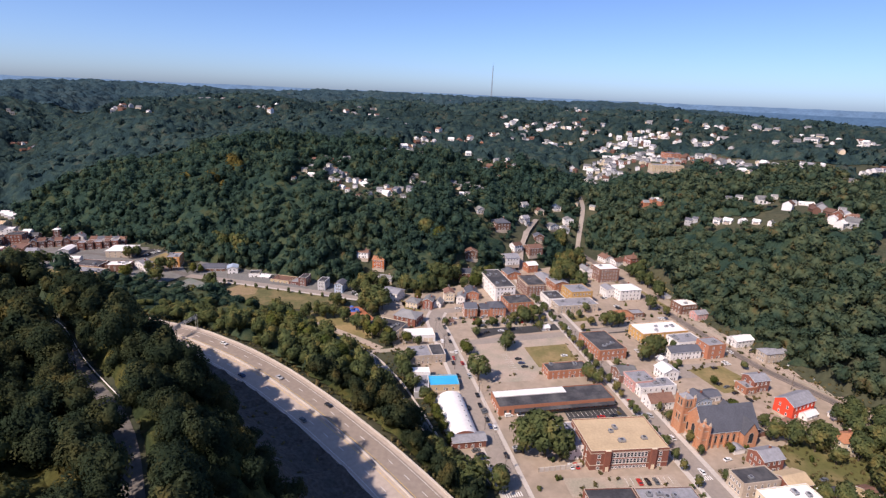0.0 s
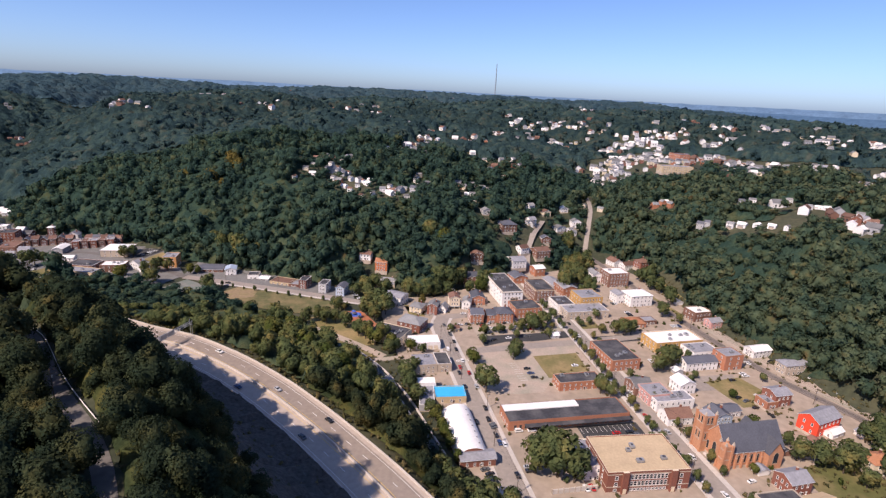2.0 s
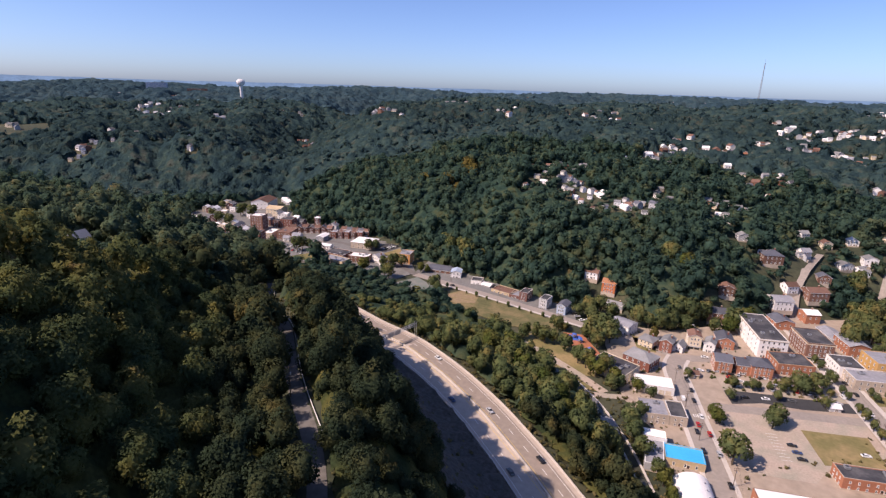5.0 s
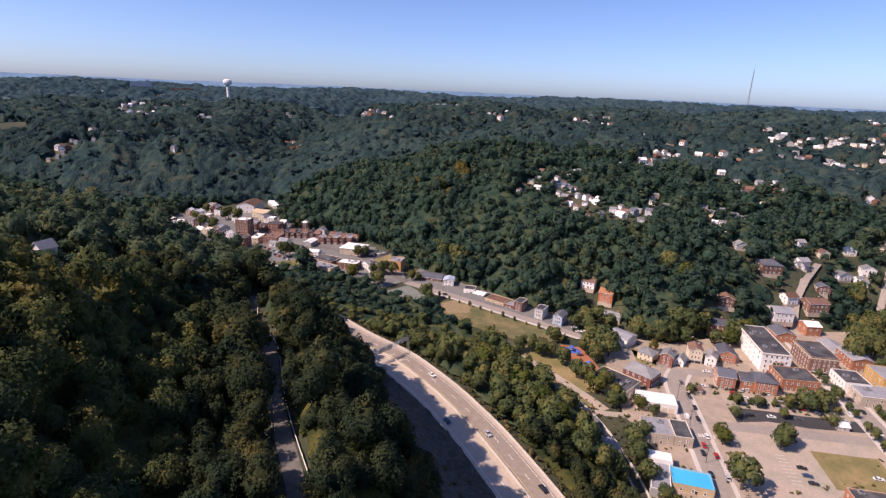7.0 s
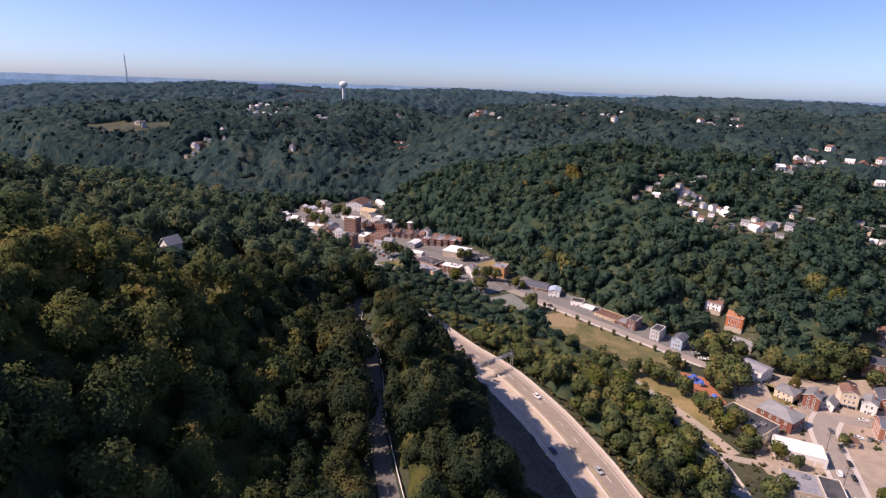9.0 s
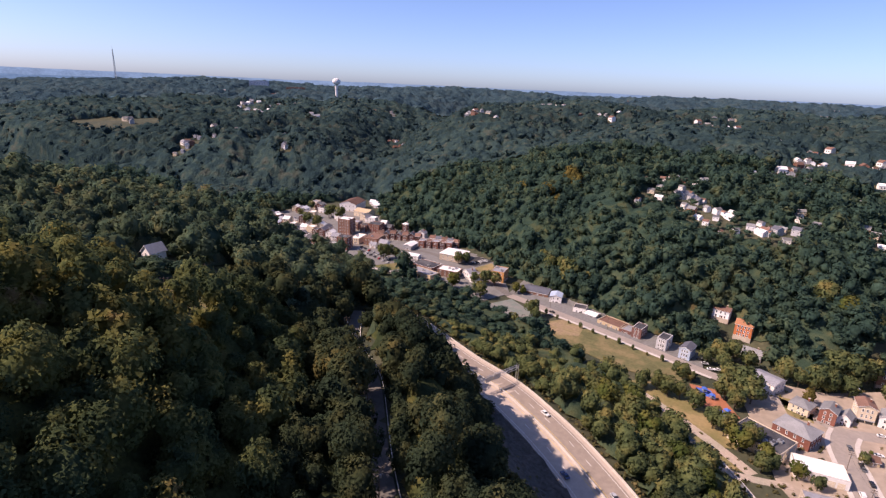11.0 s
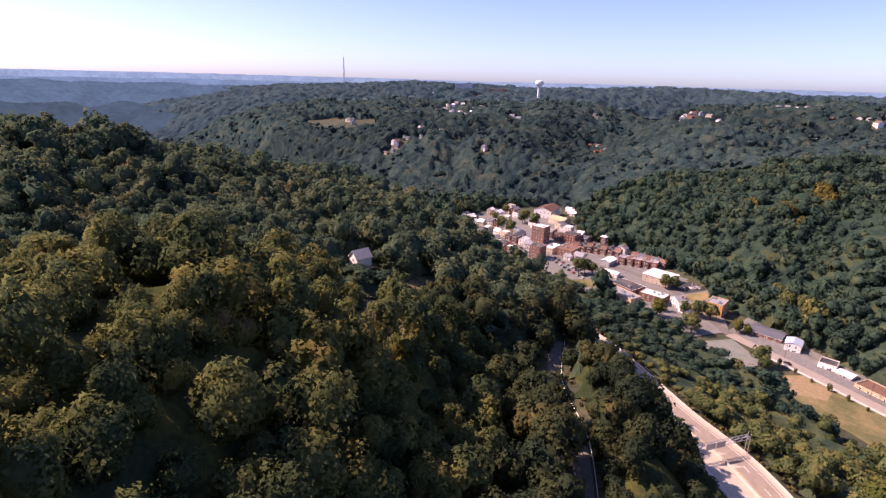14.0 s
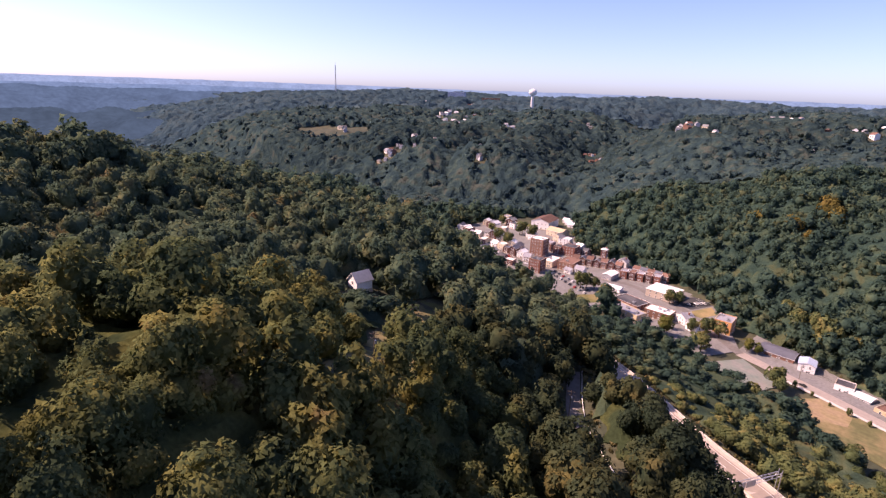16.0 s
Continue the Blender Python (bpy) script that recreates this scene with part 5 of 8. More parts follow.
block("white_house", "white house with a maroon roof", "house", 179, 560, 11, 13, 6, 22, wall="paint_white", roof="gable", roof_mat="shingle_brown", rise=3, axis="y", win=(3, 3, 0, 3))
block("white_house", "white house with a maroon roof", "house", 189, 549, 13, 10, 5.6, 22, wall="paint_white", roof="gable", roof_mat="shingle_brown", rise=2.6, win=(3, 3, 0, 3))
block("brick_house", "dark brick house under the trees", "house", 200, 537, 13, 11, 7, 22, wall="brick_red", roof="hip", roof_mat="shingle_brown", rise=3, win=(3, 3, 0, 3))
block("brick_house", "white and brick house on the climbing street", "house", 68, 517, 15, 15, 8, 20, wall="paint_white", roof="gable", roof_mat="tar_grey", rise=2.4, win=(4, 3, 0, 3))
block("brick_house", "tall salmon brick house with a pale roof on the climbing street", "house", 89, 514, 11, 12, 10, 22, wall="brick_orange", roof="gable", roof_mat="membrane", rise=2, win=(2, 2, 0, 2))
block("brick_house", "orange brick house on the climbing street", "house", 67, 491, 14, 15, 8, 20, wall="brick_orange", roof="gable", roof_mat="slate", rise=2.4, axis="y", win=(3, 3, 0, 3))
block("brick_house", "brick house with a white porch on the climbing street", "house", 95, 541, 16, 14, 8, 24, wall="brick_brown", roof="gable", roof_mat="shingle_brown", rise=2.6, win=(4, 3, 0, 3))
block("stone_house", "dark stone house beside the climbing street", "house", 62, 560, 16, 13, 8, 16, wall="brick_brown", roof="hip", roof_mat="slate", rise=4, win=(4, 3, 0, 3))
block("brick_house", "brown brick house among trees above the town", "house", 22, 478, 14, 11, 8, 10, wall="brick_brown", roof="gable", roof_mat="slate", rise=3, win=(3, 3, 0, 3))

# Down the creek: houses and shops along the valley road.
block("apartment_block", "orange-yellow brick apartment block", "apartment block", -258.7, 487, 12, 16, 10.4, 12, wall="brick_amber", roof_mat="tar_grey", floors=3, win=(3, 3, 0, 0), units=2)
block("club_house", "low building with a blue-grey roof", "club house", -217.6, 481.0, 22, 16, 3.6, 6, wall="brick_brown", roof="gable", roof_mat="slate", rise=1.8, floors=1, win=(4, 3, 0, 0), units=0)
block("white_house", "white boxy house by the road", "house", -197.6, 473.5, 9.5, 11, 6.4, 16, wall="paint_white", roof="gable", roof_mat="paint_blue", rise=1.4, axis="y", win=(2, 3, 0, 0), units=0)
block("shed", "white fronted shed by the road", "shed", -173.8, 466.0, 10, 10, 4.6, 10, wall="paint_white", roof_mat="tar", floors=1, win=(2, 2, 0, 0), units=0)
block("shed", "lean-to with white junk roof", "shed", -162.5, 463, 9, 8, 2.8, -10, wall="paint_grey", roof="gable", roof_mat="membrane", rise=1.2, floors=1, win=(2, 1, 0, 0), units=0)
block("motel", "low row of lock-ups with white doors and a grey roof", "lock-ups", -144, 456, 20, 13, 3.4, -14, wall="stucco_tan", roof_mat="shingle_brown", floors=1, win=(4, 2, 0, 0), units=0, ww=1.4, wh=2.0)
block("garage_block", "low brown garage with a flat roof", "garage", -132.0, 452.5, 9, 12, 3.4, -8, wall="brick_maroon", roof_mat="tar_grey", floors=1, win=(2, 0, 0, 0), units=0)
block("row_house", "tall red and white fronted row house", "house", -123.2, 449.3, 7, 12, 8.6, -8, wall="brick_maroon", roof_mat="tar", floors=3, win=(2, 3, 0, 0), units=0, coping="paint_white")
block("row_house", "tall grey row house with a white front", "house", -104.4, 441.5, 6.8, 12, 9, -8, wall="paint_grey", roof_mat="tar", floors=3, win=(3, 3, 0, 0), units=0, coping="paint_white")
block("row_house", "tall blue-grey row house with a white porch", "house", -88.6, 437.2, 7.2, 12, 8.4, -8, wall="paint_blue", roof="gable", roof_mat="slate", rise=1.8, axis="y", floors=3, win=(3, 3, 0, 0), units=0)
block("old_school", "long low school with a grey roof", "school", -315.0, 446.3, 26, 12, 6, -6, wall="stucco_tan", roof_mat="tar_grey", win=(4, 3, 0, 0), units=2)
block("hall", "brown brick block with a black roof and white coping", "hall", -325.5, 465.0, 24, 17, 6, -2, wall="brick_brown", roof_mat="tar", win=(4, 3, 0, 0), units=1, coping="paint_white")
block("hall", "brown brick hall with a white roof", "hall", -300.0, 466.5, 20, 13, 6.4, 10, wall="brick_brown", roof_mat="membrane", win=(4, 3, 0, 0), units=3)
block("store", "store with a white hipped roof and tan side", "store", -324, 512.5, 24, 22, 7, 8, wall="stone", roof="hip", roof_mat="membrane", rise=2.6, win=(4, 3, 0, 0), units=0)
block("white_house", "white gabled house near the club", "house", -283, 474, 11, 9, 6, -20, wall="paint_white", roof="gable", roof_mat="tar_grey", rise=3, axis="y", win=(3, 2, 0, 0))
block("white_house", "white gabled house with dormers", "house", -270, 467, 11, 10, 6, -20, wall="paint_white", roof="gable", roof_mat="shingle_grey", rise=3.2, win=(3, 2, 0, 0))
block("brick_block", "tall brick block with a pale penthouse", "commercial block", -469.6, 507.3, 15, 14, 18, 16, wall="brick_brown", roof_mat="membrane", floors=5, win=(4, 3, 0, 0), units=1)
block("brick_block", "four-storey orange brick block", "commercial block", -431, 464, 12, 13, 13, 16, wall="brick_red", roof_mat="tar", floors=4, win=(4, 3, 0, 0), units=1)
block("brick_block", "orange brick corner block", "commercial block", -450, 536, 15, 15, 10, 16, wall="brick_red", roof_mat="tar", floors=3, win=(4, 3, 0, 0), units=1)
block("works", "large brown works hall", "factory", -420, 499, 16, 22, 8, 16, wall="brick_brown", roof_mat="shingle_brown", win=(4, 3, 0, 0), units=1)
block("hall", "cream hall with a tan roof", "hall", -513, 586, 22, 17, 6.4, 6, wall="stucco_cream", roof="gable", roof_mat="gravel_roof", rise=3.2, win=(4, 3, 0, 0), units=0)
block("works", "large white works with a dark roof", "factory", -551, 604, 24, 34, 10, 20, wall="paint_white", roof="gable", roof_mat="shingle_brown", rise=4, axis="y", win=(4, 3, 0, 0), units=0)
block("store", "long shop with a white roof", "shops", -437, 492, 10, 20, 6, 16, wall="stucco_cream", roof_mat="membrane", win=(3, 4, 0, 0), units=2)
block("white_house", "white gabled house by the parking lot", "house", -402, 494, 9, 9, 6, 16, wall="paint_white", roof="gable", roof_mat="tar_grey", rise=2.8, win=(3, 2, 0, 0))
block("white_house", "white gabled house with a small annex", "house", -410, 486, 7, 6, 4.2, 16, wall="paint_white", roof="gable", roof_mat="tar_grey", rise=2, win=(2, 2, 0, 0))
block("shed", "pale shed with a white roof", "shed", -379, 510, 9, 16, 5, 10, wall="paint_grey", roof="gable", roof_mat="membrane", rise=1.6, axis="y", floors=1, win=(2, 3, 0, 0), units=0)
block("shed", "low shed with a white metal roof", "shed", -357, 486, 14, 8, 3.6, 10, wall="paint_white", roof="gable", roof_mat="membrane", rise=1.2, floors=1, win=(3, 2, 0, 0), units=0)
block("brick_house", "narrow brick tower house with a white top", "house", -419, 553, 6, 6, 12, 16, wall="brick_maroon", roof="hip", roof_mat="membrane", rise=1.6, floors=4, win=(2, 2, 0, 0))
block("white_house", "white gabled house below the woods", "house", -394, 551, 10, 9, 6.4, 14, wall="paint_white", roof="gable", roof_mat="tar_grey", rise=3.2, axis="y", win=(2, 2, 0, 0))
block("brick_block", "brick block with a white cornice", "commercial block", -478, 530, 14, 12, 9, 16, wall="brick_maroon", roof_mat="tar_grey", floors=3, win=(4, 3, 0, 0), cornice="paint_white")
for step in range(7):                     # brick row houses under the slope
    block("row_house", "narrow red brick row house with a brown roof", "house", -428 + 6.4 * step, 520 + 3.1 * step, 6.2, 11, 6.6 + 0.5 * (step % 3), 22, wall=("brick_maroon", "brick_brown", "brick_maroon")[step % 3], roof="gable",
          roof_mat=("shingle_brown", "slate", "shingle_brown", "shingle_grey")[step % 4], rise=2.2, axis="y" if step % 2 else "x", win=(2, 2, 0, 0), group="brick row houses")
for step in range(5):
    block("row_house", "red brick row house with a white porch", "house", -373 + 6.6 * step, 524 + 3.4 * step, 6.4, 11, 7.6, 20, wall=("brick_red", "brick_maroon")[step % 2], roof_mat=("tar_grey", "shingle_brown")[step % 2], win=(2, 2, 0, 0), units=0,
          coping="paint_white", group="brick row houses")
for step in range(5):
    block("row_house", "brick row house behind the shops", "house", -372 + 7.0 * step, 543 + 1.2 * step, 6.6, 9, 6.8, 14, wall=("brick_brown", "brick_maroon", "brick_red")[step % 3], roof="gable", roof_mat=("shingle_brown", "slate")[step % 2], rise=2.2,
          win=(2, 2, 0, 0), group="brick row houses")
for step in range(3):
    block("storage_tank", "white works shed with a rounded roof", "shed", -532 - 10 * step, 634 + 7 * step, 8, 10, 4, 20, wall="paint_white", roof="gable", roof_mat="membrane", rise=2.2, floors=1, win=(1, 1, 0, 0), units=0)


def old_town():
    """The small mixed buildings of the lower town's west end, set out along short streets."""
    rng = random.Random(5)
    walls = ("brick_maroon", "paint_white", "paint_white", "brick_brown", "stucco_cream", "paint_grey", "brick_maroon", "paint_white")
    roofs = ("tar", "tar_grey", "membrane", "membrane", "shingle_grey", "slate")
    words = {"brick_maroon": "dark red brick", "paint_white": "white painted", "brick_brown": "brown brick", "stucco_cream": "cream stucco", "paint_grey": "grey painted"}
    for x0, y0, x1, y1, n in ((-456, 455, -500, 462, 4), (-455, 482, -520, 486, 6), (-530, 484, -600, 500, 6), (-488, 500, -560, 512, 6), (-500, 540, -530, 552, 3), (-545, 530, -602, 545, 5),
                              (-470, 560, -500, 572, 3), (-560, 560, -600, 580, 4), (-436, 548, -462, 556, 3), (-505, 465, -560, 470, 5), (-455, 520, -462, 536, 1)):
        for i in range(n):
            k = (i + 0.5) / n
            x, y = x0 + (x1 - x0) * k + rng.uniform(-1.5, 1.5), y0 + (y1 - y0) * k + rng.uniform(-1.5, 1.5)
            wall, roof = rng.choice(walls), rng.choice(roofs)
            kind = rng.choice(("flat", "gable", "gable"))
            h = rng.choice((5.0, 5.8, 6.5, 8.5))
            block("town_house", words[wall] + " house in the lower town with a " + ("flat" if kind == "flat" else "pitched") + " roof", "house", x, y, rng.uniform(7, 10), rng.uniform(8, 12), h,
                  rng.choice((8, 16, 24)), wall=wall, roof=kind, roof_mat=roof, rise=2.4, axis=rng.choice("xy"), floors=3 if h > 8 else 2, win=(2, 2, 0, 0), units=0, group="lower town houses")


old_town()
block("shed", "small grey roofed workshop by the creek", "shed", -46, 309.5, 8, 11, 3.2, 20, wall="stucco_cream", roof="gable", roof_mat="shingle_grey", rise=1.6, floors=1, win=(2, 2, 0, 0), units=0)
block("shed", "small garage with a pale metal roof by the creek", "shed", -32.5, 293, 6.5, 12, 3.0, 24, wall="brick_brown", roof="gable", roof_mat="tar_grey", rise=1.4, axis="y", floors=1, win=(2, 2, 0, 0), units=0)
# ---------------------------------------------------------------- houses on the hills
CLEARED = []                     # plots kept free of trees: x, y, radius


def house_template(wall, roof, w, d, h, floors, word, plain):
    """A gabled house with porch, chimney and windows; the plain one, for far ridges, keeps to walls, roof and two windows."""
    b = thing("house", word, "house", pose(0, 0, -50), "hill houses")
    s = Solid()
    s.box(-w / 2, -d / 2, -3, w / 2, d / 2, h, wall)
    gable_walls(s, w, d, h, d * 0.34, "x", wall)
    part("wall", s, b)
    gable_roof(b, w, d, h, d * 0.34, roof)
    if plain:
        for x in (-w / 4, w / 4):
            part("window", window_mesh(1.3, 1.6), b, m=pose(x, -d / 2, h * 0.4))
        return b
    chimney(b, w * 0.25, 0.6, h, h + d * 0.34 + 0.9)
    for side, n in ((0, 2), (1, 1), (3, 1)):
        windows(b, w, d, side, n, floors, h / floors, 1.1, 1.5, sill=0.9)
    s = Solid()
    s.box(-w * 0.3, -d / 2 - 2.0, -3, w * 0.3, -d / 2, 0.35, "stone")
    s.box(-w * 0.32, -d / 2 - 2.2, 2.5, w * 0.32, -d / 2, 2.7, roof)
    for e in (-0.28, 0.28):
        s.box(w * e - 0.1, -d / 2 - 2.0, 0.35, w * e + 0.1, -d / 2 - 1.8, 2.5, "paint_white")
    part("porch", s, b)
    return b


STYLES = [
    ("paint_white", "shingle_grey", 10, 8, 5.6, 2, "white clapboard house with a grey roof on the hill"),
    ("paint_white", "shingle_brown", 9, 8, 5.4, 2, "white house with a brown roof on the hill"),
    ("stucco_cream", "shingle_grey", 11, 8, 5.2, 2, "cream house with a grey roof on the hill"),
    ("brick_orange", "shingle_grey", 10, 9, 5.6, 2, "orange brick house on the hill"),
    ("paint_grey", "slate", 9, 9, 5.8, 2, "grey house with a slate roof on the hill"),
    ("paint_white", "membrane", 12, 8, 3.4, 1, "low white house with a pale roof on the hill"),
    ("brick_red", "shingle_brown", 10, 9, 5.6, 2, "red brick house with a brown roof on the hill"),
]
TEMPLATES = [house_template(*s, plain) for plain in (False, True) for s in STYLES]
house_rng = random.Random(11)
used_template = set()


def house_at(x, y, rot, kind, plain=False):
    z = gz(x, y)
    if plain or math.hypot(x, y) > 600:
        kind += len(STYLES)
    k = house_rng.uniform(0.66, 0.9)
    m = pose(x, y, z + 0.3, 0, 0, rot) @ Matrix.Diagonal((k, k, k, 1))
    if kind not in used_template:
        used_template.add(kind)
        TEMPLATES[kind].matrix_basis = m
    else:
        copy_thing(TEMPLATES[kind], m)
    CLEARED.append((x, y, 6.0))


def row(x0, y0, x1, y1, n, kinds=(0, 1, 2, 4, 5), jitter=10.0, turn=None):
    """A row of n houses along a hill street."""
    rot = math.degrees(math.atan2(y1 - y0, x1 - x0)) if turn is None else turn
    for i in range(n):
        k = (i + 0.5) / n
        house_at(x0 + (x1 - x0) * k + house_rng.uniform(-jitter, jitter), y0 + (y1 - y0) * k + house_rng.uniform(-jitter, jitter),
                 rot + house_rng.choice((0, 0, 90, 180)) + house_rng.uniform(-12, 12), house_rng.choice(kinds))


# rows: hill behind the creek, the upper streets, the hill town, the right-hand ridge, the far ridges
row(-195, 690, -150, 705, 4, (0, 1, 6)), row(-160, 700, -125, 720, 3)
row(-172, 670, -110, 640, 6), row(-150, 655, -95, 615, 5, (0, 2, 4)), row(-105, 622, -50, 585, 5), row(-75, 600, -35, 592, 3)
row(-48, 660, -22, 640, 4, (0, 4, 5)), row(0, 660, 30, 650, 3, (3, 4, 2)), row(5, 628, 40, 625, 3)
row(-95, 800, -40, 830, 4, (0, 5, 2)), row(-75, 850, -30, 900, 4), row(-40, 930, 40, 985, 6, (0, 5, 1)), row(5, 960, 60, 960, 3, (3, 4))
row(60, 800, 110, 820, 4, (3, 4, 6))
row(70, 1040, 150, 1060, 5, (3, 0, 5)), row(120, 1000, 190, 1010, 5), row(140, 1130, 290, 1160, 9, (0, 5)), row(190, 1070, 300, 1090, 6)
row(215, 800, 262, 795, 6), row(222, 825, 275, 830, 6), row(232, 850, 290, 850, 6, (0, 3, 4, 6)), row(240, 880, 310, 880, 6), row(225, 780, 262, 772, 4)
row(285, 800, 345, 800, 6, (3, 6, 0)), row(300, 835, 380, 830, 8, (0, 3, 4, 2)), row(330, 865, 420, 860, 8, (0, 6, 3)), row(350, 905, 400, 900, 4)
row(218, 812, 268, 812, 6, (0, 4)), row(228, 838, 285, 842, 6, (0, 1, 4)), row(236, 866, 300, 866, 6, (0, 2)), row(295, 818, 360, 816, 6, (0, 2, 6)), row(320, 848, 340, 850, 3, (0, 1)), row(380, 845, 430, 842, 5, (0, 3, 2)), row(250, 900, 330, 905, 6, (0, 5))
row(380, 760, 430, 735, 5, (0, 3, 2)), row(410, 810, 460, 800, 5), row(440, 760, 530, 755, 7, (0, 5, 2)), row(530, 690, 570, 700, 4, (0, 3))
row(320, 1000, 420, 1050, 8, (0, 5)), row(400, 1060, 480, 1090, 6, (2, 5)), row(480, 1110, 600, 1140, 7, (0, 5)), row(560, 1040, 640, 1050, 6, (2, 3)), row(570, 920, 640, 940, 5, (2, 5))
row(640, 860, 760, 880, 5, (0, 5))
row(300, 568, 318, 562, 2, (4, 0), 2), row(340, 553, 348, 551, 1, (0,), 2), row(342, 522, 364, 520, 3, (2, 5, 0), 2), row(366, 494, 372, 488, 1, (0,), 2), row(352, 474, 368, 462, 3, (3, 6), 2)
row(266, 522, 300, 468, 5, (5, 0, 5), 2), row(252, 545, 262, 538, 2, (4,), 2)
row(240, 628, 262, 636, 4, (0, 5, 3)), row(172, 665, 185, 655, 2, (2,)), row(135, 612, 150, 622, 3, (0, 1)), row(46, 572, 52, 571, 1, (2,)), row(86, 590, 96, 596, 2)
row(-240, 1156, -150, 1250, 8, (0, 5)), row(-470, 1480, -360, 1520, 7, (0, 5)), row(-560, 1700, -440, 1690, 6, (0, 5)), row(-80, 1590, 0, 1590, 4, (0, 5)), row(300, 1460, 400, 1540, 7, (0, 5))
row(-660, 1125, -620, 1140, 7, (5, 0), 3), row(-410, 1003, -404, 1003, 1), row(-83, 1093, -70, 1093, 1), row(-770, 985, -786, 965, 4, (0, 6), 3)
row(-1230, 860, -1110, 880, 8, (0, 2)), row(-1180, 960, -1120, 1010, 5, (0, 3)), row(-925, 610, -880, 630, 4, (4, 2)), row(-905, 560, -880, 575, 3, (2, 4)), row(-800, 690, -806, 696, 1, (0,))
row(-1930, 425, -1900, 440, 3, (5,))
block("white_house", "small white gabled house alone in the woods", "house", -257, 178, 6.8, 5.6, 4.0, -84, wall="paint_white", roof="gable", roof_mat="paint_grey", rise=2.8, win=(3, 1, 0, 1), units=0)
CLEARED.append((-258, 179, 6.6))

# houses up the climbing street, each with its plot kept clear
for hx, hy, hw, hd, hh, wall, roof_mat, word in (
        (92, 597, 9, 8, 5.6, "paint_white", "tar_grey", "white house with a grey roof beside the climbing street"), (128, 614, 13, 8, 5.0, "paint_white", "shingle_grey", "long white house with a grey roof above the town"),
        (149, 626, 11, 9, 7.4, "paint_white", "shingle_grey", "tall white house above the town"), (40, 584, 10, 8, 5.0, "paint_grey", "shingle_grey", "grey house among the trees above the town"),
        (104, 566, 10, 9, 6.0, "brick_brown", "slate", "brown brick house on the climbing street"), (76, 536, 10, 9, 6.4, "paint_white", "shingle_brown", "white house with a brown roof on the climbing street"),
        (116, 640, 9, 8, 5.4, "stucco_cream", "shingle_brown", "cream house at the top of the climbing street"), (98, 652, 9, 8, 5.4, "paint_white", "shingle_grey", "white house at the top of the climbing street"),
        (140, 655, 9, 8, 5.0, "paint_white", "membrane", "white house with a pale roof above the town"), (28, 503, 12, 10, 7.0, "brick_brown", "shingle_brown", "brown brick house under the woods")):
    block("hill_house", word, "house", hx, hy, hw, hd, hh, house_rng.choice((8, 20, 32)), z=gz(hx, hy) - 0.4, wall=wall, roof="gable", roof_mat=roof_mat, rise=2.6, axis=house_rng.choice("xy"), win=(3, 2, 0, 2), units=0)
    CLEARED.append((hx, hy, 7.5))
for hx, hy in ((68, 517), (89, 514), (67, 491), (95, 541), (62, 560), (179, 560), (189, 549), (200, 537), (22, 478)):
    CLEARED.append((hx, hy, 8.0))

block("shed", "low shed with a pale roof in a clearing on the hill", "shed", -204, 79.5, 9, 6, 3.0, 20, wall="stucco_tan", roof="gable", roof_mat="membrane", rise=1.2, floors=1, win=(2, 1, 0, 1), units=0)
for k in range(7):                        # the meadow on the far west hill
    CLEARED.append((-1195 + 15 * k, 566 + 8 * k, 30.0))


for hx, hy in ((-144, 650), (-126, 611), (-134, 620), (-96, 577), (-61, 592), (-40, 685), (-27, 642), (-47, 582), (-176, 611), (33, 753), (41, 684), (-171, 640), (-140, 700), (-93, 627), (-75, 597),
               (-110, 590), (-85, 585), (-118, 600), (-52, 604), (50, 690), (28, 690), (77, 770), (9, 794), (-160, 628), (-104, 604)):
    house_at(hx, hy, house_rng.uniform(-40, 40), house_rng.choice((0, 0, 1, 2, 3, 5)), True)


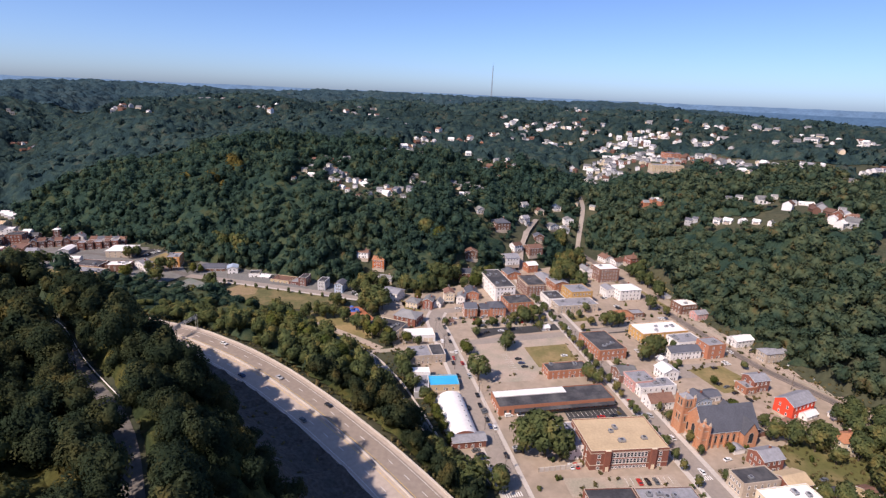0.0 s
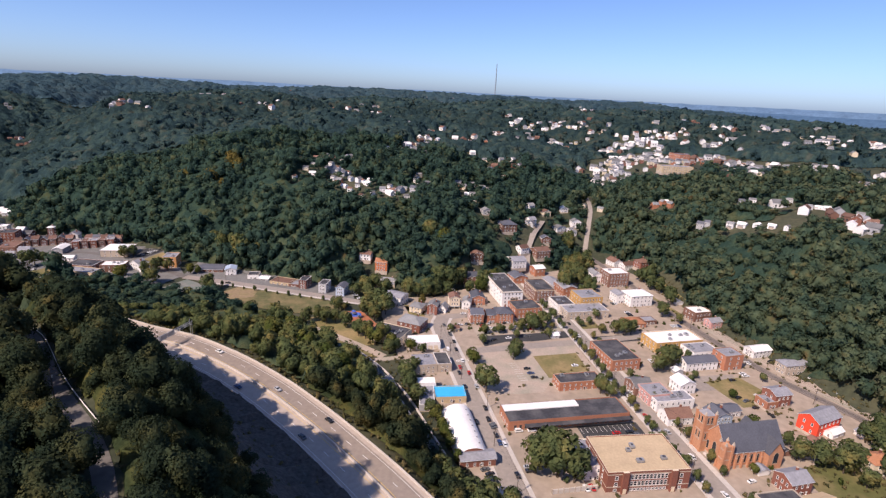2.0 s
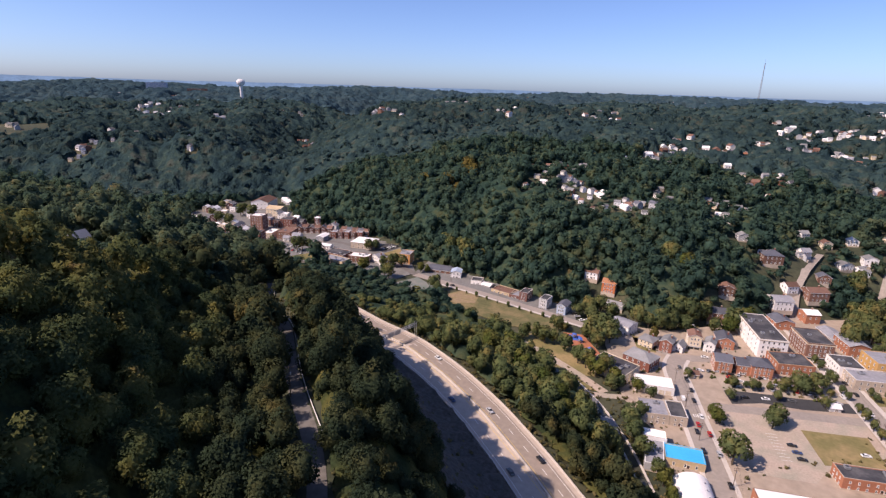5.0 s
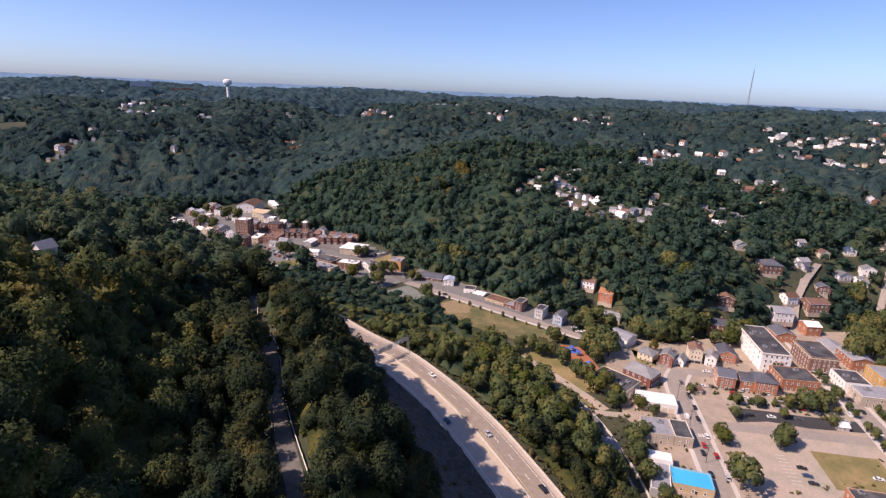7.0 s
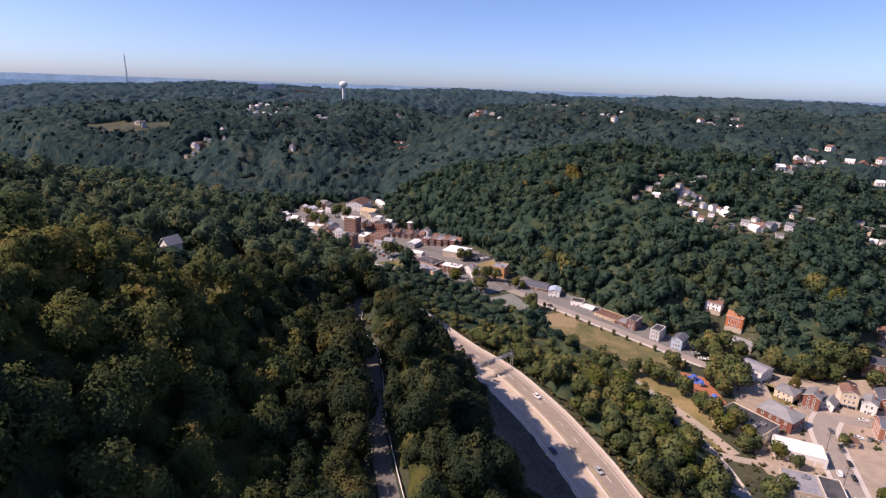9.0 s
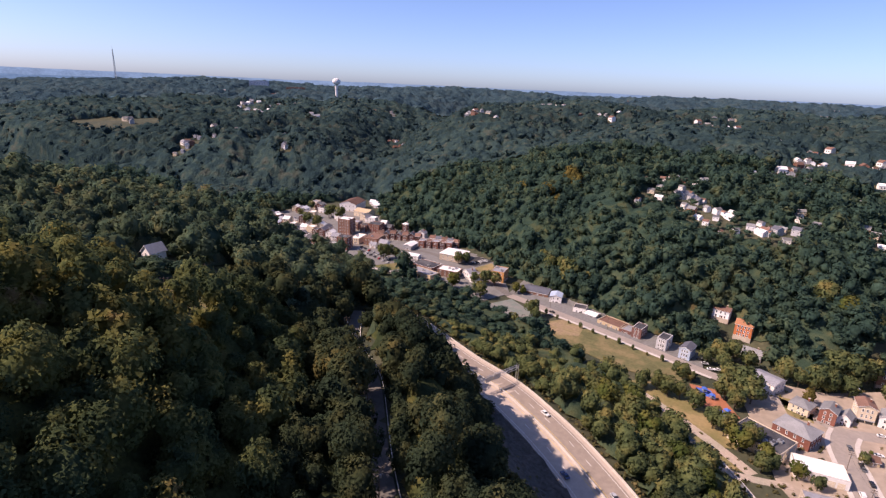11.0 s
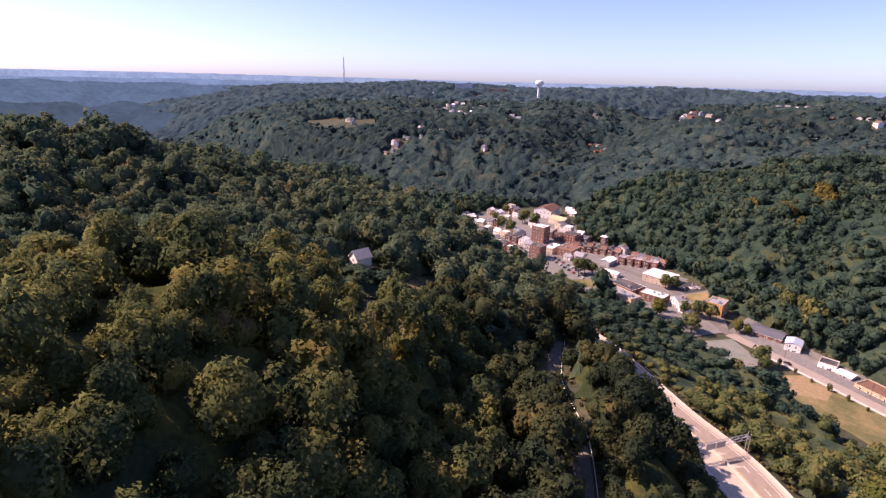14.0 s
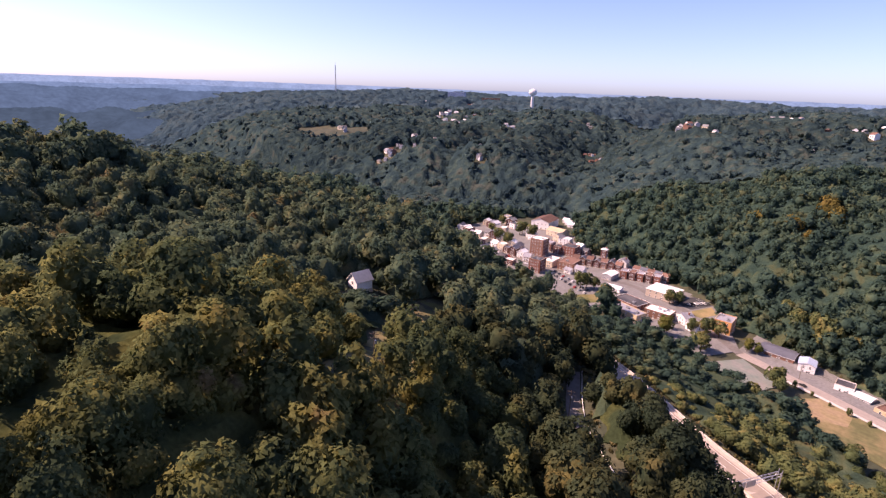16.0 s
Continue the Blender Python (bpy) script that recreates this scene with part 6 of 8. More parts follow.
def far_houses(name, label, seed, clusters):
    """Small houses strewn over the farther hills in loose clusters: x, y, spread, count."""
    rng = random.Random(seed)
    body = Solid()
    kinds = (("paint_white", "shingle_grey"), ("paint_white", "membrane"), ("paint_white", "shingle_brown"), ("stucco_cream", "shingle_grey"), ("paint_white", "tar_grey"), ("brick_brown", "shingle_brown"), ("paint_grey", "shingle_grey"))
    for cx, cy, spread_out, n in clusters:
        for _ in range(n):
            x, y = cx + rng.gauss(0, spread_out), cy + rng.gauss(0, spread_out * 0.75)
            z, t, k = gz(x, y), rng.uniform(0, math.pi), rng.uniform(0.68, 1.1)
            wall, roof = rng.choice(kinds)
            c, q = math.cos(t), math.sin(t)
            at = lambda u, v, h: (x + (u * c - v * q) * k, y + (u * q + v * c) * k, z + h * k)
            body.prism([at(-5, -4, 0)[:2], at(5, -4, 0)[:2], at(5, 4, 0)[:2], at(-5, 4, 0)[:2]], z - 3, z + 5.5 * k, wall)
            for e in (-5.3, 5.3):
                body.face([at(e * 0.94, -4, 5.5), at(e * 0.94, 4, 5.5), at(e * 0.94, 0, 8.2)], wall)
            for v in (-4.5, 4.5):
                body.face([at(-5.3, v, 5.2), at(5.3, v, 5.2), at(5.3, 0, 8.3), at(-5.3, 0, 8.3)], roof)
                body.face([at(-2.6, v * 0.9, 1.4), at(-1.0, v * 0.9, 1.4), at(-1.0, v * 0.9, 3.2), at(-2.6, v * 0.9, 3.2)], "glass")
                body.face([at(1.0, v * 0.9, 1.4), at(2.6, v * 0.9, 1.4), at(2.6, v * 0.9, 3.2), at(1.0, v * 0.9, 3.2)], "glass")
            CLEARED.append((x, y, 7.5))
    one_mesh(name, body, label, "houses", kind="stuff")


far_houses("far_houses", "small white and brick houses strewn over the far hills", 23, (
    (-594, 992, 28, 9), (-540, 1300, 35, 7), (-623, 1900, 60, 8), (-400, 1125, 22, 5), (-215, 1200, 36, 9), (-70, 1674, 40, 5), (20, 1000, 40, 8), (340, 1640, 70, 22), (137, 1200, 40, 10),
    (240, 1150, 45, 12), (182, 1029, 25, 8), (314, 992, 32, 12), (386, 1024, 32, 12), (500, 1150, 60, 16), (590, 1040, 45, 14), (480, 1480, 60, 12), (76, 830, 25, 5), (440, 950, 38, 10), (716, 1069, 50, 8), (640, 880, 45, 10)))
far_houses("far_houses", "white frame houses in the town on the hill", 31, (
    (268, 953, 20, 9), (228, 846, 16, 9), (237, 798, 14, 5), (283, 873, 18, 8), (333, 873, 18, 8), (360, 838, 16, 6), (413, 881, 18, 5), (426, 814, 16, 9), (436, 756, 15, 8), (455, 735, 14, 8),
    (480, 724, 14, 7), (386, 703, 14, 4), (345, 494, 9, 4), (354, 478, 6, 2), (345, 446, 7, 3), (322, 532, 8, 2), (554, 688, 18, 6), (485, 619, 12, 4), (335, 1016, 20, 6), (401, 1038, 20, 7), (584, 900, 22, 5)))
far_houses("far_houses", "white houses along the far ridge roads", 37, (
    (-206, 1293, 25, 5), (-135, 1751, 30, 4), (-46, 932, 18, 6), (-67, 835, 14, 4), (257, 1206, 25, 6), (365, 1446, 35, 8), (465, 1485, 35, 8), (535, 1459, 35, 8), (554, 1128, 25, 6), (609, 1022, 25, 7), (711, 926, 20, 3),
    (-1444, 1039, 18, 4), (-1204, 925, 20, 6), (-1122, 890, 14, 3), (-957, 929, 14, 4), (-905, 580, 12, 4), (-755, 658, 8, 2), (-744, 943, 8, 3), (-930, 1124, 20, 4), (-1362, 1171, 25, 4), (-1118, 590, 16, 4), (-1180, 905, 40, 10), (-1090, 860, 25, 5), (-960, 700, 20, 4)))


def large(name, label, x, y, w, d, h, rot, wall, roof_mat, floors, win):
    block(name, label, "building", x, y, w, d, h, rot, wall=wall, roof_mat=roof_mat, floors=floors, win=win, units=2)
    CLEARED.append((x, y, max(w, d) * 0.7))


large("school", "large tan school on the hill", 312, 762, 44, 18, 9, 4, "stucco_tan", "tar_grey", 3, (12, 4, 0, 4))
large("church", "red brick church on the hill", 352, 848, 16, 30, 12, 10, "brick_orange", "slate", 3, (4, 6, 0, 6))
large("hospital", "pale hospital block on the far ridge", -1560, 1240, 58, 22, 27, 40, "paint_blue", "tar_grey", 8, (16, 5, 0, 5))
large("hospital_wing", "low brown wing of the hospital on the far ridge", -1480, 1322, 60, 18, 15, 40, "brick_brown", "tar_grey", 4, (12, 4, 0, 4))

for t in TEMPLATES:
    if t.matrix_basis.translation.z < -40:
        for o in (*t.children_recursive, t):
            bpy.data.objects.remove(o)
# ---------------------------------------------------------------- trees
def ico(sub):
    bm = bmesh.new()
    bmesh.ops.create_icosphere(bm, subdivisions=sub, radius=1)
    v = np.array([p.co[:] for p in bm.verts])
    f = np.array([[p.index for p in q.verts] for q in bm.faces])
    bm.free()
    return v, f


def crown(seed, leaves, leaf, core_sub, core=0.7, lumps=8, spread=0.55):
    """A crown about 2 m across round the origin: uneven lumps, an inner body, and leaf clumps standing off it with gaps."""
    rng = np.random.default_rng(seed)
    c = rng.normal(size=(lumps, 3))
    c /= np.linalg.norm(c, axis=1)[:, None]
    c *= rng.uniform(0.35, spread, (lumps, 1))
    c[:, 2] = c[:, 2] * 0.95 + 0.05
    r = rng.uniform(0.32, 0.54, lumps)
    v, f = ico(core_sub)
    # the body follows the lumps
    reach = np.zeros(len(v))
    for k in range(lumps):
        b = v @ c[k]
        q = b * b - (c[k] @ c[k] - r[k] ** 2)
        reach = np.maximum(reach, np.where(q > 0, b + np.sqrt(np.maximum(q, 0)), 0))
    reach = np.maximum(reach, 0.45) * core * rng.uniform(0.88, 1.1, len(v))
    body = v * reach[:, None]
    pick = rng.integers(0, lumps, leaves)
    n = rng.normal(size=(leaves, 3))
    n[:, 2] += 0.4
    n += 0.9 * c[pick] / np.linalg.norm(c[pick], axis=1)[:, None]
    n /= np.linalg.norm(n, axis=1)[:, None]
    at = c[pick] + n * r[pick][:, None] * rng.uniform(0.72, 1.12, (leaves, 1))
    face = n + [0, 0, 0.3] + rng.normal(size=(leaves, 3)) * 0.45
    face /= np.linalg.norm(face, axis=1)[:, None]
    a = np.cross(face, rng.normal(size=(leaves, 3)))
    a /= np.linalg.norm(a, axis=1)[:, None]
    b = np.cross(face, a)
    s = leaf * rng.uniform(0.6, 1.35, (leaves, 1))
    k = rng.uniform(0.7, 1.2, (leaves, 1))
    clump = np.stack([at - a * s - b * s * 0.6 * k, at + a * s * k - b * s * 0.6, at + b * s * 1.2], 1).reshape(-1, 3)
    tri = np.arange(leaves)[:, None] * 3 + len(v)
    faces = np.concatenate([f, tri + [0, 1, 2]])
    # light falls on a clump of leaves as on the round lump it belongs to
    soft = n * 1.0 + face * 0.16 + at * 0.4
    soft /= np.linalg.norm(soft, axis=1)[:, None]
    return np.concatenate([body, clump]), faces, np.concatenate([v, np.repeat(soft, 3, 0)])


def quick_mesh(name, v, f, nrm, mat):
    d = bpy.data.meshes.new(name)
    d.vertices.add(len(v))
    d.vertices.foreach_set("co", np.ascontiguousarray(v, np.float32).ravel())
    d.loops.add(len(f) * 3)
    d.loops.foreach_set("vertex_index", np.ascontiguousarray(f, np.int32).ravel())
    d.polygons.add(len(f))
    d.polygons.foreach_set("loop_start", np.arange(0, len(f) * 3, 3, dtype=np.int32))
    d.update(calc_edges=True)
    d.polygons.foreach_set("use_smooth", np.ones(len(f), bool))
    soft = d.attributes.new("custom_normal", "FLOAT_VECTOR", "POINT")
    soft.data.foreach_set("vector", np.ascontiguousarray(nrm, np.float32).ravel())
    d.materials.append(M[mat])
    return d


def woodland(name, label, spots, shapes, mat, seed):
    """One mesh of many crowns. spots: x, y, ground z, crown radius, height of the crown's middle."""
    rng = np.random.default_rng(seed)
    vs, fs, ns, base = [], [], [], 0
    kind = rng.integers(0, len(shapes), len(spots))
    turn = rng.uniform(0, 2 * np.pi, len(spots))
    for k, (v, f, nrm) in enumerate(shapes):
        mine = spots[kind == k]
        if not len(mine):
            continue
        t = turn[kind == k]
        c, s = np.cos(t)[:, None], np.sin(t)[:, None]
        x = (c * v[:, 0] - s * v[:, 1]) * mine[:, 3:4] + mine[:, 0:1]
        y = (s * v[:, 0] + c * v[:, 1]) * mine[:, 3:4] + mine[:, 1:2]
        z = v[None, :, 2] * mine[:, 5:6] + mine[:, 2:3] + mine[:, 4:5]
        vs.append(np.stack([x, y, z], -1).reshape(-1, 3))
        ns.append(np.stack([c * nrm[:, 0] - s * nrm[:, 1], s * nrm[:, 0] + c * nrm[:, 1], np.broadcast_to(nrm[:, 2], x.shape)], -1).reshape(-1, 3))
        fs.append((f[None] + (np.arange(len(mine)) * len(v))[:, None, None]).reshape(-1, 3) + base)
        base += len(mine) * len(v)
    return tagged(new(name, quick_mesh(name, np.concatenate(vs), np.concatenate(fs), np.concatenate(ns), mat)), label, "woods", kind="stuff")


# The open strip of the valley floor west of the town, by its outline.
SETTLED = np.array([(-60, 320), (-60, 450), (-120, 457), (-170, 472), (-205, 485), (-240, 498), (-270, 500), (-300, 540), (-345, 545), (-385, 560), (-450, 557), (-490, 585), (-520, 640),
                    (-560, 662), (-585, 650), (-612, 590), (-608, 520), (-590, 470), (-490, 450), (-425, 430), (-370, 422), (-290, 428), (-240, 410), (-180, 393), (-110, 360)], float)


HILL_TOWN = np.array([(205, 765), (330, 745), (440, 725), (560, 690), (590, 740), (480, 800), (440, 900), (330, 930), (225, 905)], float)


def tree_free(x, y):
    """Where no tree stands: valley floor, roads, house plots, meadows."""
    bare = inside(x, y, FLOOR) & ((x > -60) | inside(x, y, SETTLED))
    gap, _, side = along(x, y, HIGHWAY)
    bare |= gap < np.where((side < 0) & (x < -150), 14.6, 16.5)
    bare |= (gap < 45) & (side < 0) & (x > -142)
    bare |= along(x, y, HILL_ROAD)[0] < np.where(x > -92, 2.6, np.where(x > -150, 3.7, 4.6))
    bare |= along(x, y, np.array(MAIN[5:8], float))[0] < 8.0
    bare |= along(x, y, POWER_CUT)[0] < 6.5
    bare |= along(x, y, np.array([(158, 540), (150, 575), (172, 650), (186, 730)], float))[0] < 5.5
    for cx, cy, r in CLEARED:
        near = np.abs(x - cx) + np.abs(y - cy) < 60
        if near.any():
            ahead, across = yard(x, y, cx, cy)
            bare |= near & (ahead > -r * 1.1) & (ahead < r * (2.1 if math.hypot(cx, cy) < 850 else 1.5)) & (np.abs(across) < r * 1.05)
    # the hill town and the far streets stand in gardens with only some of the trees left
    gardens = (np.sin(x * 12.9898 + y * 78.233) * 43758.5453) % 1.0
    bare |= inside(x, y, HILL_TOWN) & (gardens < 0.62)
    for cx, cy, rx, ry in MEADOWS:
        bare |= ((x - cx) / rx) ** 2 + ((y - cy) / ry) ** 2 < 1
    return bare


def yard(x, y, cx, cy):
    """How far a place lies down the valley side of a house, and to the side of that line."""
    ux, uy = -45 - cx, 45 - cy
    n = math.hypot(ux, uy)
    return ((x - cx) * ux + (y - cy) * uy) / n, ((x - cx) * uy - (y - cy) * ux) / n


def low_growth(x, y):
    """Young growth below the houses and above the highway's cut: a factor on tree size."""
    k = np.where(inside(x, y, HILL_TOWN), 0.6, 1.0)
    for cx, cy, r in CLEARED:
        near = np.abs(x - cx) + np.abs(y - cy) < 130
        if near.any():
            ahead, across = yard(x, y, cx, cy)
            reach, low = (62, 0.4) if math.hypot(cx, cy) < 850 else (75, 0.25)
            k = np.where(near & (ahead > 0) & (ahead < reach) & (np.abs(across) < r + 1), np.minimum(k, low + (0.85 - low) * np.maximum(ahead, 0) / reach), k)
    k = np.where(((x + 237) / 22) ** 2 + ((y - 163) / 17) ** 2 < 1, np.minimum(k, 0.32), k)      # before the lone house
    k = np.where((x < -205) & (x > -310) & (y > 252) & (y < 318), np.minimum(k, 0.55), k)         # the end of the near hill
    k = np.where((x < -335) & (x > -640) & (y < 470) & (y > 375), np.minimum(k, 0.4), k)
    gap, _, side = along(x, y, HIGHWAY)
    k = np.where((side > 0) & (gap < 95) & (x < -130) & (x > -340), np.minimum(k, np.where(x < -190, 0.42, 0.6)), k)
    small = np.where(x > -150, np.clip(0.5 + (gap - 34) / 45, 0.5, 1.1), 0.85)
    return np.where((side < 0) & (gap < np.where(x > -150, 75, 28)), np.where(x > -150, np.minimum(k, small), np.maximum(k, small)), k)


MEADOWS = [(-1130, 572, 72, 44), (338, 492, 44, 17), (320, 560, 30, 7), (-105, 612, 14, 7), (-58, 466, 13, 9), (-74, 478, 8, 8), (-300, 185, 16, 9), (300, 470, 12, 7), (228, 250, 26, 10), (-203, 81, 11, 8), (205, 480, 8, 34)]


def spread(lo, hi, step, seed, keep=1.0, behind=False):
    """Jittered places between two distances from the middle of the flight, within the wedge that the flight looks over."""
    rng = np.random.default_rng(seed)
    n = int(hi / (step * 0.9)) + 2
    gx, gy = np.meshgrid(np.arange(-n, n + 1) * step, np.arange(-n, n + 1) * step * 0.9)
    gx = gx + (np.arange(gx.shape[0]) % 2)[:, None] * step / 2
    x = gx.ravel() + rng.uniform(-0.42, 0.42, gx.size) * step - 45
    y = gy.ravel() + rng.uniform(-0.42, 0.42, gx.size) * step + 45
    far = np.hypot(x + 45, y - 45)
    way = np.degrees(np.arctan2(-(x + 45), y - 45))
    wedge = ((way > -58 + 11 * (far > 480)) & (way < 105 - 5 * (far > 480))) | (far < 42)
    ok = (far >= lo) & (far < hi) & (wedge != behind) & (rng.random(x.size) < keep) & ~((way > 81) & (far > 1900))
    x, y = x[ok], y[ok]
    hollow = np.sin(x / 13 + 3 * np.sin(y / 31)) * np.sin(y / 11 + 2.4 * np.sin(x / 37)) > 0.86
    ok = ~tree_free(x, y) & ~(hollow & (np.hypot(x + 45, y - 45) < 260))
    return x[ok], y[ok]


def stand(x, y, radius, seed, tall=1.0, wild=1.0):
    rng = np.random.default_rng(seed)
    low = low_growth(x, y)
    swell = 1 + 0.22 * np.sin(x / 17 + 2 * np.sin(y / 23)) * np.sin(y / 19 + 1.7 * np.sin(x / 29))
    r = radius * rng.uniform(1 - 0.34 * wild, 1 + 0.34 * wild, x.size) * (0.62 + 0.38 * low) * swell
    up = r * rng.uniform(1.0, 1.35, x.size) * tall * low ** 0.8
    z = ground_z(x, y)
    mid = up * 0.9 + r * rng.uniform(0.5 - 0.4 * wild, 0.5 + 0.4 * wild, x.size) * min(tall, 1.0) ** 2
    return np.stack([x, y, z, r, mid, up], 1)


close_shapes = [crown(80 + s, 1450, 0.056, 2, 0.64, 16) for s in range(6)]
near_shapes = [crown(s, 800, 0.082, 2, 0.64, 13) for s in range(6)]
side_shapes = [crown(10 + s, 280, 0.115, 2, 0.78, 11) for s in range(6)]
slope_shapes = [crown(30 + s, 160, 0.135, 2, 0.76, 10) for s in range(6)]
mid_shapes = [crown(20 + s, 80, 0.17, 1, 0.8, 9) for s in range(6)]
far_shapes = [crown(40 + s, 12, 0.34, 1, 0.92, 6) for s in range(5)]


def hashed(i, j, k):
    """A steady random number from 0 to 1 for each pair of whole numbers."""
    return (np.sin(i * 127.1 + j * 311.7 + k * 74.7) * 43758.5453) % 1.0


def domes(x, y, cell, reach):
    """Height, 0 to 1, of a closed roof of round crowns that stand one to a cell, and a random number for the crown on top."""
    top, own = np.zeros(x.shape), np.zeros(x.shape)
    i0, j0 = np.floor(x / cell), np.floor(y / cell)
    for di in (-1, 0, 1):
        for dj in (-1, 0, 1):
            i, j = i0 + di, j0 + dj
            cx, cy = (i + 0.1 + 0.8 * hashed(i, j, 1)) * cell, (j + 0.1 + 0.8 * hashed(i, j, 2)) * cell
            size = reach * (0.75 + 0.5 * hashed(i, j, 3))
            lift = hashed(i, j, 4)
            h = np.sqrt(np.maximum(1 - ((x - cx) ** 2 + (y - cy) ** 2) / size ** 2, 0)) * (0.6 + 0.4 * lift)
            own = np.where(h > top, lift, own)
            top = np.maximum(top, h)
    return top, own


def canopy(name, label, rings, cell, base, amp, mat):
    """The closed roof of leaves of a wood, between rings round the flight; rings: inner and outer distance and step of the net."""
    vs, fs, k0 = [], [], 0
    for r0, r1, step in rings:
        rr = np.linspace(r0, r1 + step, int((r1 + step - r0) / step) + 1)
        aa = np.radians(np.linspace(-47, 100, int(radians(147) * (r0 + r1) / 2 / step)))
        r, a = np.meshgrid(rr, aa, indexing="ij")
        wob = 0.35 * step
        x = -45 - np.sin(a) * r + wob * np.sin(r * 3.1 + a * 900)
        y = 45 + np.cos(a) * r + wob * np.sin(r * 2.3 + a * 1300)
        x, y = x.ravel(), y.ravel()
        crown_top, own = domes(x, y, cell, cell * 0.72)
        fine, _ = domes(x + 3.7, y + 1.9, cell * 0.42, cell * 0.3)
        low = low_growth(x, y) ** 0.8
        z = ground_z(x, y) + low * (base + amp * (crown_top + 0.3 * fine) + 0.45 * amp * (own - 0.5))
        free = tree_free(x, y)
        edge = free.reshape(r.shape).copy()
        for ax in (0, 1):
            edge |= np.roll(edge, 1, ax) | np.roll(edge, -1, ax)
        z = np.where(edge.ravel(), ground_z(x, y) + 1.0, z)
        n, m = r.shape
        k = (np.arange(n - 1)[:, None] * m + np.arange(m - 1)).ravel()
        quads = np.stack([k, k + m, k + m + 1, k + 1], 1)
        quads = quads[~free[quads].any(1)]
        vs.append(np.stack([x, y, z], 1))
        fs.append(quads[:, ::-1] + k0)
        k0 += len(x)
    v, f = np.concatenate(vs), np.concatenate(fs)
    used = np.unique(f)
    back = np.zeros(len(v), np.int64)
    back[used] = np.arange(len(used))
    v, f = v[used], back[f]
    d = bpy.data.meshes.new(name)
    d.vertices.add(len(v))
    d.vertices.foreach_set("co", np.ascontiguousarray(v, np.float32).ravel())
    d.loops.add(len(f) * 4)
    d.loops.foreach_set("vertex_index", np.ascontiguousarray(f, np.int32).ravel())
    d.polygons.add(len(f))
    d.polygons.foreach_set("loop_start", np.arange(0, len(f) * 4, 4, dtype=np.int32))
    d.update(calc_edges=True)
    d.polygons.foreach_set("use_smooth", np.ones(len(f), bool))
    d.materials.append(M[mat])
    tagged(new(name, d), label, "woods", kind="stuff")


def woods():
    x, y = spread(0, 135, 7.4, 31)
    # the shady part of the slope gets the darkened leaves
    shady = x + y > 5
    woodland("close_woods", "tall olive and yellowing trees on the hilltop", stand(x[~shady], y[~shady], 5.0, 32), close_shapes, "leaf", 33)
    woodland("close_woods", "tall trees along the hill road, their green darkened as in shade", stand(x[shady], y[shady], 5.0, 32), close_shapes, "leaf_dark_shade", 33)
    x, y = spread(0, 150, 8.2, 41, behind=True)
    woodland("back_woods", "dense woods on the hill behind the flight", stand(x, y, 5.6, 42), mid_shapes, "leaf_dark_shade", 43)
    x, y = spread(135, 210, 7.2, 1)
    # below the road the shade is likewise in the leaf colour
    below = (along(x, y, HILL_ROAD)[2] > 0) | (x + y > 5)
    woodland("near_woods", "dense mixed woods on the near hillside", stand(x[~below], y[~below], 4.9, 2), near_shapes, "leaf", 3)
    woodland("near_woods", "woods between the hill road and the highway, green darkened as in shade", stand(x[below], y[below], 4.9, 34), near_shapes, "leaf_dark_shade", 35)
    x, y = spread(210, 340, 7.4, 21)
    bank = (along(x, y, HIGHWAY)[2] > 0) & (x < 60) & (y < 430)
    west = ~bank & (x < -215) & (y < 300)
    here = ~bank & ~west
    woodland("hillside_woods", "dense dark green woods above the highway", stand(x[here], y[here], 5.1, 22), side_shapes, "leaf_dark_shade", 23)
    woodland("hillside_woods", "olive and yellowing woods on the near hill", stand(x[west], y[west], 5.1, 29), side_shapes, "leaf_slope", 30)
    woodland("bank_woods", "bright green trees on the bank below the highway", stand(x[bank], y[bank], 4.6, 27), side_shapes, "leaf_town", 28)
    x, y = spread(340, 480, 7.8, 24)
    # sunlit slopes take the lighter, more olive leaf colour
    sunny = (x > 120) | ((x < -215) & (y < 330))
    woodland("slope_woods", "dense woods on the slopes round the town", stand(x[~sunny], y[~sunny], 6.2, 25, 0.95, 0.95), slope_shapes, "leaf_mid_haze", 26)
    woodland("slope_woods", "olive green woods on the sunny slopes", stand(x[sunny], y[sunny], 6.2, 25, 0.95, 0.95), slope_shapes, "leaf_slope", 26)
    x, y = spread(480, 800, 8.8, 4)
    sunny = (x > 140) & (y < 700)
    woodland("valley_woods", "dense woods on the valley slopes", stand(x[~sunny], y[~sunny], 6.2, 5, 0.95, 1.15), mid_shapes, "leaf_mid_haze", 6)
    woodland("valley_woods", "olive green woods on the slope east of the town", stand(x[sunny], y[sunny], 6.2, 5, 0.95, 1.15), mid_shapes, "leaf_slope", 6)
    canopy("undergrowth", "low leafy undergrowth on the near hill", [(60, 215, 2.4)], 4.2, 0.8, 3.4, "leaf")
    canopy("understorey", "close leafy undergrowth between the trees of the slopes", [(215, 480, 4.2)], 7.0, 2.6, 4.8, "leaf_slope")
    canopy("understorey", "close leafy undergrowth in the valley woods", [(480, 800, 4.6)], 8.0, 3.4, 5.4, "leaf_mid_haze")
    canopy("hill_woods", "dense woods on the hills beyond", [(800, 1000, 3.8), (1000, 1230, 4.4), (1230, 1500, 5.2)], 11.0, 3.5, 9.5, "leaf_hill_haze")
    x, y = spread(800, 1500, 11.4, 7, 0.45)
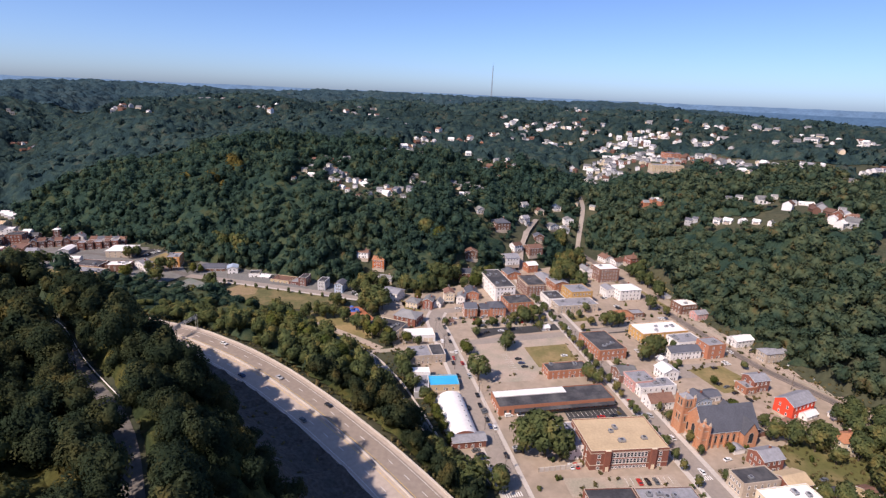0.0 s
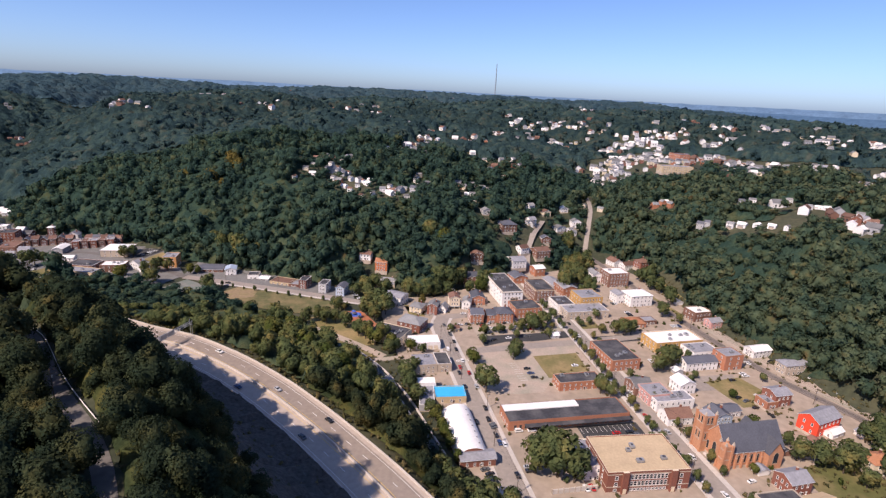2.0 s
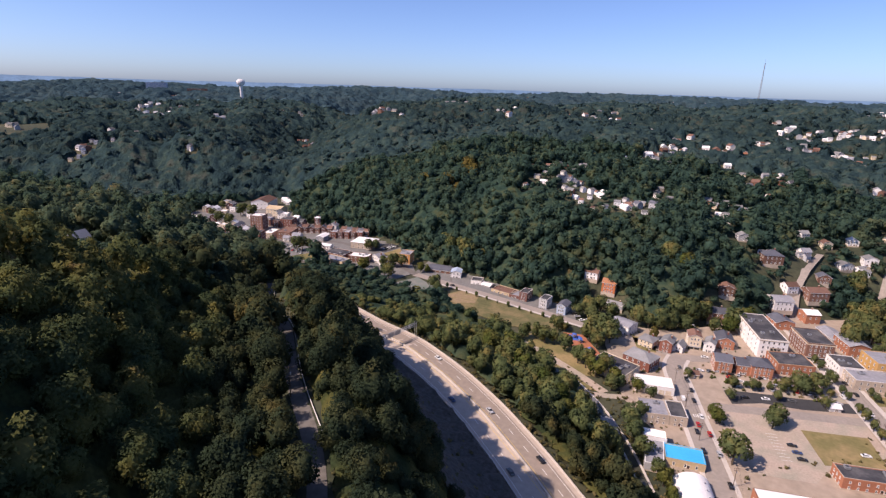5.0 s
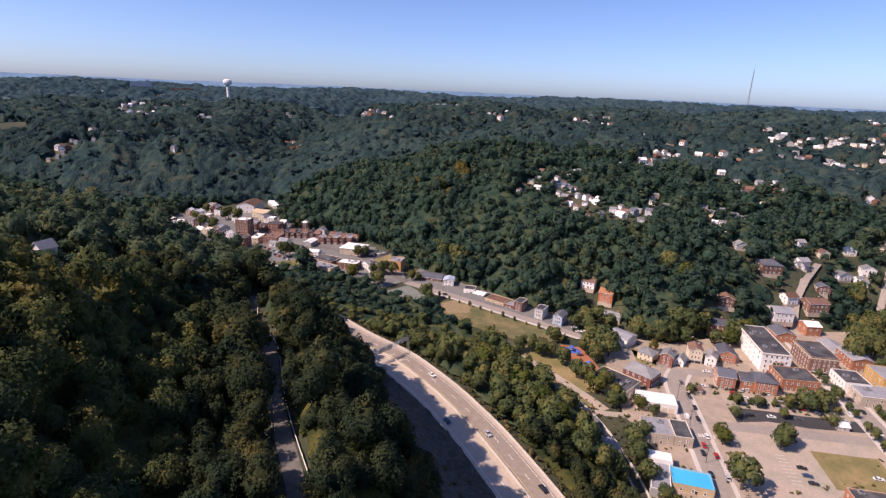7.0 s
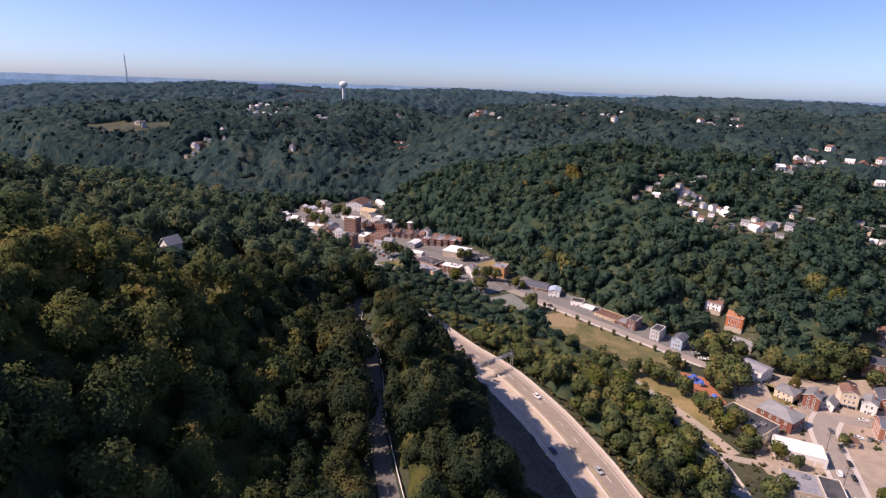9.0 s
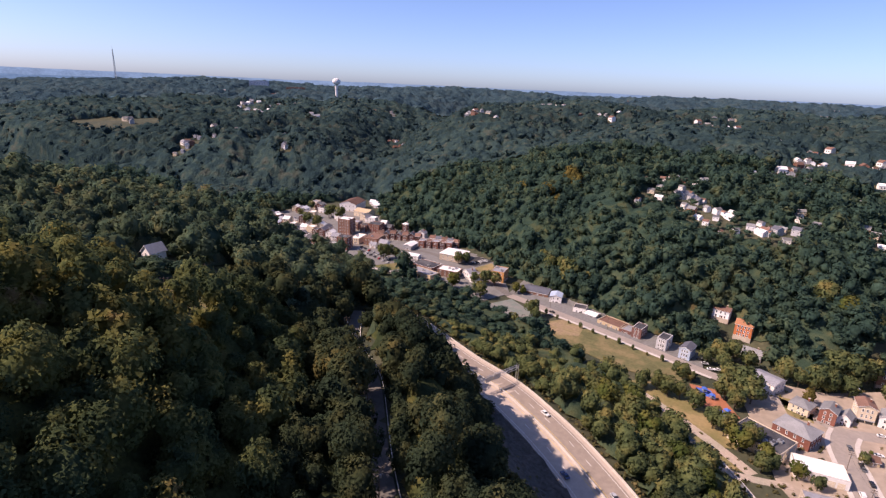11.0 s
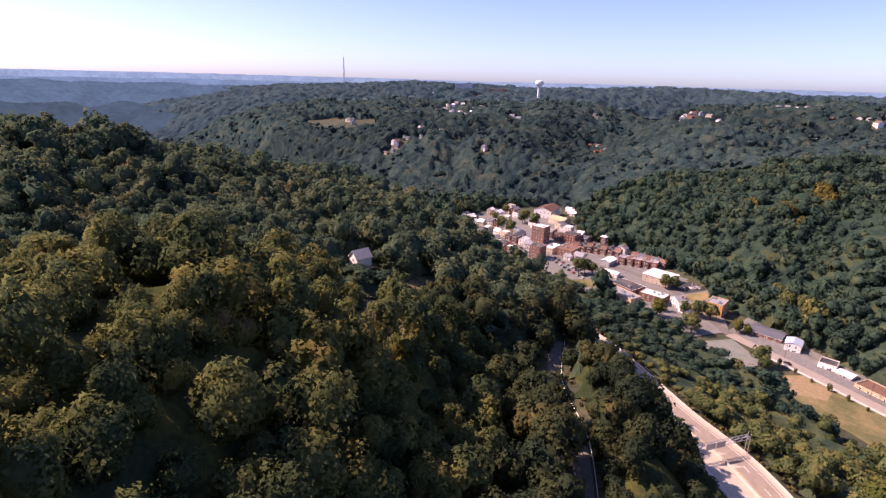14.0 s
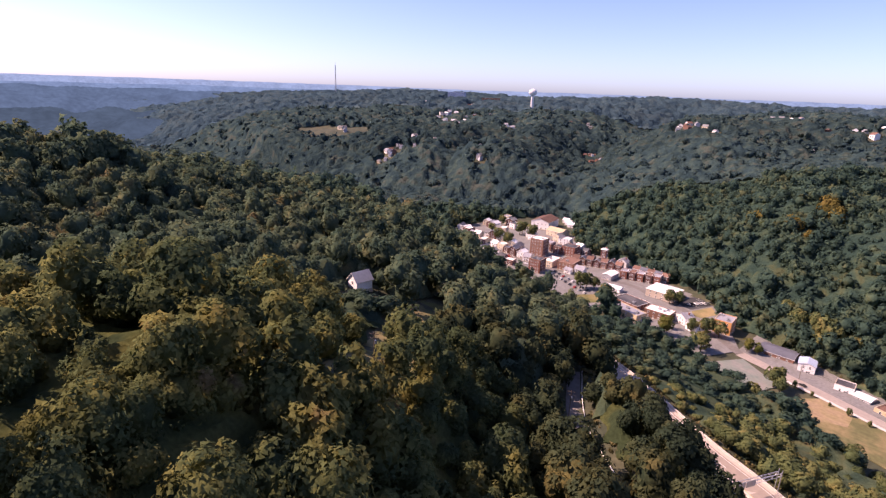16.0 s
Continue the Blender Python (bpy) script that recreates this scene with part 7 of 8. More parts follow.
    woodland("hill_woods", "taller trees standing out of the hill woods", stand(x, y, 5.6, 8, 0.95, 1.0), far_shapes, "leaf_hill_haze", 9)
    canopy("far_woods", "distant woods", [(1500, 1850, 6.0), (1850, 2700, 9.0)], 17.0, 3.0, 13.0, "leaf_far_haze")


woods()


# ---------------------------------------------------------------- single trees in the town and on the near slope
def tree_template(seed, mat, word):
    t = thing("tree", word, "tree", pose(0, 0, -60), "trees")
    rng = random.Random(seed)
    s = Solid()
    s.tube((0, 0, -0.1), (0.02, 0.01, 0.55), 0.075, 0.055, "bark", 8)
    s.tube((0.02, 0.01, 0.55), (0.0, 0.03, 1.25), 0.055, 0.03, "bark", 6)
    for i in range(5):
        a = 2 * math.pi * i / 5 + rng.uniform(-0.4, 0.4)
        z = rng.uniform(0.5, 0.9)
        s.tube((0.01, 0.01, z), (0.55 * math.cos(a), 0.55 * math.sin(a), z + rng.uniform(0.35, 0.6)), 0.032, 0.012, "bark", 5)
    part("trunk", s, t)
    v, f, nrm = crown(seed, 500, 0.115, 2, 0.6, 12)
    part("crown", quick_mesh("crown", v + [0, 0, 1.3], f, nrm, mat), t)
    return t


TREE_KINDS = {"dark": [tree_template(71, "leaf_town", "broad tree with green leaves"), tree_template(72, "leaf_town", "broad tree with green leaves")],
              "light": [tree_template(73, "leaf_light", "round tree with light green leaves"), tree_template(74, "leaf_light", "round tree with light green leaves")],
              "autumn": [tree_template(75, "leaf_autumn", "tree with yellowing leaves")]}
tree_rng = random.Random(3)


def shrub_template(seed, mat, word):
    v, f, nrm = crown(seed, 160, 0.2, 1, 0.7, 9)
    t = new("shrub", quick_mesh("shrub", v + [0, 0, 0.75], f, nrm, mat))
    t.matrix_basis = pose(0, 0, -60)
    return tagged(t, word, "shrub", "yard shrubs")


TREE_KINDS["shrub"] = [shrub_template(76, "leaf_town", "rounded green shrub in a town yard"), shrub_template(77, "leaf_light", "rounded light green shrub in a town yard")]


def tree_at(x, y, r, kind="dark", tall=1.0, z=None):
    """One tree with a crown of radius r at x, y."""
    t = tree_rng.choice(TREE_KINDS[kind])
    r *= 1.22
    k = tree_rng.uniform(0.92, 1.1)
    m = pose(x, y, gz(x, y) if z is None else z, 0, 0, tree_rng.uniform(0, 360)) @ Matrix.Diagonal((r, r * k, r * tall, 1))
    copy_thing(t, m)


# big trees and clumps of the town
tree_at(25, 293, 6.5), tree_at(54, 223, 9.0), tree_at(44, 225, 7.5), tree_at(61, 220, 6.5), tree_at(50, 232, 7.0), tree_at(46, 335, 4.6), tree_at(19, 326, 3.6, "light"), tree_at(94, 298, 4.5), tree_at(99, 294, 3.6)
tree_at(145, 332, 6.5), tree_at(153, 337, 5.5), tree_at(139, 328, 4.5), tree_at(65, 385, 5.0), tree_at(74, 389, 5.0), tree_at(57, 382, 3.5), tree_at(40, 374, 3.0), tree_at(29, 372, 3.0)
tree_at(-48, 346, 5.5, "light"), tree_at(-36, 343, 4.5, "light"), tree_at(-60, 393, 6.5), tree_at(-50, 396, 6.0), tree_at(-54, 386, 5.0), tree_at(-20, 418, 3.6, "autumn", 1.2)
tree_at(134, 382, 5.0), tree_at(128, 384, 4.0), tree_at(140, 384, 4.5), tree_at(118, 383, 3.0), tree_at(178, 421, 5.0), tree_at(187, 409, 3.2)
tree_at(182, 246, 4.2), tree_at(190, 243, 5.0), tree_at(204, 245, 4.8), tree_at(196, 236, 5.5), tree_at(226, 262, 4.5), tree_at(224, 249, 5.5), tree_at(214, 230, 5.5), tree_at(180, 256, 3.0), tree_at(186, 240, 5.0)
tree_at(178, 244, 4.0), tree_at(206, 241, 4.5), tree_at(228, 238, 6.0), tree_at(232, 262, 5.0), tree_at(226, 222, 6.0), tree_at(236, 212, 6.5), tree_at(212, 214, 5.0), tree_at(200, 226, 4)
tree_at(12, 199, 6.0), tree_at(21, 203, 5.0), tree_at(29, 197, 5.0), tree_at(6, 206, 5.5), tree_at(17, 192, 6), tree_at(0, 212, 5.0)
tree_at(-23, 340, 3.5, "light"), tree_at(-33, 338, 3.5), tree_at(-15, 336, 3.0), tree_at(-19, 312, 4), tree_at(-23, 300, 5.0), tree_at(-20, 290, 4.5), tree_at(-15, 278, 4.5)
tree_at(-4, 262, 3.2, "light", 1.2), tree_at(-1, 254, 3.0, "light", 1.2), tree_at(1, 246, 3.0, "light", 1.2), tree_at(4, 238, 2.8, "light", 1.2), tree_at(-7, 268, 3.4), tree_at(7, 229, 2.8, "light")
tree_at(161, 322, 2.2), tree_at(156, 316, 2.0), tree_at(150, 232, 2.4, "light"), tree_at(120, 410, 3.2), tree_at(112, 398, 2.6)
tree_at(-262, 466, 5.5), tree_at(-254, 470, 5.0), tree_at(-270, 462, 4.5), tree_at(-286, 452, 4.5, "light"), tree_at(-232, 466, 4.0, "light"), tree_at(-226, 468, 3.5, "light"), tree_at(-200, 430, 5.5), tree_at(-195, 426, 4.0)
tree_at(-374, 468, 5.5), tree_at(-368, 472, 4.5), tree_at(-345, 452, 4.5), tree_at(-76, 436, 4.5), tree_at(-66, 432, 5.0), tree_at(-70, 446, 5.5), tree_at(-62, 452, 6.0), tree_at(-52, 446, 5.0)
tree_at(-376, 462, 6.0), tree_at(-349, 462, 5.0), tree_at(-311, 500, 5.0), tree_at(-306, 505, 4.5), tree_at(-280, 441, 5.0, "light"), tree_at(-250, 437, 5.5), tree_at(-256, 440, 4.5), tree_at(-538, 546, 6.0), tree_at(-560, 520, 5.0), tree_at(-585, 560, 5.0)
tree_at(-510, 500, 6.0), tree_at(-530, 504, 6.0), tree_at(-520, 548, 6.5), tree_at(-540, 552, 6.0), tree_at(-480, 585, 6.0)
for i in range(12):                       # saplings along the ball field road
    tree_at(-80 - 10.2 * i, 413.5 + 2.45 * i, 0.8 + 0.25 * (i * 7 % 3), "dark", 1.7)
for i in range(26):                       # street trees on the main street
    y = 206 + 9 * i + tree_rng.uniform(-2.5, 2.5)
    x = np.interp(y, [203, 305, 385, 440], [130, 112, 98, 86])
    tree_at(x - 7.6, y, tree_rng.uniform(1.7, 2.6), "dark", 1.3)
    if i % 3 != 1:
        tree_at(x + 7.4, y + 5, tree_rng.uniform(1.6, 2.4), "dark", 1.3)
for i in range(9):                        # by the school and the upper parking lot
    tree_at(30 + 6.4 * i, 374 + 1.7 * i, tree_rng.uniform(1.2, 2.4), tree_rng.choice(("dark", "dark", "light")))


def belt(x0, y0, x1, y1, n, wide, r, kinds=("dark",)):
    for i in range(n):
        k = (i + tree_rng.random()) / n
        tree_at(x0 + (x1 - x0) * k + tree_rng.uniform(-wide, wide), y0 + (y1 - y0) * k + tree_rng.uniform(-wide, wide), r * tree_rng.uniform(0.7, 1.3), tree_rng.choice(kinds), tree_rng.uniform(0.95, 1.25))


belt(-200, 394, -120, 370, 14, 4, 3.6), belt(-128, 346, -74, 293, 15, 5, 4.8, ("dark", "light", "light")), belt(-70, 292, -44, 268, 9, 4, 4.8, ("dark", "light")), belt(-108, 348, -92, 346, 4, 3, 3.2, ("light",))
belt(112, 470, 146, 560, 14, 8, 5.5), belt(120, 470, 140, 480, 5, 5, 4.0), belt(122, 500, 136, 590, 11, 8, 5.5), belt(20, 450, 50, 490, 9, 8, 5.5, ("dark", "light")), belt(-30, 440, 10, 450, 7, 5, 5.5)
belt(232, 232, 262, 250, 7, 6, 5.5), belt(205, 205, 250, 215, 8, 6, 5.5), belt(236, 275, 246, 240, 5, 4, 4.5), belt(176, 196, 200, 190, 5, 4, 4)
belt(-90, 408, -82, 400, 3, 3, 3.4), belt(-62, 362, -54, 354, 3, 3, 3.6), belt(200, 440, 190, 520, 8, 4, 5.0), belt(-230, 520, -180, 490, 7, 5, 5.5), belt(-110, 372, -80, 380, 5, 4, 3.4)
belt(-262, 640, -240, 628, 6, 7, 6.5, ("autumn",)), belt(-318, 624, -255, 602, 9, 4, 4.5, ("autumn", "light")), belt(-26, 506, 23, 501, 7, 8, 6.0, ("dark", "light")), belt(-16, 454, 12, 470, 5, 5, 6.0)
tree_at(-51, 408, 7.0), tree_at(-60, 412, 6.0), tree_at(-47, 398, 6.0), tree_at(-44, 352, 5.5), tree_at(-88, 376, 5.0), tree_at(27, 356, 2.8), tree_at(52, 368, 2.6), tree_at(76, 371, 3.0)
tree_at(66, 382, 4.5), tree_at(48, 339, 4.8), tree_at(18, 331, 3.4, "light"), tree_at(-73, 371, 5.0), tree_at(-37, 334, 4.0), tree_at(4, 372, 2.6), tree_at(80, 398, 3.0), tree_at(146, 307, 3.0)
tree_at(174, 300, 2.4, "light"), tree_at(205, 322, 2.2), tree_at(168, 348, 2.6), tree_at(160, 362, 2.8), tree_at(128, 346, 2.4), tree_at(150, 276, 3.2), tree_at(158, 262, 2.6), tree_at(170, 270, 3.0, "light"), tree_at(142, 262, 2.2)


def scrub():
    """Low shrubs and weeds: the bank below the highway, the creek's sides, the edges of lots and yards."""
    rng = np.random.default_rng(77)
    n = 34000
    x, y = rng.uniform(-330, 280, n), rng.uniform(90, 520, n)
    gap, _, side = along(x, y, HIGHWAY)
    bank = (side > 0) & (gap > 14.2) & (gap < 34) & (x < 40)
    bank |= (side < 0) & (gap > 15) & (gap < 40) & (x > -150) & (rng.random(n) < 0.25)
    creek = along(x, y, np.array([(-120, 370), (-104, 362), (-82, 349), (-60, 334), (-40, 312), (-22, 282), (-8, 250), (10, 208), (30, 165)], float))[0]
    bank |= (creek > 3.4) & (creek < 8) & (rng.random(n) < 0.6) & (y < 340)
    edge = np.abs(along(x, y, np.vstack([FLOOR, FLOOR[:1]]))[0])
    bank |= (edge < 7) & (rng.random(n) < 0.7) & (x > -240)
    rail = along(x, y, np.array([(262, 220), (240, 286), (218, 323), (204, 365), (190, 420), (180, 470)], float))[0]
    bank |= (rail > 3.8) & (rail < 5.4) & (rng.random(n) < 0.4)
    bank |= inside(x, y, np.array([(172, 236), (240, 262), (248, 236), (200, 200), (178, 204)], float)) & (rng.random(n) < 0.55)
    town = inside(x, y, np.array([(232, 335), (208, 420), (190, 500), (60, 500), (-10, 440), (-60, 430), (-30, 330), (2, 245), (36, 195), (230, 195)], float))
    lanes = np.minimum(np.minimum(along(x, y, np.array(STREET_A, float))[0], along(x, y, np.array(MAIN, float))[0]), rail)
    beside = np.zeros(n, bool)
    for bx, by, br in FOOT:
        d = np.hypot(x - bx, y - by)
        beside |= (d > br + 0.5) & (d < br + 4.5)
    for bx, by, br in FOOT:
        beside &= np.hypot(x - bx, y - by) > br * 0.85
    bank |= town & beside & (lanes > 8.5) & (rng.random(n) < 0.5)
    for edge_line in ([(24, 369), (88, 387)], [(62, 312), (94, 320), (90, 350)], [(22, 290), (20, 340)], [(164, 316), (192, 326)], [(116, 246), (128, 262)]):
        bank |= (along(x, y, np.array(edge_line, float))[0] < 2.2) & (rng.random(n) < 0.7)
    lane = along(x, y, HILL_ROAD)[0]
    bank |= (lane > 3.6) & (lane < 9) & (rng.random(n) < 0.8)
    bank |= (creek > 8) & (creek < 22) & (rng.random(n) < 0.25) & (y < 350) & (x < 0)
    x, y = x[bank], y[bank]
    r = rng.uniform(0.5, 1.7, x.size)
    woodland("scrub", "low brown and green scrub on banks and verges", np.stack([x, y, ground_z(x, y), r, r * 0.4, r * rng.uniform(0.6, 1.0, x.size)], 1), [crown(90 + s, 18, 0.34, 1, 0.78, 6) for s in range(5)], "scrub", 78)


scrub()
# ---------------------------------------------------------------- far ridges and landmarks
def far_ridge(name, label, radius, top, a0, a1, mat, seed, sway=8.0):
    """A long wooded ridge far off, as an arc round the flight: angles in degrees to the left of +y."""
    v, f = [], []
    n = 220
    for i in range(n + 1):
        a = radians(a0 + (a1 - a0) * i / n)
        h = top + sway * (noise.noise((i * 0.028, seed, 0)) + 0.4 * noise.noise((i * 0.09, seed, 3))) + 4.5 * noise.noise((i * 1.3, seed, 7))
        for dr, k in ((-170, 0.0), (-105, 0.5), (-45, 0.86), (0, 1.0), (120, 0.7)):
            r = radius + dr + 60 * noise.noise((i * 0.08, k * 2, seed))
            v.append((-math.sin(a) * r, math.cos(a) * r, h * k))
    for i in range(n):
        for k in range(4):
            p = i * 5 + k
            f.append((p, p + 5, p + 6, p + 1))
    d = bpy.data.meshes.new(name)
    d.from_pydata(v, [], f)
    d.materials.append(M[mat])
    tagged(new(name, d), label, "backdrop", kind="structure")


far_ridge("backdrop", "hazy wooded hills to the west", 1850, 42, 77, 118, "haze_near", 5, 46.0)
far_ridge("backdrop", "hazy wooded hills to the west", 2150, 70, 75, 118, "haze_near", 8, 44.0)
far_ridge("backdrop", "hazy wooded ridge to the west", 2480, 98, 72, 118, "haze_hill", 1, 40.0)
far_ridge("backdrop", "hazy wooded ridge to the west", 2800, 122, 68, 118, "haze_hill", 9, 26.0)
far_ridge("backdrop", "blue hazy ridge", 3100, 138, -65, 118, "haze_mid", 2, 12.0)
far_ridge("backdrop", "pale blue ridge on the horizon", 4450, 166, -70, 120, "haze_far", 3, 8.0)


def lattice_mast(x, y, tall, wide, label):
    z = gz(x, y)
    t = thing("radio_mast", label, "mast", pose(x, y, z))
    s = Solid()
    legs = [(wide * math.cos(a), wide * math.sin(a)) for a in (0.5, 0.5 + 2.094, 0.5 + 4.189)]
    for lx, ly in legs:
        s.tube((lx, ly, -2), (lx * 0.25, ly * 0.25, tall), wide * 0.16, wide * 0.12, "steel", 5)
    part("leg", s, t)
    s = Solid()
    for k in range(14):
        z0, z1 = tall * k / 14, tall * (k + 1) / 14
        q0, q1 = 1 - 0.75 * k / 14, 1 - 0.75 * (k + 1) / 14
        for i in range(3):
            a, b = legs[i], legs[(i + 1) % 3]
            s.tube((a[0] * q0, a[1] * q0, z0), (b[0] * q1, b[1] * q1, z1), wide * 0.07, wide * 0.07, "steel", 4)
    part("bracing", s, t)
    s = Solid()
    s.tube((0, 0, tall), (0, 0, tall * 1.08), wide * 0.1, wide * 0.05, "steel", 5)
    part("antenna", s, t)


lattice_mast(143, 1894, 125, 3.0, "tall grey lattice radio mast on the ridge")
lattice_mast(-2137, 1073, 120, 4.0, "tall grey lattice radio mast on the far ridge")


def water_tower(x, y, r, middle):
    z = gz(x, y)
    t = thing("water_tower", "white water tower with a rounded tank", "water tower", pose(x, y, z))
    s = Solid()
    prof = [(0.34, -0.75), (0.7, -0.6), (0.97, -0.2), (1.0, 0.15), (0.85, 0.5), (0.5, 0.72), (0.02, 0.8)]
    n = 20
    for (r0, h0), (r1, h1) in zip(prof[:-1], prof[1:]):
        for i in range(n):
            a, b = 2 * math.pi * i / n, 2 * math.pi * (i + 1) / n
            s.face([(r * r0 * math.cos(a), r * r0 * math.sin(a), middle - z + r * h0), (r * r0 * math.cos(b), r * r0 * math.sin(b), middle - z + r * h0),
                    (r * r1 * math.cos(b), r * r1 * math.sin(b), middle - z + r * h1), (r * r1 * math.cos(a), r * r1 * math.sin(a), middle - z + r * h1)], "paint_white")
    part("tank", s, t)
    s = Solid()
    s.tube((0, 0, -2), (0, 0, middle - z - r * 0.7), r * 0.3, r * 0.34, "paint_white", 14)
    part("stem", s, t)


water_tower(-1118, 1146, 11.0, 167)


# ---------------------------------------------------------------- sign gantry over the highway
def gantry():
    g = thing("sign_gantry", "grey steel sign gantry across the highway", "sign gantry", pose(-149.5, 298.5, 25.3, 0, 0, 72))
    # the beam runs along -x, from the outer post over both carriageways
    for e in (-0.7, 0.7):
        s = Solid()
        s.tube((0, e, -2), (0, e, 9.2), 0.22, 0.16, "steel", 8)
        part("post", s, g, m=pose(0, 0, 0))
        s = Solid()
        s.tube((-27, e, -2), (-27, e, 9.2), 0.22, 0.16, "steel", 8)
        part("post", s, g)
    for e in (-0.7, 0.7):
        for zz in (6.6, 8.0):
            s = Solid()
            s.tube((0, e, zz), (-27, e, zz), 0.13, 0.13, "steel", 6)
            part("chord", s, g)
    s = Solid()
    for i in range(14):
        x0, x1 = -27 * i / 14, -27 * (i + 1) / 14
        for e in (-0.7, 0.7):
            s.tube((x0, e, 6.6 if i % 2 else 8.0), (x1, e, 8.0 if i % 2 else 6.6), 0.06, 0.06, "steel", 4)
        s.tube((x0, -0.7, 8.0), (x1, 0.7, 8.0), 0.05, 0.05, "steel", 4)
    part("bracing", s, g)
    for x in (-15.5, -20.5):
        s = Solid()
        s.box(x - 2.2, -1.0, 5.9, x + 2.2, -0.88, 8.7, "steel")
        for k in range(4):
            s.box(x - 2.0 + 1.3 * k, -0.88, 5.9, x - 1.9 + 1.3 * k, -0.76, 8.7, "dark_steel")
        part("sign_panel", s, g, "plain grey back of a road sign")


gantry()


# ---------------------------------------------------------------- vehicles
CAR_PAINT = {"white": (0.75, 0.75, 0.74), "silver": (0.42, 0.43, 0.45), "black": (0.02, 0.02, 0.022), "grey": (0.12, 0.125, 0.13), "red": (0.45, 0.03, 0.025), "blue": (0.04, 0.07, 0.16)}
for word, rgb in CAR_PAINT.items():
    M["car_" + word] = surface("car_" + word, rgb, rough=0.25, vary=0.05, spec=0.6)


def ring(s, outline, y0, y1, mat):
    """A body side profile (x, z) drawn across the car's width, with closed sides."""
    n = len(outline)
    for i in range(n):
        (a, b), (c, d) = outline[i], outline[(i + 1) % n]
        s.face([(a, y0, b), (a, y1, b), (c, y1, d), (c, y0, d)], mat)
    s.face([(a, y0, b) for a, b in outline], mat)
    s.face([(a, y1, b) for a, b in reversed(outline)], mat)


def car_template(word, van=False, plain=False):
    c = thing("van" if van else "car", word + (" van with dark windows" if van else " car with dark windows"), "van" if van else "car", pose(0, 0, -70), "parked cars")
    s = Solid()
    paint = "car_" + word
    low = [(-2.25, 0.35), (2.2, 0.35), (2.3, 0.6), (2.2, 0.85), (1.1, 0.98), (-2.1, 1.0), (-2.3, 0.8)]
    ring(s, low, -0.88, 0.88, paint)
    if van:
        ring(s, [(-2.2, 1.0), (1.3, 1.0), (0.9, 1.95), (-2.15, 2.0)], -0.85, 0.85, paint)
        s.box(-1.9, -0.87, 1.25, 0.9, -0.85, 1.75, "glass"), s.box(-1.9, 0.85, 1.25, 0.9, 0.87, 1.75, "glass")
    else:
        ring(s, [(-1.75, 1.0), (-1.2, 1.44), (0.2, 1.46), (0.95, 0.98)], -0.74, 0.74, "glass")
        s.box(-1.15, -0.72, 1.44, 0.2, 0.72, 1.49, paint)
    if plain:                            # far cars: wheels and body in one
        for x in (-1.4, 1.4):
            for y in (-0.8, 0.8):
                s.tube((x, y - 0.11, 0.33), (x, y + 0.11, 0.33), 0.33, 0.33, "rubber", 8)
    part("body", s, c)
    for x in () if plain else (-1.4, 1.4):
        for y in (-0.8, 0.8):
            w = Solid()
            w.tube((0, -0.11, 0), (0, 0.11, 0), 0.33, 0.33, "rubber", 12)
            w.tube((0, -0.125, 0), (0, 0.125, 0), 0.2, 0.2, "steel", 8)
            part("wheel", w, c, m=pose(x, y, 0.33))
    return c


CARS = {w: car_template(w) for w in CAR_PAINT}
CARS["van"] = car_template("white", True)
FAR_CARS = {w: car_template(w, plain=True) for w in CAR_PAINT}
FAR_CARS["van"] = car_template("white", True, True)


def car_at(x, y, rot, kind, z=0.12, far=False):
    copy_thing((FAR_CARS if far else CARS)[kind], pose(x, y, z, 0, 0, rot))


UP = 102.0        # heading of the long streets
car_at(12.6, 297, UP, "black"), car_at(9.6, 313, UP, "black"), car_at(10.2, 320, UP, "red"), car_at(18, 262, UP, "black"), car_at(24.5, 265, UP, "black"), car_at(26.0, 259, UP, "grey"), car_at(27.6, 251.5, UP, "black"), car_at(29.0, 245.5, UP, "blue")
car_at(34, 211, UP + 20, "black"), car_at(53.5, 322.5, 10, "black"), car_at(55, 317, 10, "blue"), car_at(56.5, 312, 10, "black"), car_at(92, 258.5, 14, "red"), car_at(92.5, 271, UP, "white"), car_at(97, 272, UP, "red"), car_at(99.5, 260, 20, "black"), car_at(102, 258, 20, "grey")
car_at(95.5, 207, 96, "red"), car_at(99.5, 207.5, 96, "black"), car_at(103.5, 208, 96, "grey"), car_at(124.8, 242, UP, "white"), car_at(128.5, 216, UP, "white"), car_at(146, 226, 20, "white"), car_at(120.3, 262, UP, "silver")
car_at(186, 214, 20, "grey"), car_at(180.5, 208, 25, "white"), car_at(186, 206.5, 25, "black"), car_at(183, 201, 30, "black"), car_at(1.0, 268, 20, "white"), car_at(2.5, 265, 20, "silver"), car_at(3.5, 262.5, 20, "black")
car_at(22.5, 222, 24, "black"), car_at(23.4, 219, 24, "blue"), car_at(24.3, 216, 24, "black"), car_at(20.5, 225, 24, "grey"), car_at(226, 350, 30, "black"), car_at(236, 346, 25, "black"), car_at(208, 346, UP + 15, "white"), car_at(185, 321, 14, "black"), car_at(191, 303, UP, "white"), car_at(183, 290, 20, "black")
car_at(105.5, 311, UP, "silver"), car_at(108, 300, UP, "white"), car_at(113, 300, UP, "white"), car_at(96, 397, UP, "black"), car_at(98.5, 376, UP, "white"), car_at(93, 410, UP, "black"), car_at(3.2, 369, UP, "black"), car_at(6.4, 356, UP, "black"), car_at(-1, 383, UP, "grey"), car_at(2.0, 344, UP, "van")
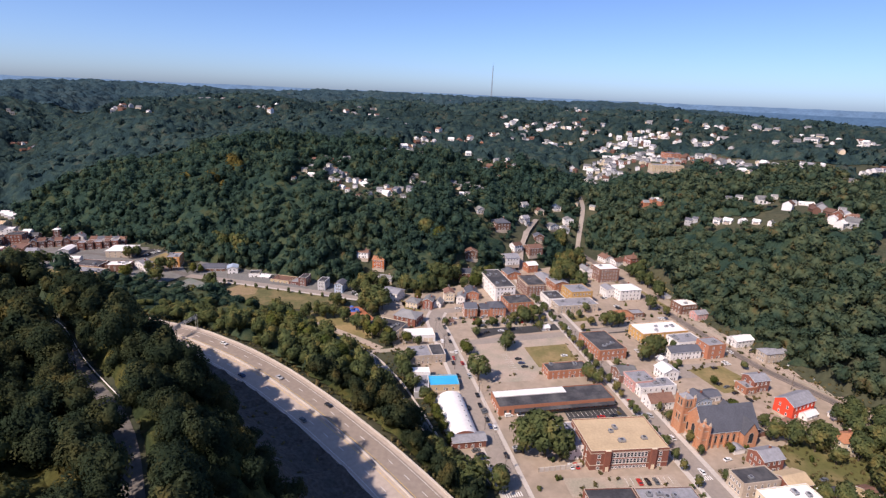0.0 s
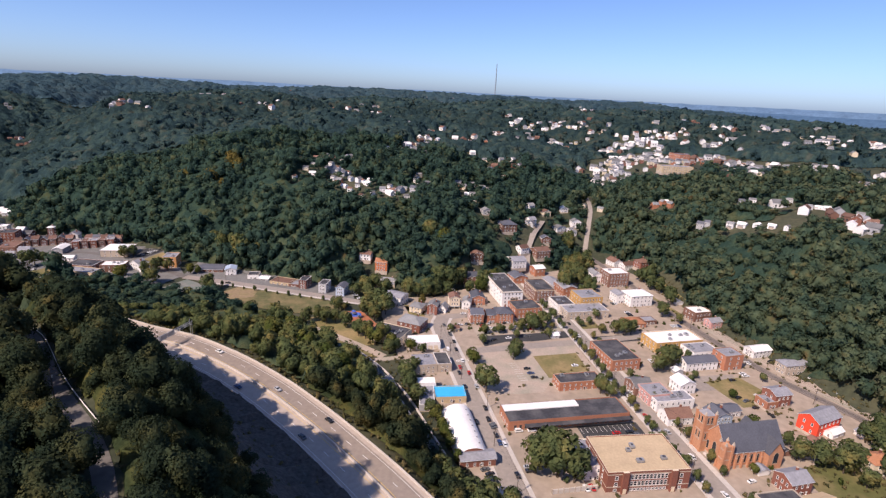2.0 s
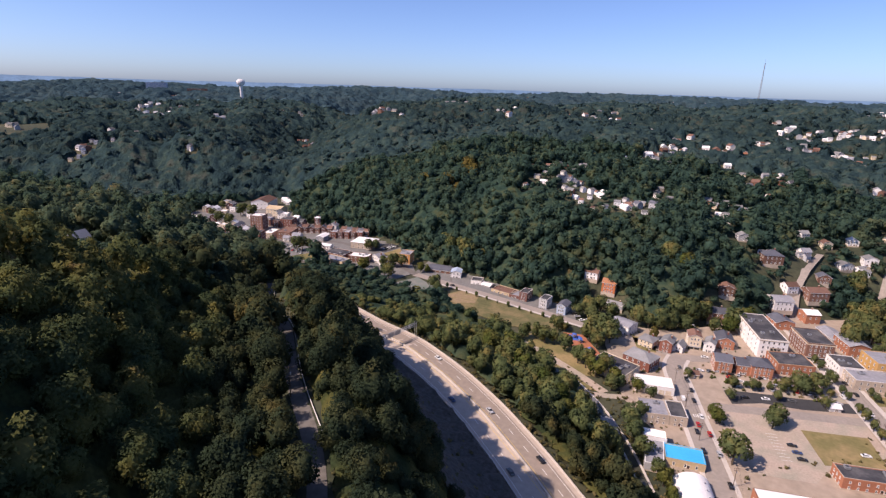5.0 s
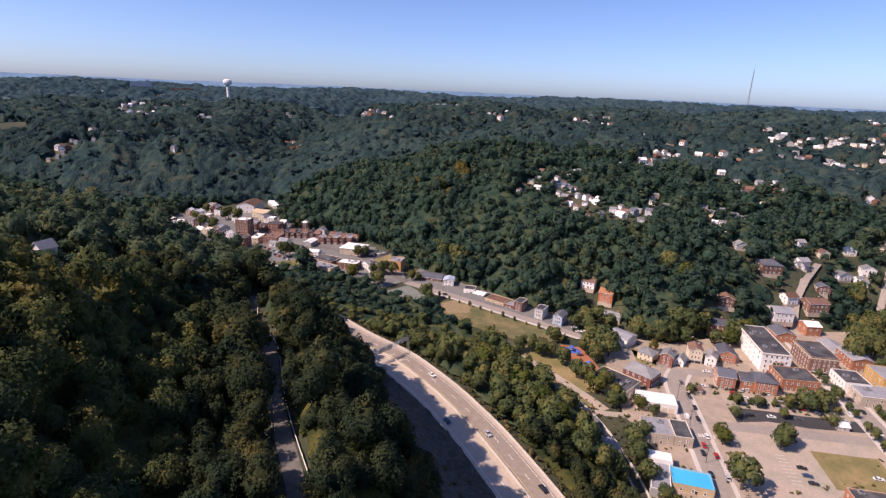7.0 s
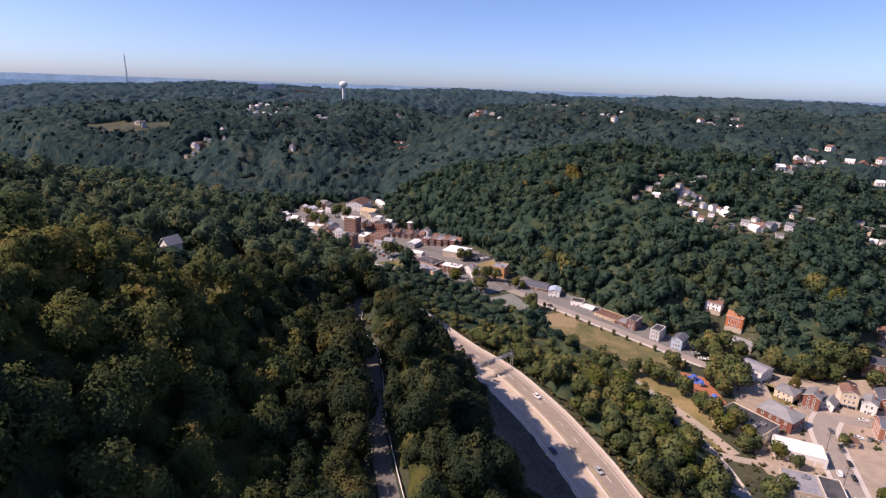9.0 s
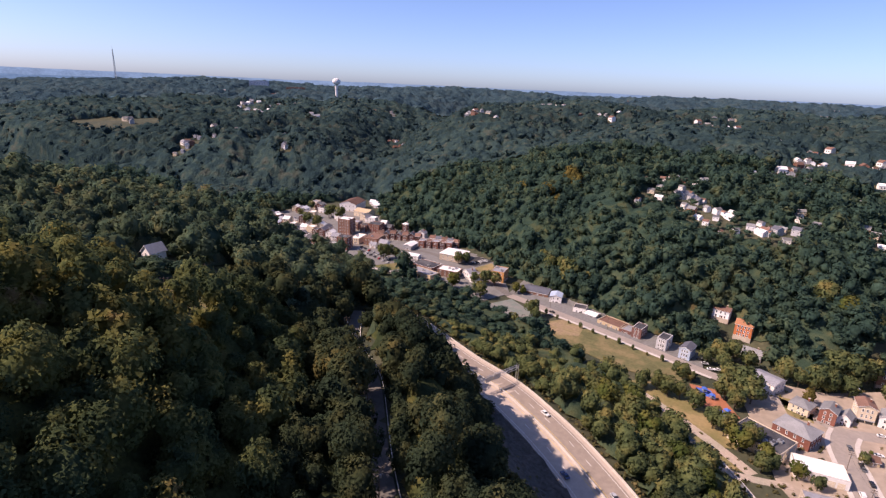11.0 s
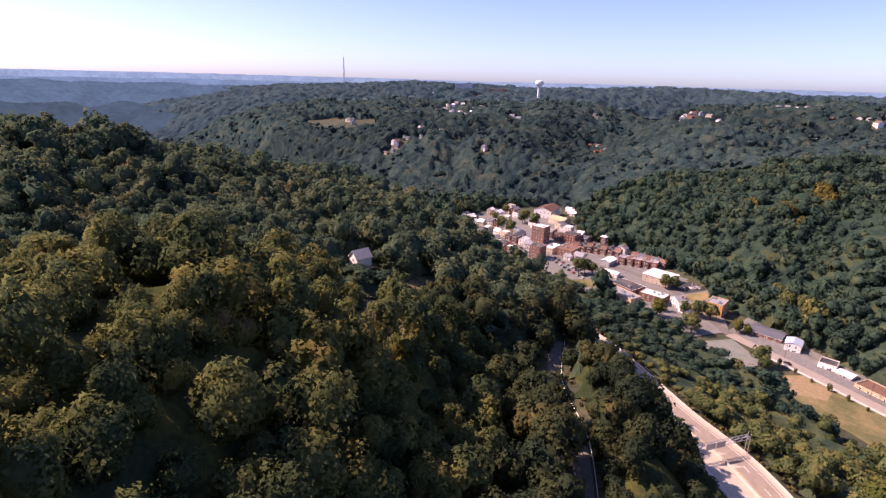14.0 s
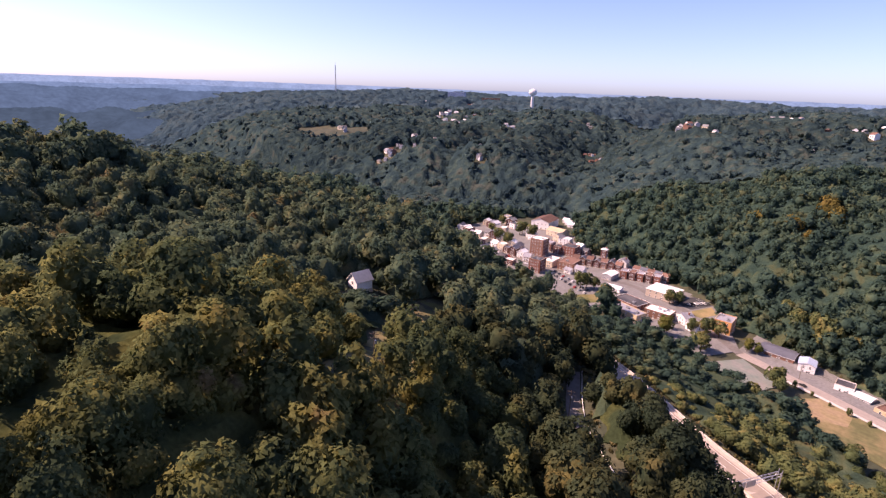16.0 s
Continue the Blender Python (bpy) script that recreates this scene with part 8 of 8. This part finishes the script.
car_at(40, 268 - 12, 12, "van"), car_at(47, 257, 12, "white"), car_at(52, 258.5, 12, "silver"), car_at(262, 262, 115, "white"), car_at(256, 270, 115, "black")
for i in range(9):                       # parked along the two long streets
    y = 222 + 17.5 * i
    car_at(np.interp(y, [203, 305, 385, 440], [130, 112, 98, 86]) - 4.0, y + (i * 7) % 5, UP - 2, ("white", "black", "silver", "red", "white", "grey", "black", "blue", "white")[i])
    car_at(np.interp(y, [201, 282, 388], [36, 18, -6]) + 3.9, y + (i * 5) % 7, UP, ("black", "white", "grey", "black", "silver", "red", "white", "black", "grey")[i])
car_at(230, 352, 60, "black"), car_at(236, 344, 55, "black"), car_at(240, 330, 60, "white"), car_at(246, 312, 65, "silver"), car_at(204, 310, 100, "white"), car_at(178, 300, 30, "black"), car_at(181, 297, 30, "grey"), car_at(86, 330, 14, "white")
for i in range(8):                       # the dark upper lot
    car_at(30 + 6.6 * i + (i * 5 % 3), 373.5 + 1.7 * i + (i * 7 % 4) * 0.8, 80 + (i * 31 % 50), ("black", "white", "grey", "silver", "black", "red", "white", "grey")[i], 0.15)
for i in range(5):
    car_at(34 + 9.4 * i, 381.5 + 2.1 * i + (i * 3 % 2), 14 + (i * 23 % 60), ("white", "black", "silver", "white", "grey")[i], 0.15)
car_at(88, 390, UP, "van"), car_at(35, 362, 20, "black"), car_at(46, 366, 16, "white"), car_at(60, 371, 14, "grey"), car_at(84, 380, 14, "silver")
for i in range(13):                      # crowded yard behind the row houses
    car_at(11 + 4.1 * i + (i * 7 % 3), 384.5 + 0.9 * i + (i * 5 % 4) * 1.3, 20 + (i * 47 % 90), ("white", "grey", "silver", "white", "black", "silver", "white", "grey", "black", "white", "silver", "grey", "white")[i], 0.15, True)
for i in range(16):                      # lower town and valley road
    car_at(-366 - 3.6 * i, 456 + 1.0 * i + 7 * (i % 2), 110, ("white", "black", "silver", "white", "red", "grey", "black")[i % 7], 0.15, True)
for i in range(9):
    car_at(-301 + 1.6 * i, 512 + 3.2 * i, 160, ("white", "black", "white", "silver", "white", "grey", "black", "white", "white")[i], 0.2, True)
for i in range(12):
    car_at(-452 - 9.5 * i, 470 + 0.9 * i, 5, ("white", "black", "silver", "red", "grey")[i % 5], 0.15, True)
car_at(-368, 490, 110, "white", far=True), car_at(-364, 492, 110, "van", far=True), car_at(-360, 494, 110, "white", far=True), car_at(-440, 505, 100, "white", far=True), car_at(-442, 512, 100, "black", far=True), car_at(-445, 519, 100, "silver", far=True)
car_at(-80, 436.5, 20, "black", far=True), car_at(-76.5, 433, 20, "silver"), car_at(-72, 427, 25, "white", far=True), car_at(-68, 429, 25, "white", far=True), car_at(-190, 447, 170, "black", far=True), car_at(-20, 406, 150, "black", far=True), car_at(14, 406, 15, "white")


def clutter():
    """Parked cars in short rows, shrubs and small garages in the yards between the town's buildings."""
    rng = random.Random(77)
    streets = [np.array(q, float) for q in (STREET_A, MAIN[:6], [(-2, 398), (30, 410), (60, 423), (90, 432)], [(18, 344), (95, 366), (106, 369), (180, 392)], [(300, 110), (262, 220), (240, 286), (218, 323), (204, 365), (190, 420), (180, 470)])]
    taken = []

    def clear(x, y, room):
        if not inside(np.array([x]), np.array([y]), FLOOR)[0] or min(along(np.array([x]), np.array([y]), q)[0][0] for q in streets) < 7.5 + room * 0.5:
            return False
        if any(math.hypot(x - a, y - b) < r * 1.15 + room for a, b, r in FOOT):
            return False
        return not any(math.hypot(x - a, y - b) < r + room for a, b, r in taken)

    kinds = {"car": 0, "shrub": 0, "garage": 0}
    for _ in range(4000):
        x, y = rng.uniform(0, 235), rng.uniform(192, 470)
        want = rng.choice(("car", "shrub", "garage"))
        if kinds[want] >= {"car": 17, "shrub": 46, "garage": 11}[want] or (28 < x < 95 and 285 < y < 372):
            continue
        room = {"car": 3.6, "shrub": 1.6, "garage": 4.6}[want]
        if not clear(x, y, room):
            continue
        kinds[want] += 1
        taken.append((x, y, room))
        if want == "car":
            turn = rng.choice((UP, UP - 90)) + rng.uniform(-5, 5)
            for k in range(rng.choice((1, 2, 3))):
                car_at(x + 2.9 * k * math.sin(radians(turn)), y - 2.9 * k * math.cos(radians(turn)), turn, rng.choice(("black", "white", "grey", "silver", "black", "red", "blue", "white")), 0.16, True)
        elif want == "shrub":
            for k in range(rng.choice((1, 2))):
                tree_at(x + 1.9 * k, y + 0.7 * k, rng.uniform(0.8, 1.7), "shrub", rng.uniform(0.75, 1.1))
        else:
            wall, roof_mat, word = rng.choice((("paint_white", "tar_grey", "white"), ("stucco_tan", "shingle_brown", "tan"), ("brick_brown", "tar", "brown brick"), ("paint_grey", "membrane", "grey")))
            block("garage", "small " + word + " garage in a back yard", "garage", x, y, rng.uniform(4.5, 6), rng.uniform(5.5, 7), 2.8, 14 + rng.choice((0, 90)), wall=wall, roof="gable", roof_mat=roof_mat, rise=1.3, floors=1, win=(1, 0, 0, 0), units=0, group="back yard garages")


clutter()
for kinds in TREE_KINDS.values():
    for t in kinds:
        for o in (*t.children_recursive, t):
            bpy.data.objects.remove(o)


def on_deck(x, y, shift, kind, turn=0.0):
    """A car on the highway, on the lane that many metres to the left of the deck's middle."""
    best = None
    for a, b in zip(HIGHWAY[:-1], HIGHWAY[1:]):
        u = (b - a)[:2] / np.linalg.norm((b - a)[:2])
        s = min(max(float((np.array((x, y)) - a[:2]) @ u), 0), float(np.linalg.norm((b - a)[:2])))
        q = a[:2] + u * s
        d = math.hypot(x - q[0], y - q[1])
        if best is None or d < best[0]:
            best = (d, q, u, a[2] + (b[2] - a[2]) * s / np.linalg.norm((b - a)[:2]))
    _, q, u, z = best
    copy_thing(CARS[kind], pose(q[0] - u[1] * shift, q[1] + u[0] * shift, z + 0.03, 0, 0, math.degrees(math.atan2(u[1], u[0])) + turn))


on_deck(-75, 258, 4.2, "silver"), on_deck(-48, 232, 7.8, "black"), on_deck(-120, 290, 7.8, "white"), on_deck(-62, 214, -7.6, "grey", 180), on_deck(-100, 252, -7.6, "blue", 180)
for t in (*CARS.values(), *FAR_CARS.values()):
    for o in (*t.children_recursive, t):
        bpy.data.objects.remove(o)


# ---------------------------------------------------------------- poles and wires
def utility_pole(tall=10.5):
    p = thing("utility_pole", "weathered wooden utility pole with cross-arms", "utility pole", pose(0, 0, -80), "utility poles")
    s = Solid()
    s.tube((0, 0, -1), (0, 0, tall), 0.17, 0.11, "pole_wood", 7)
    part("pole", s, p)
    for zz in (tall - 0.5, tall - 1.6):
        s = Solid()
        s.box(-1.2, -0.06, zz - 0.07, 1.2, 0.06, zz + 0.07, "pole_wood")
        for e in (-1.1, -0.6, 0.6, 1.1):
            s.tube((e, 0, zz + 0.07), (e, 0, zz + 0.28), 0.05, 0.035, "dark_steel", 5)
        part("cross_arm", s, p)
    s = Solid()
    s.tube((0.3, 0, tall - 2.9), (0.3, 0, tall - 2.1), 0.24, 0.24, "steel", 9)
    part("transformer", s, p)
    return p


POLE = utility_pole()


def pole_line(points, rot, wires=True):
    for x, y in points:
        copy_thing(POLE, pose(x, y, gz(x, y), 0, 0, rot))
    if not wires:
        return
    for (a, b), (c, d) in zip(points[:-1], points[1:]):
        for e in (-1.1, 0.6, 1.1):
            pts = []
            ox, oy = e * math.cos(radians(rot)), e * math.sin(radians(rot))
            z0, z1 = gz(a, b) + 10.2, gz(c, d) + 10.2
            for i in range(9):
                k = i / 8
                pts.append((a + (c - a) * k + ox, b + (d - b) * k + oy, z0 + (z1 - z0) * k - 1.2 * 4 * k * (1 - k)))
            line = bpy.data.curves.new("overhead_wire", "CURVE")
            line.dimensions, line.bevel_depth, line.bevel_resolution = "3D", 0.025, 0
            path = line.splines.new("POLY")
            path.points.add(len(pts) - 1)
            for q, p in zip(path.points, pts):
                q.co = (*p, 1)
            line.materials.append(M["rubber"])
            tagged(new("overhead_wire", line), "thin black sagging overhead wire", "wire", "overhead wires")


pole_line([(40.5, 180), (33.4, 210), (26.0, 243), (24.6, 276), (10.6, 306), (3.6, 336), (-3, 362)], 12)
pole_line([(118.5, 228), (126.5, 264 - 4), (104, 306), (97, 350), (91, 400)], 12)
pole_line([(236, 275), (222, 298), (206, 345), (192, 400)], 20)
pole_line([(-62, 425), (-100, 434), (-145, 445), (-195, 455)], 75)
pole_line([(-112, 146), (-136, 168), (-158, 191), (-181, 208)], 40)
pole_line([(-192, 147), (-221, 177), (-250, 212)], 45)
for o in (*POLE.children_recursive, POLE):
    bpy.data.objects.remove(o)


# ---------------------------------------------------------------- playground and yard clutter
def play_set(x, y, rot):
    p = thing("play_set", "blue and orange climbing frame with a slide", "play set", pose(x, y, 0.2, 0, 0, rot))
    for ex in (-1.2, 1.2):
        for ey in (-1.2, 1.2):
            s = Solid()
            s.tube((ex, ey, 0), (ex, ey, 3.0), 0.08, 0.08, "play_blue", 6)
            part("post", s, p)
    s = Solid()
    s.box(-1.3, -1.3, 1.3, 1.3, 1.3, 1.45, "steel")
    part("platform", s, p)
    s = Solid()
    for i in range(4):
        k = [(-1.5, -1.5), (1.5, -1.5), (1.5, 1.5), (-1.5, 1.5)]
        s.face([(*k[i], 3.0), (*k[(i + 1) % 4], 3.0), (0, 0, 4.0)], "play_blue")
    part("roof", s, p)
    s = Solid()
    s.face([(1.3, -0.4, 1.4), (1.3, 0.4, 1.4), (4.2, 0.4, 0.2), (4.2, -0.4, 0.2)], "play_orange")
    for e in (-0.4, 0.4):
        s.face([(1.3, e, 1.4), (4.2, e, 0.2), (4.2, e, 0.5), (1.3, e, 1.7)], "play_orange")
    part("slide", s, p)


play_set(-71, 394, 20), play_set(-66, 389, 110), play_set(-57, 377, 60)
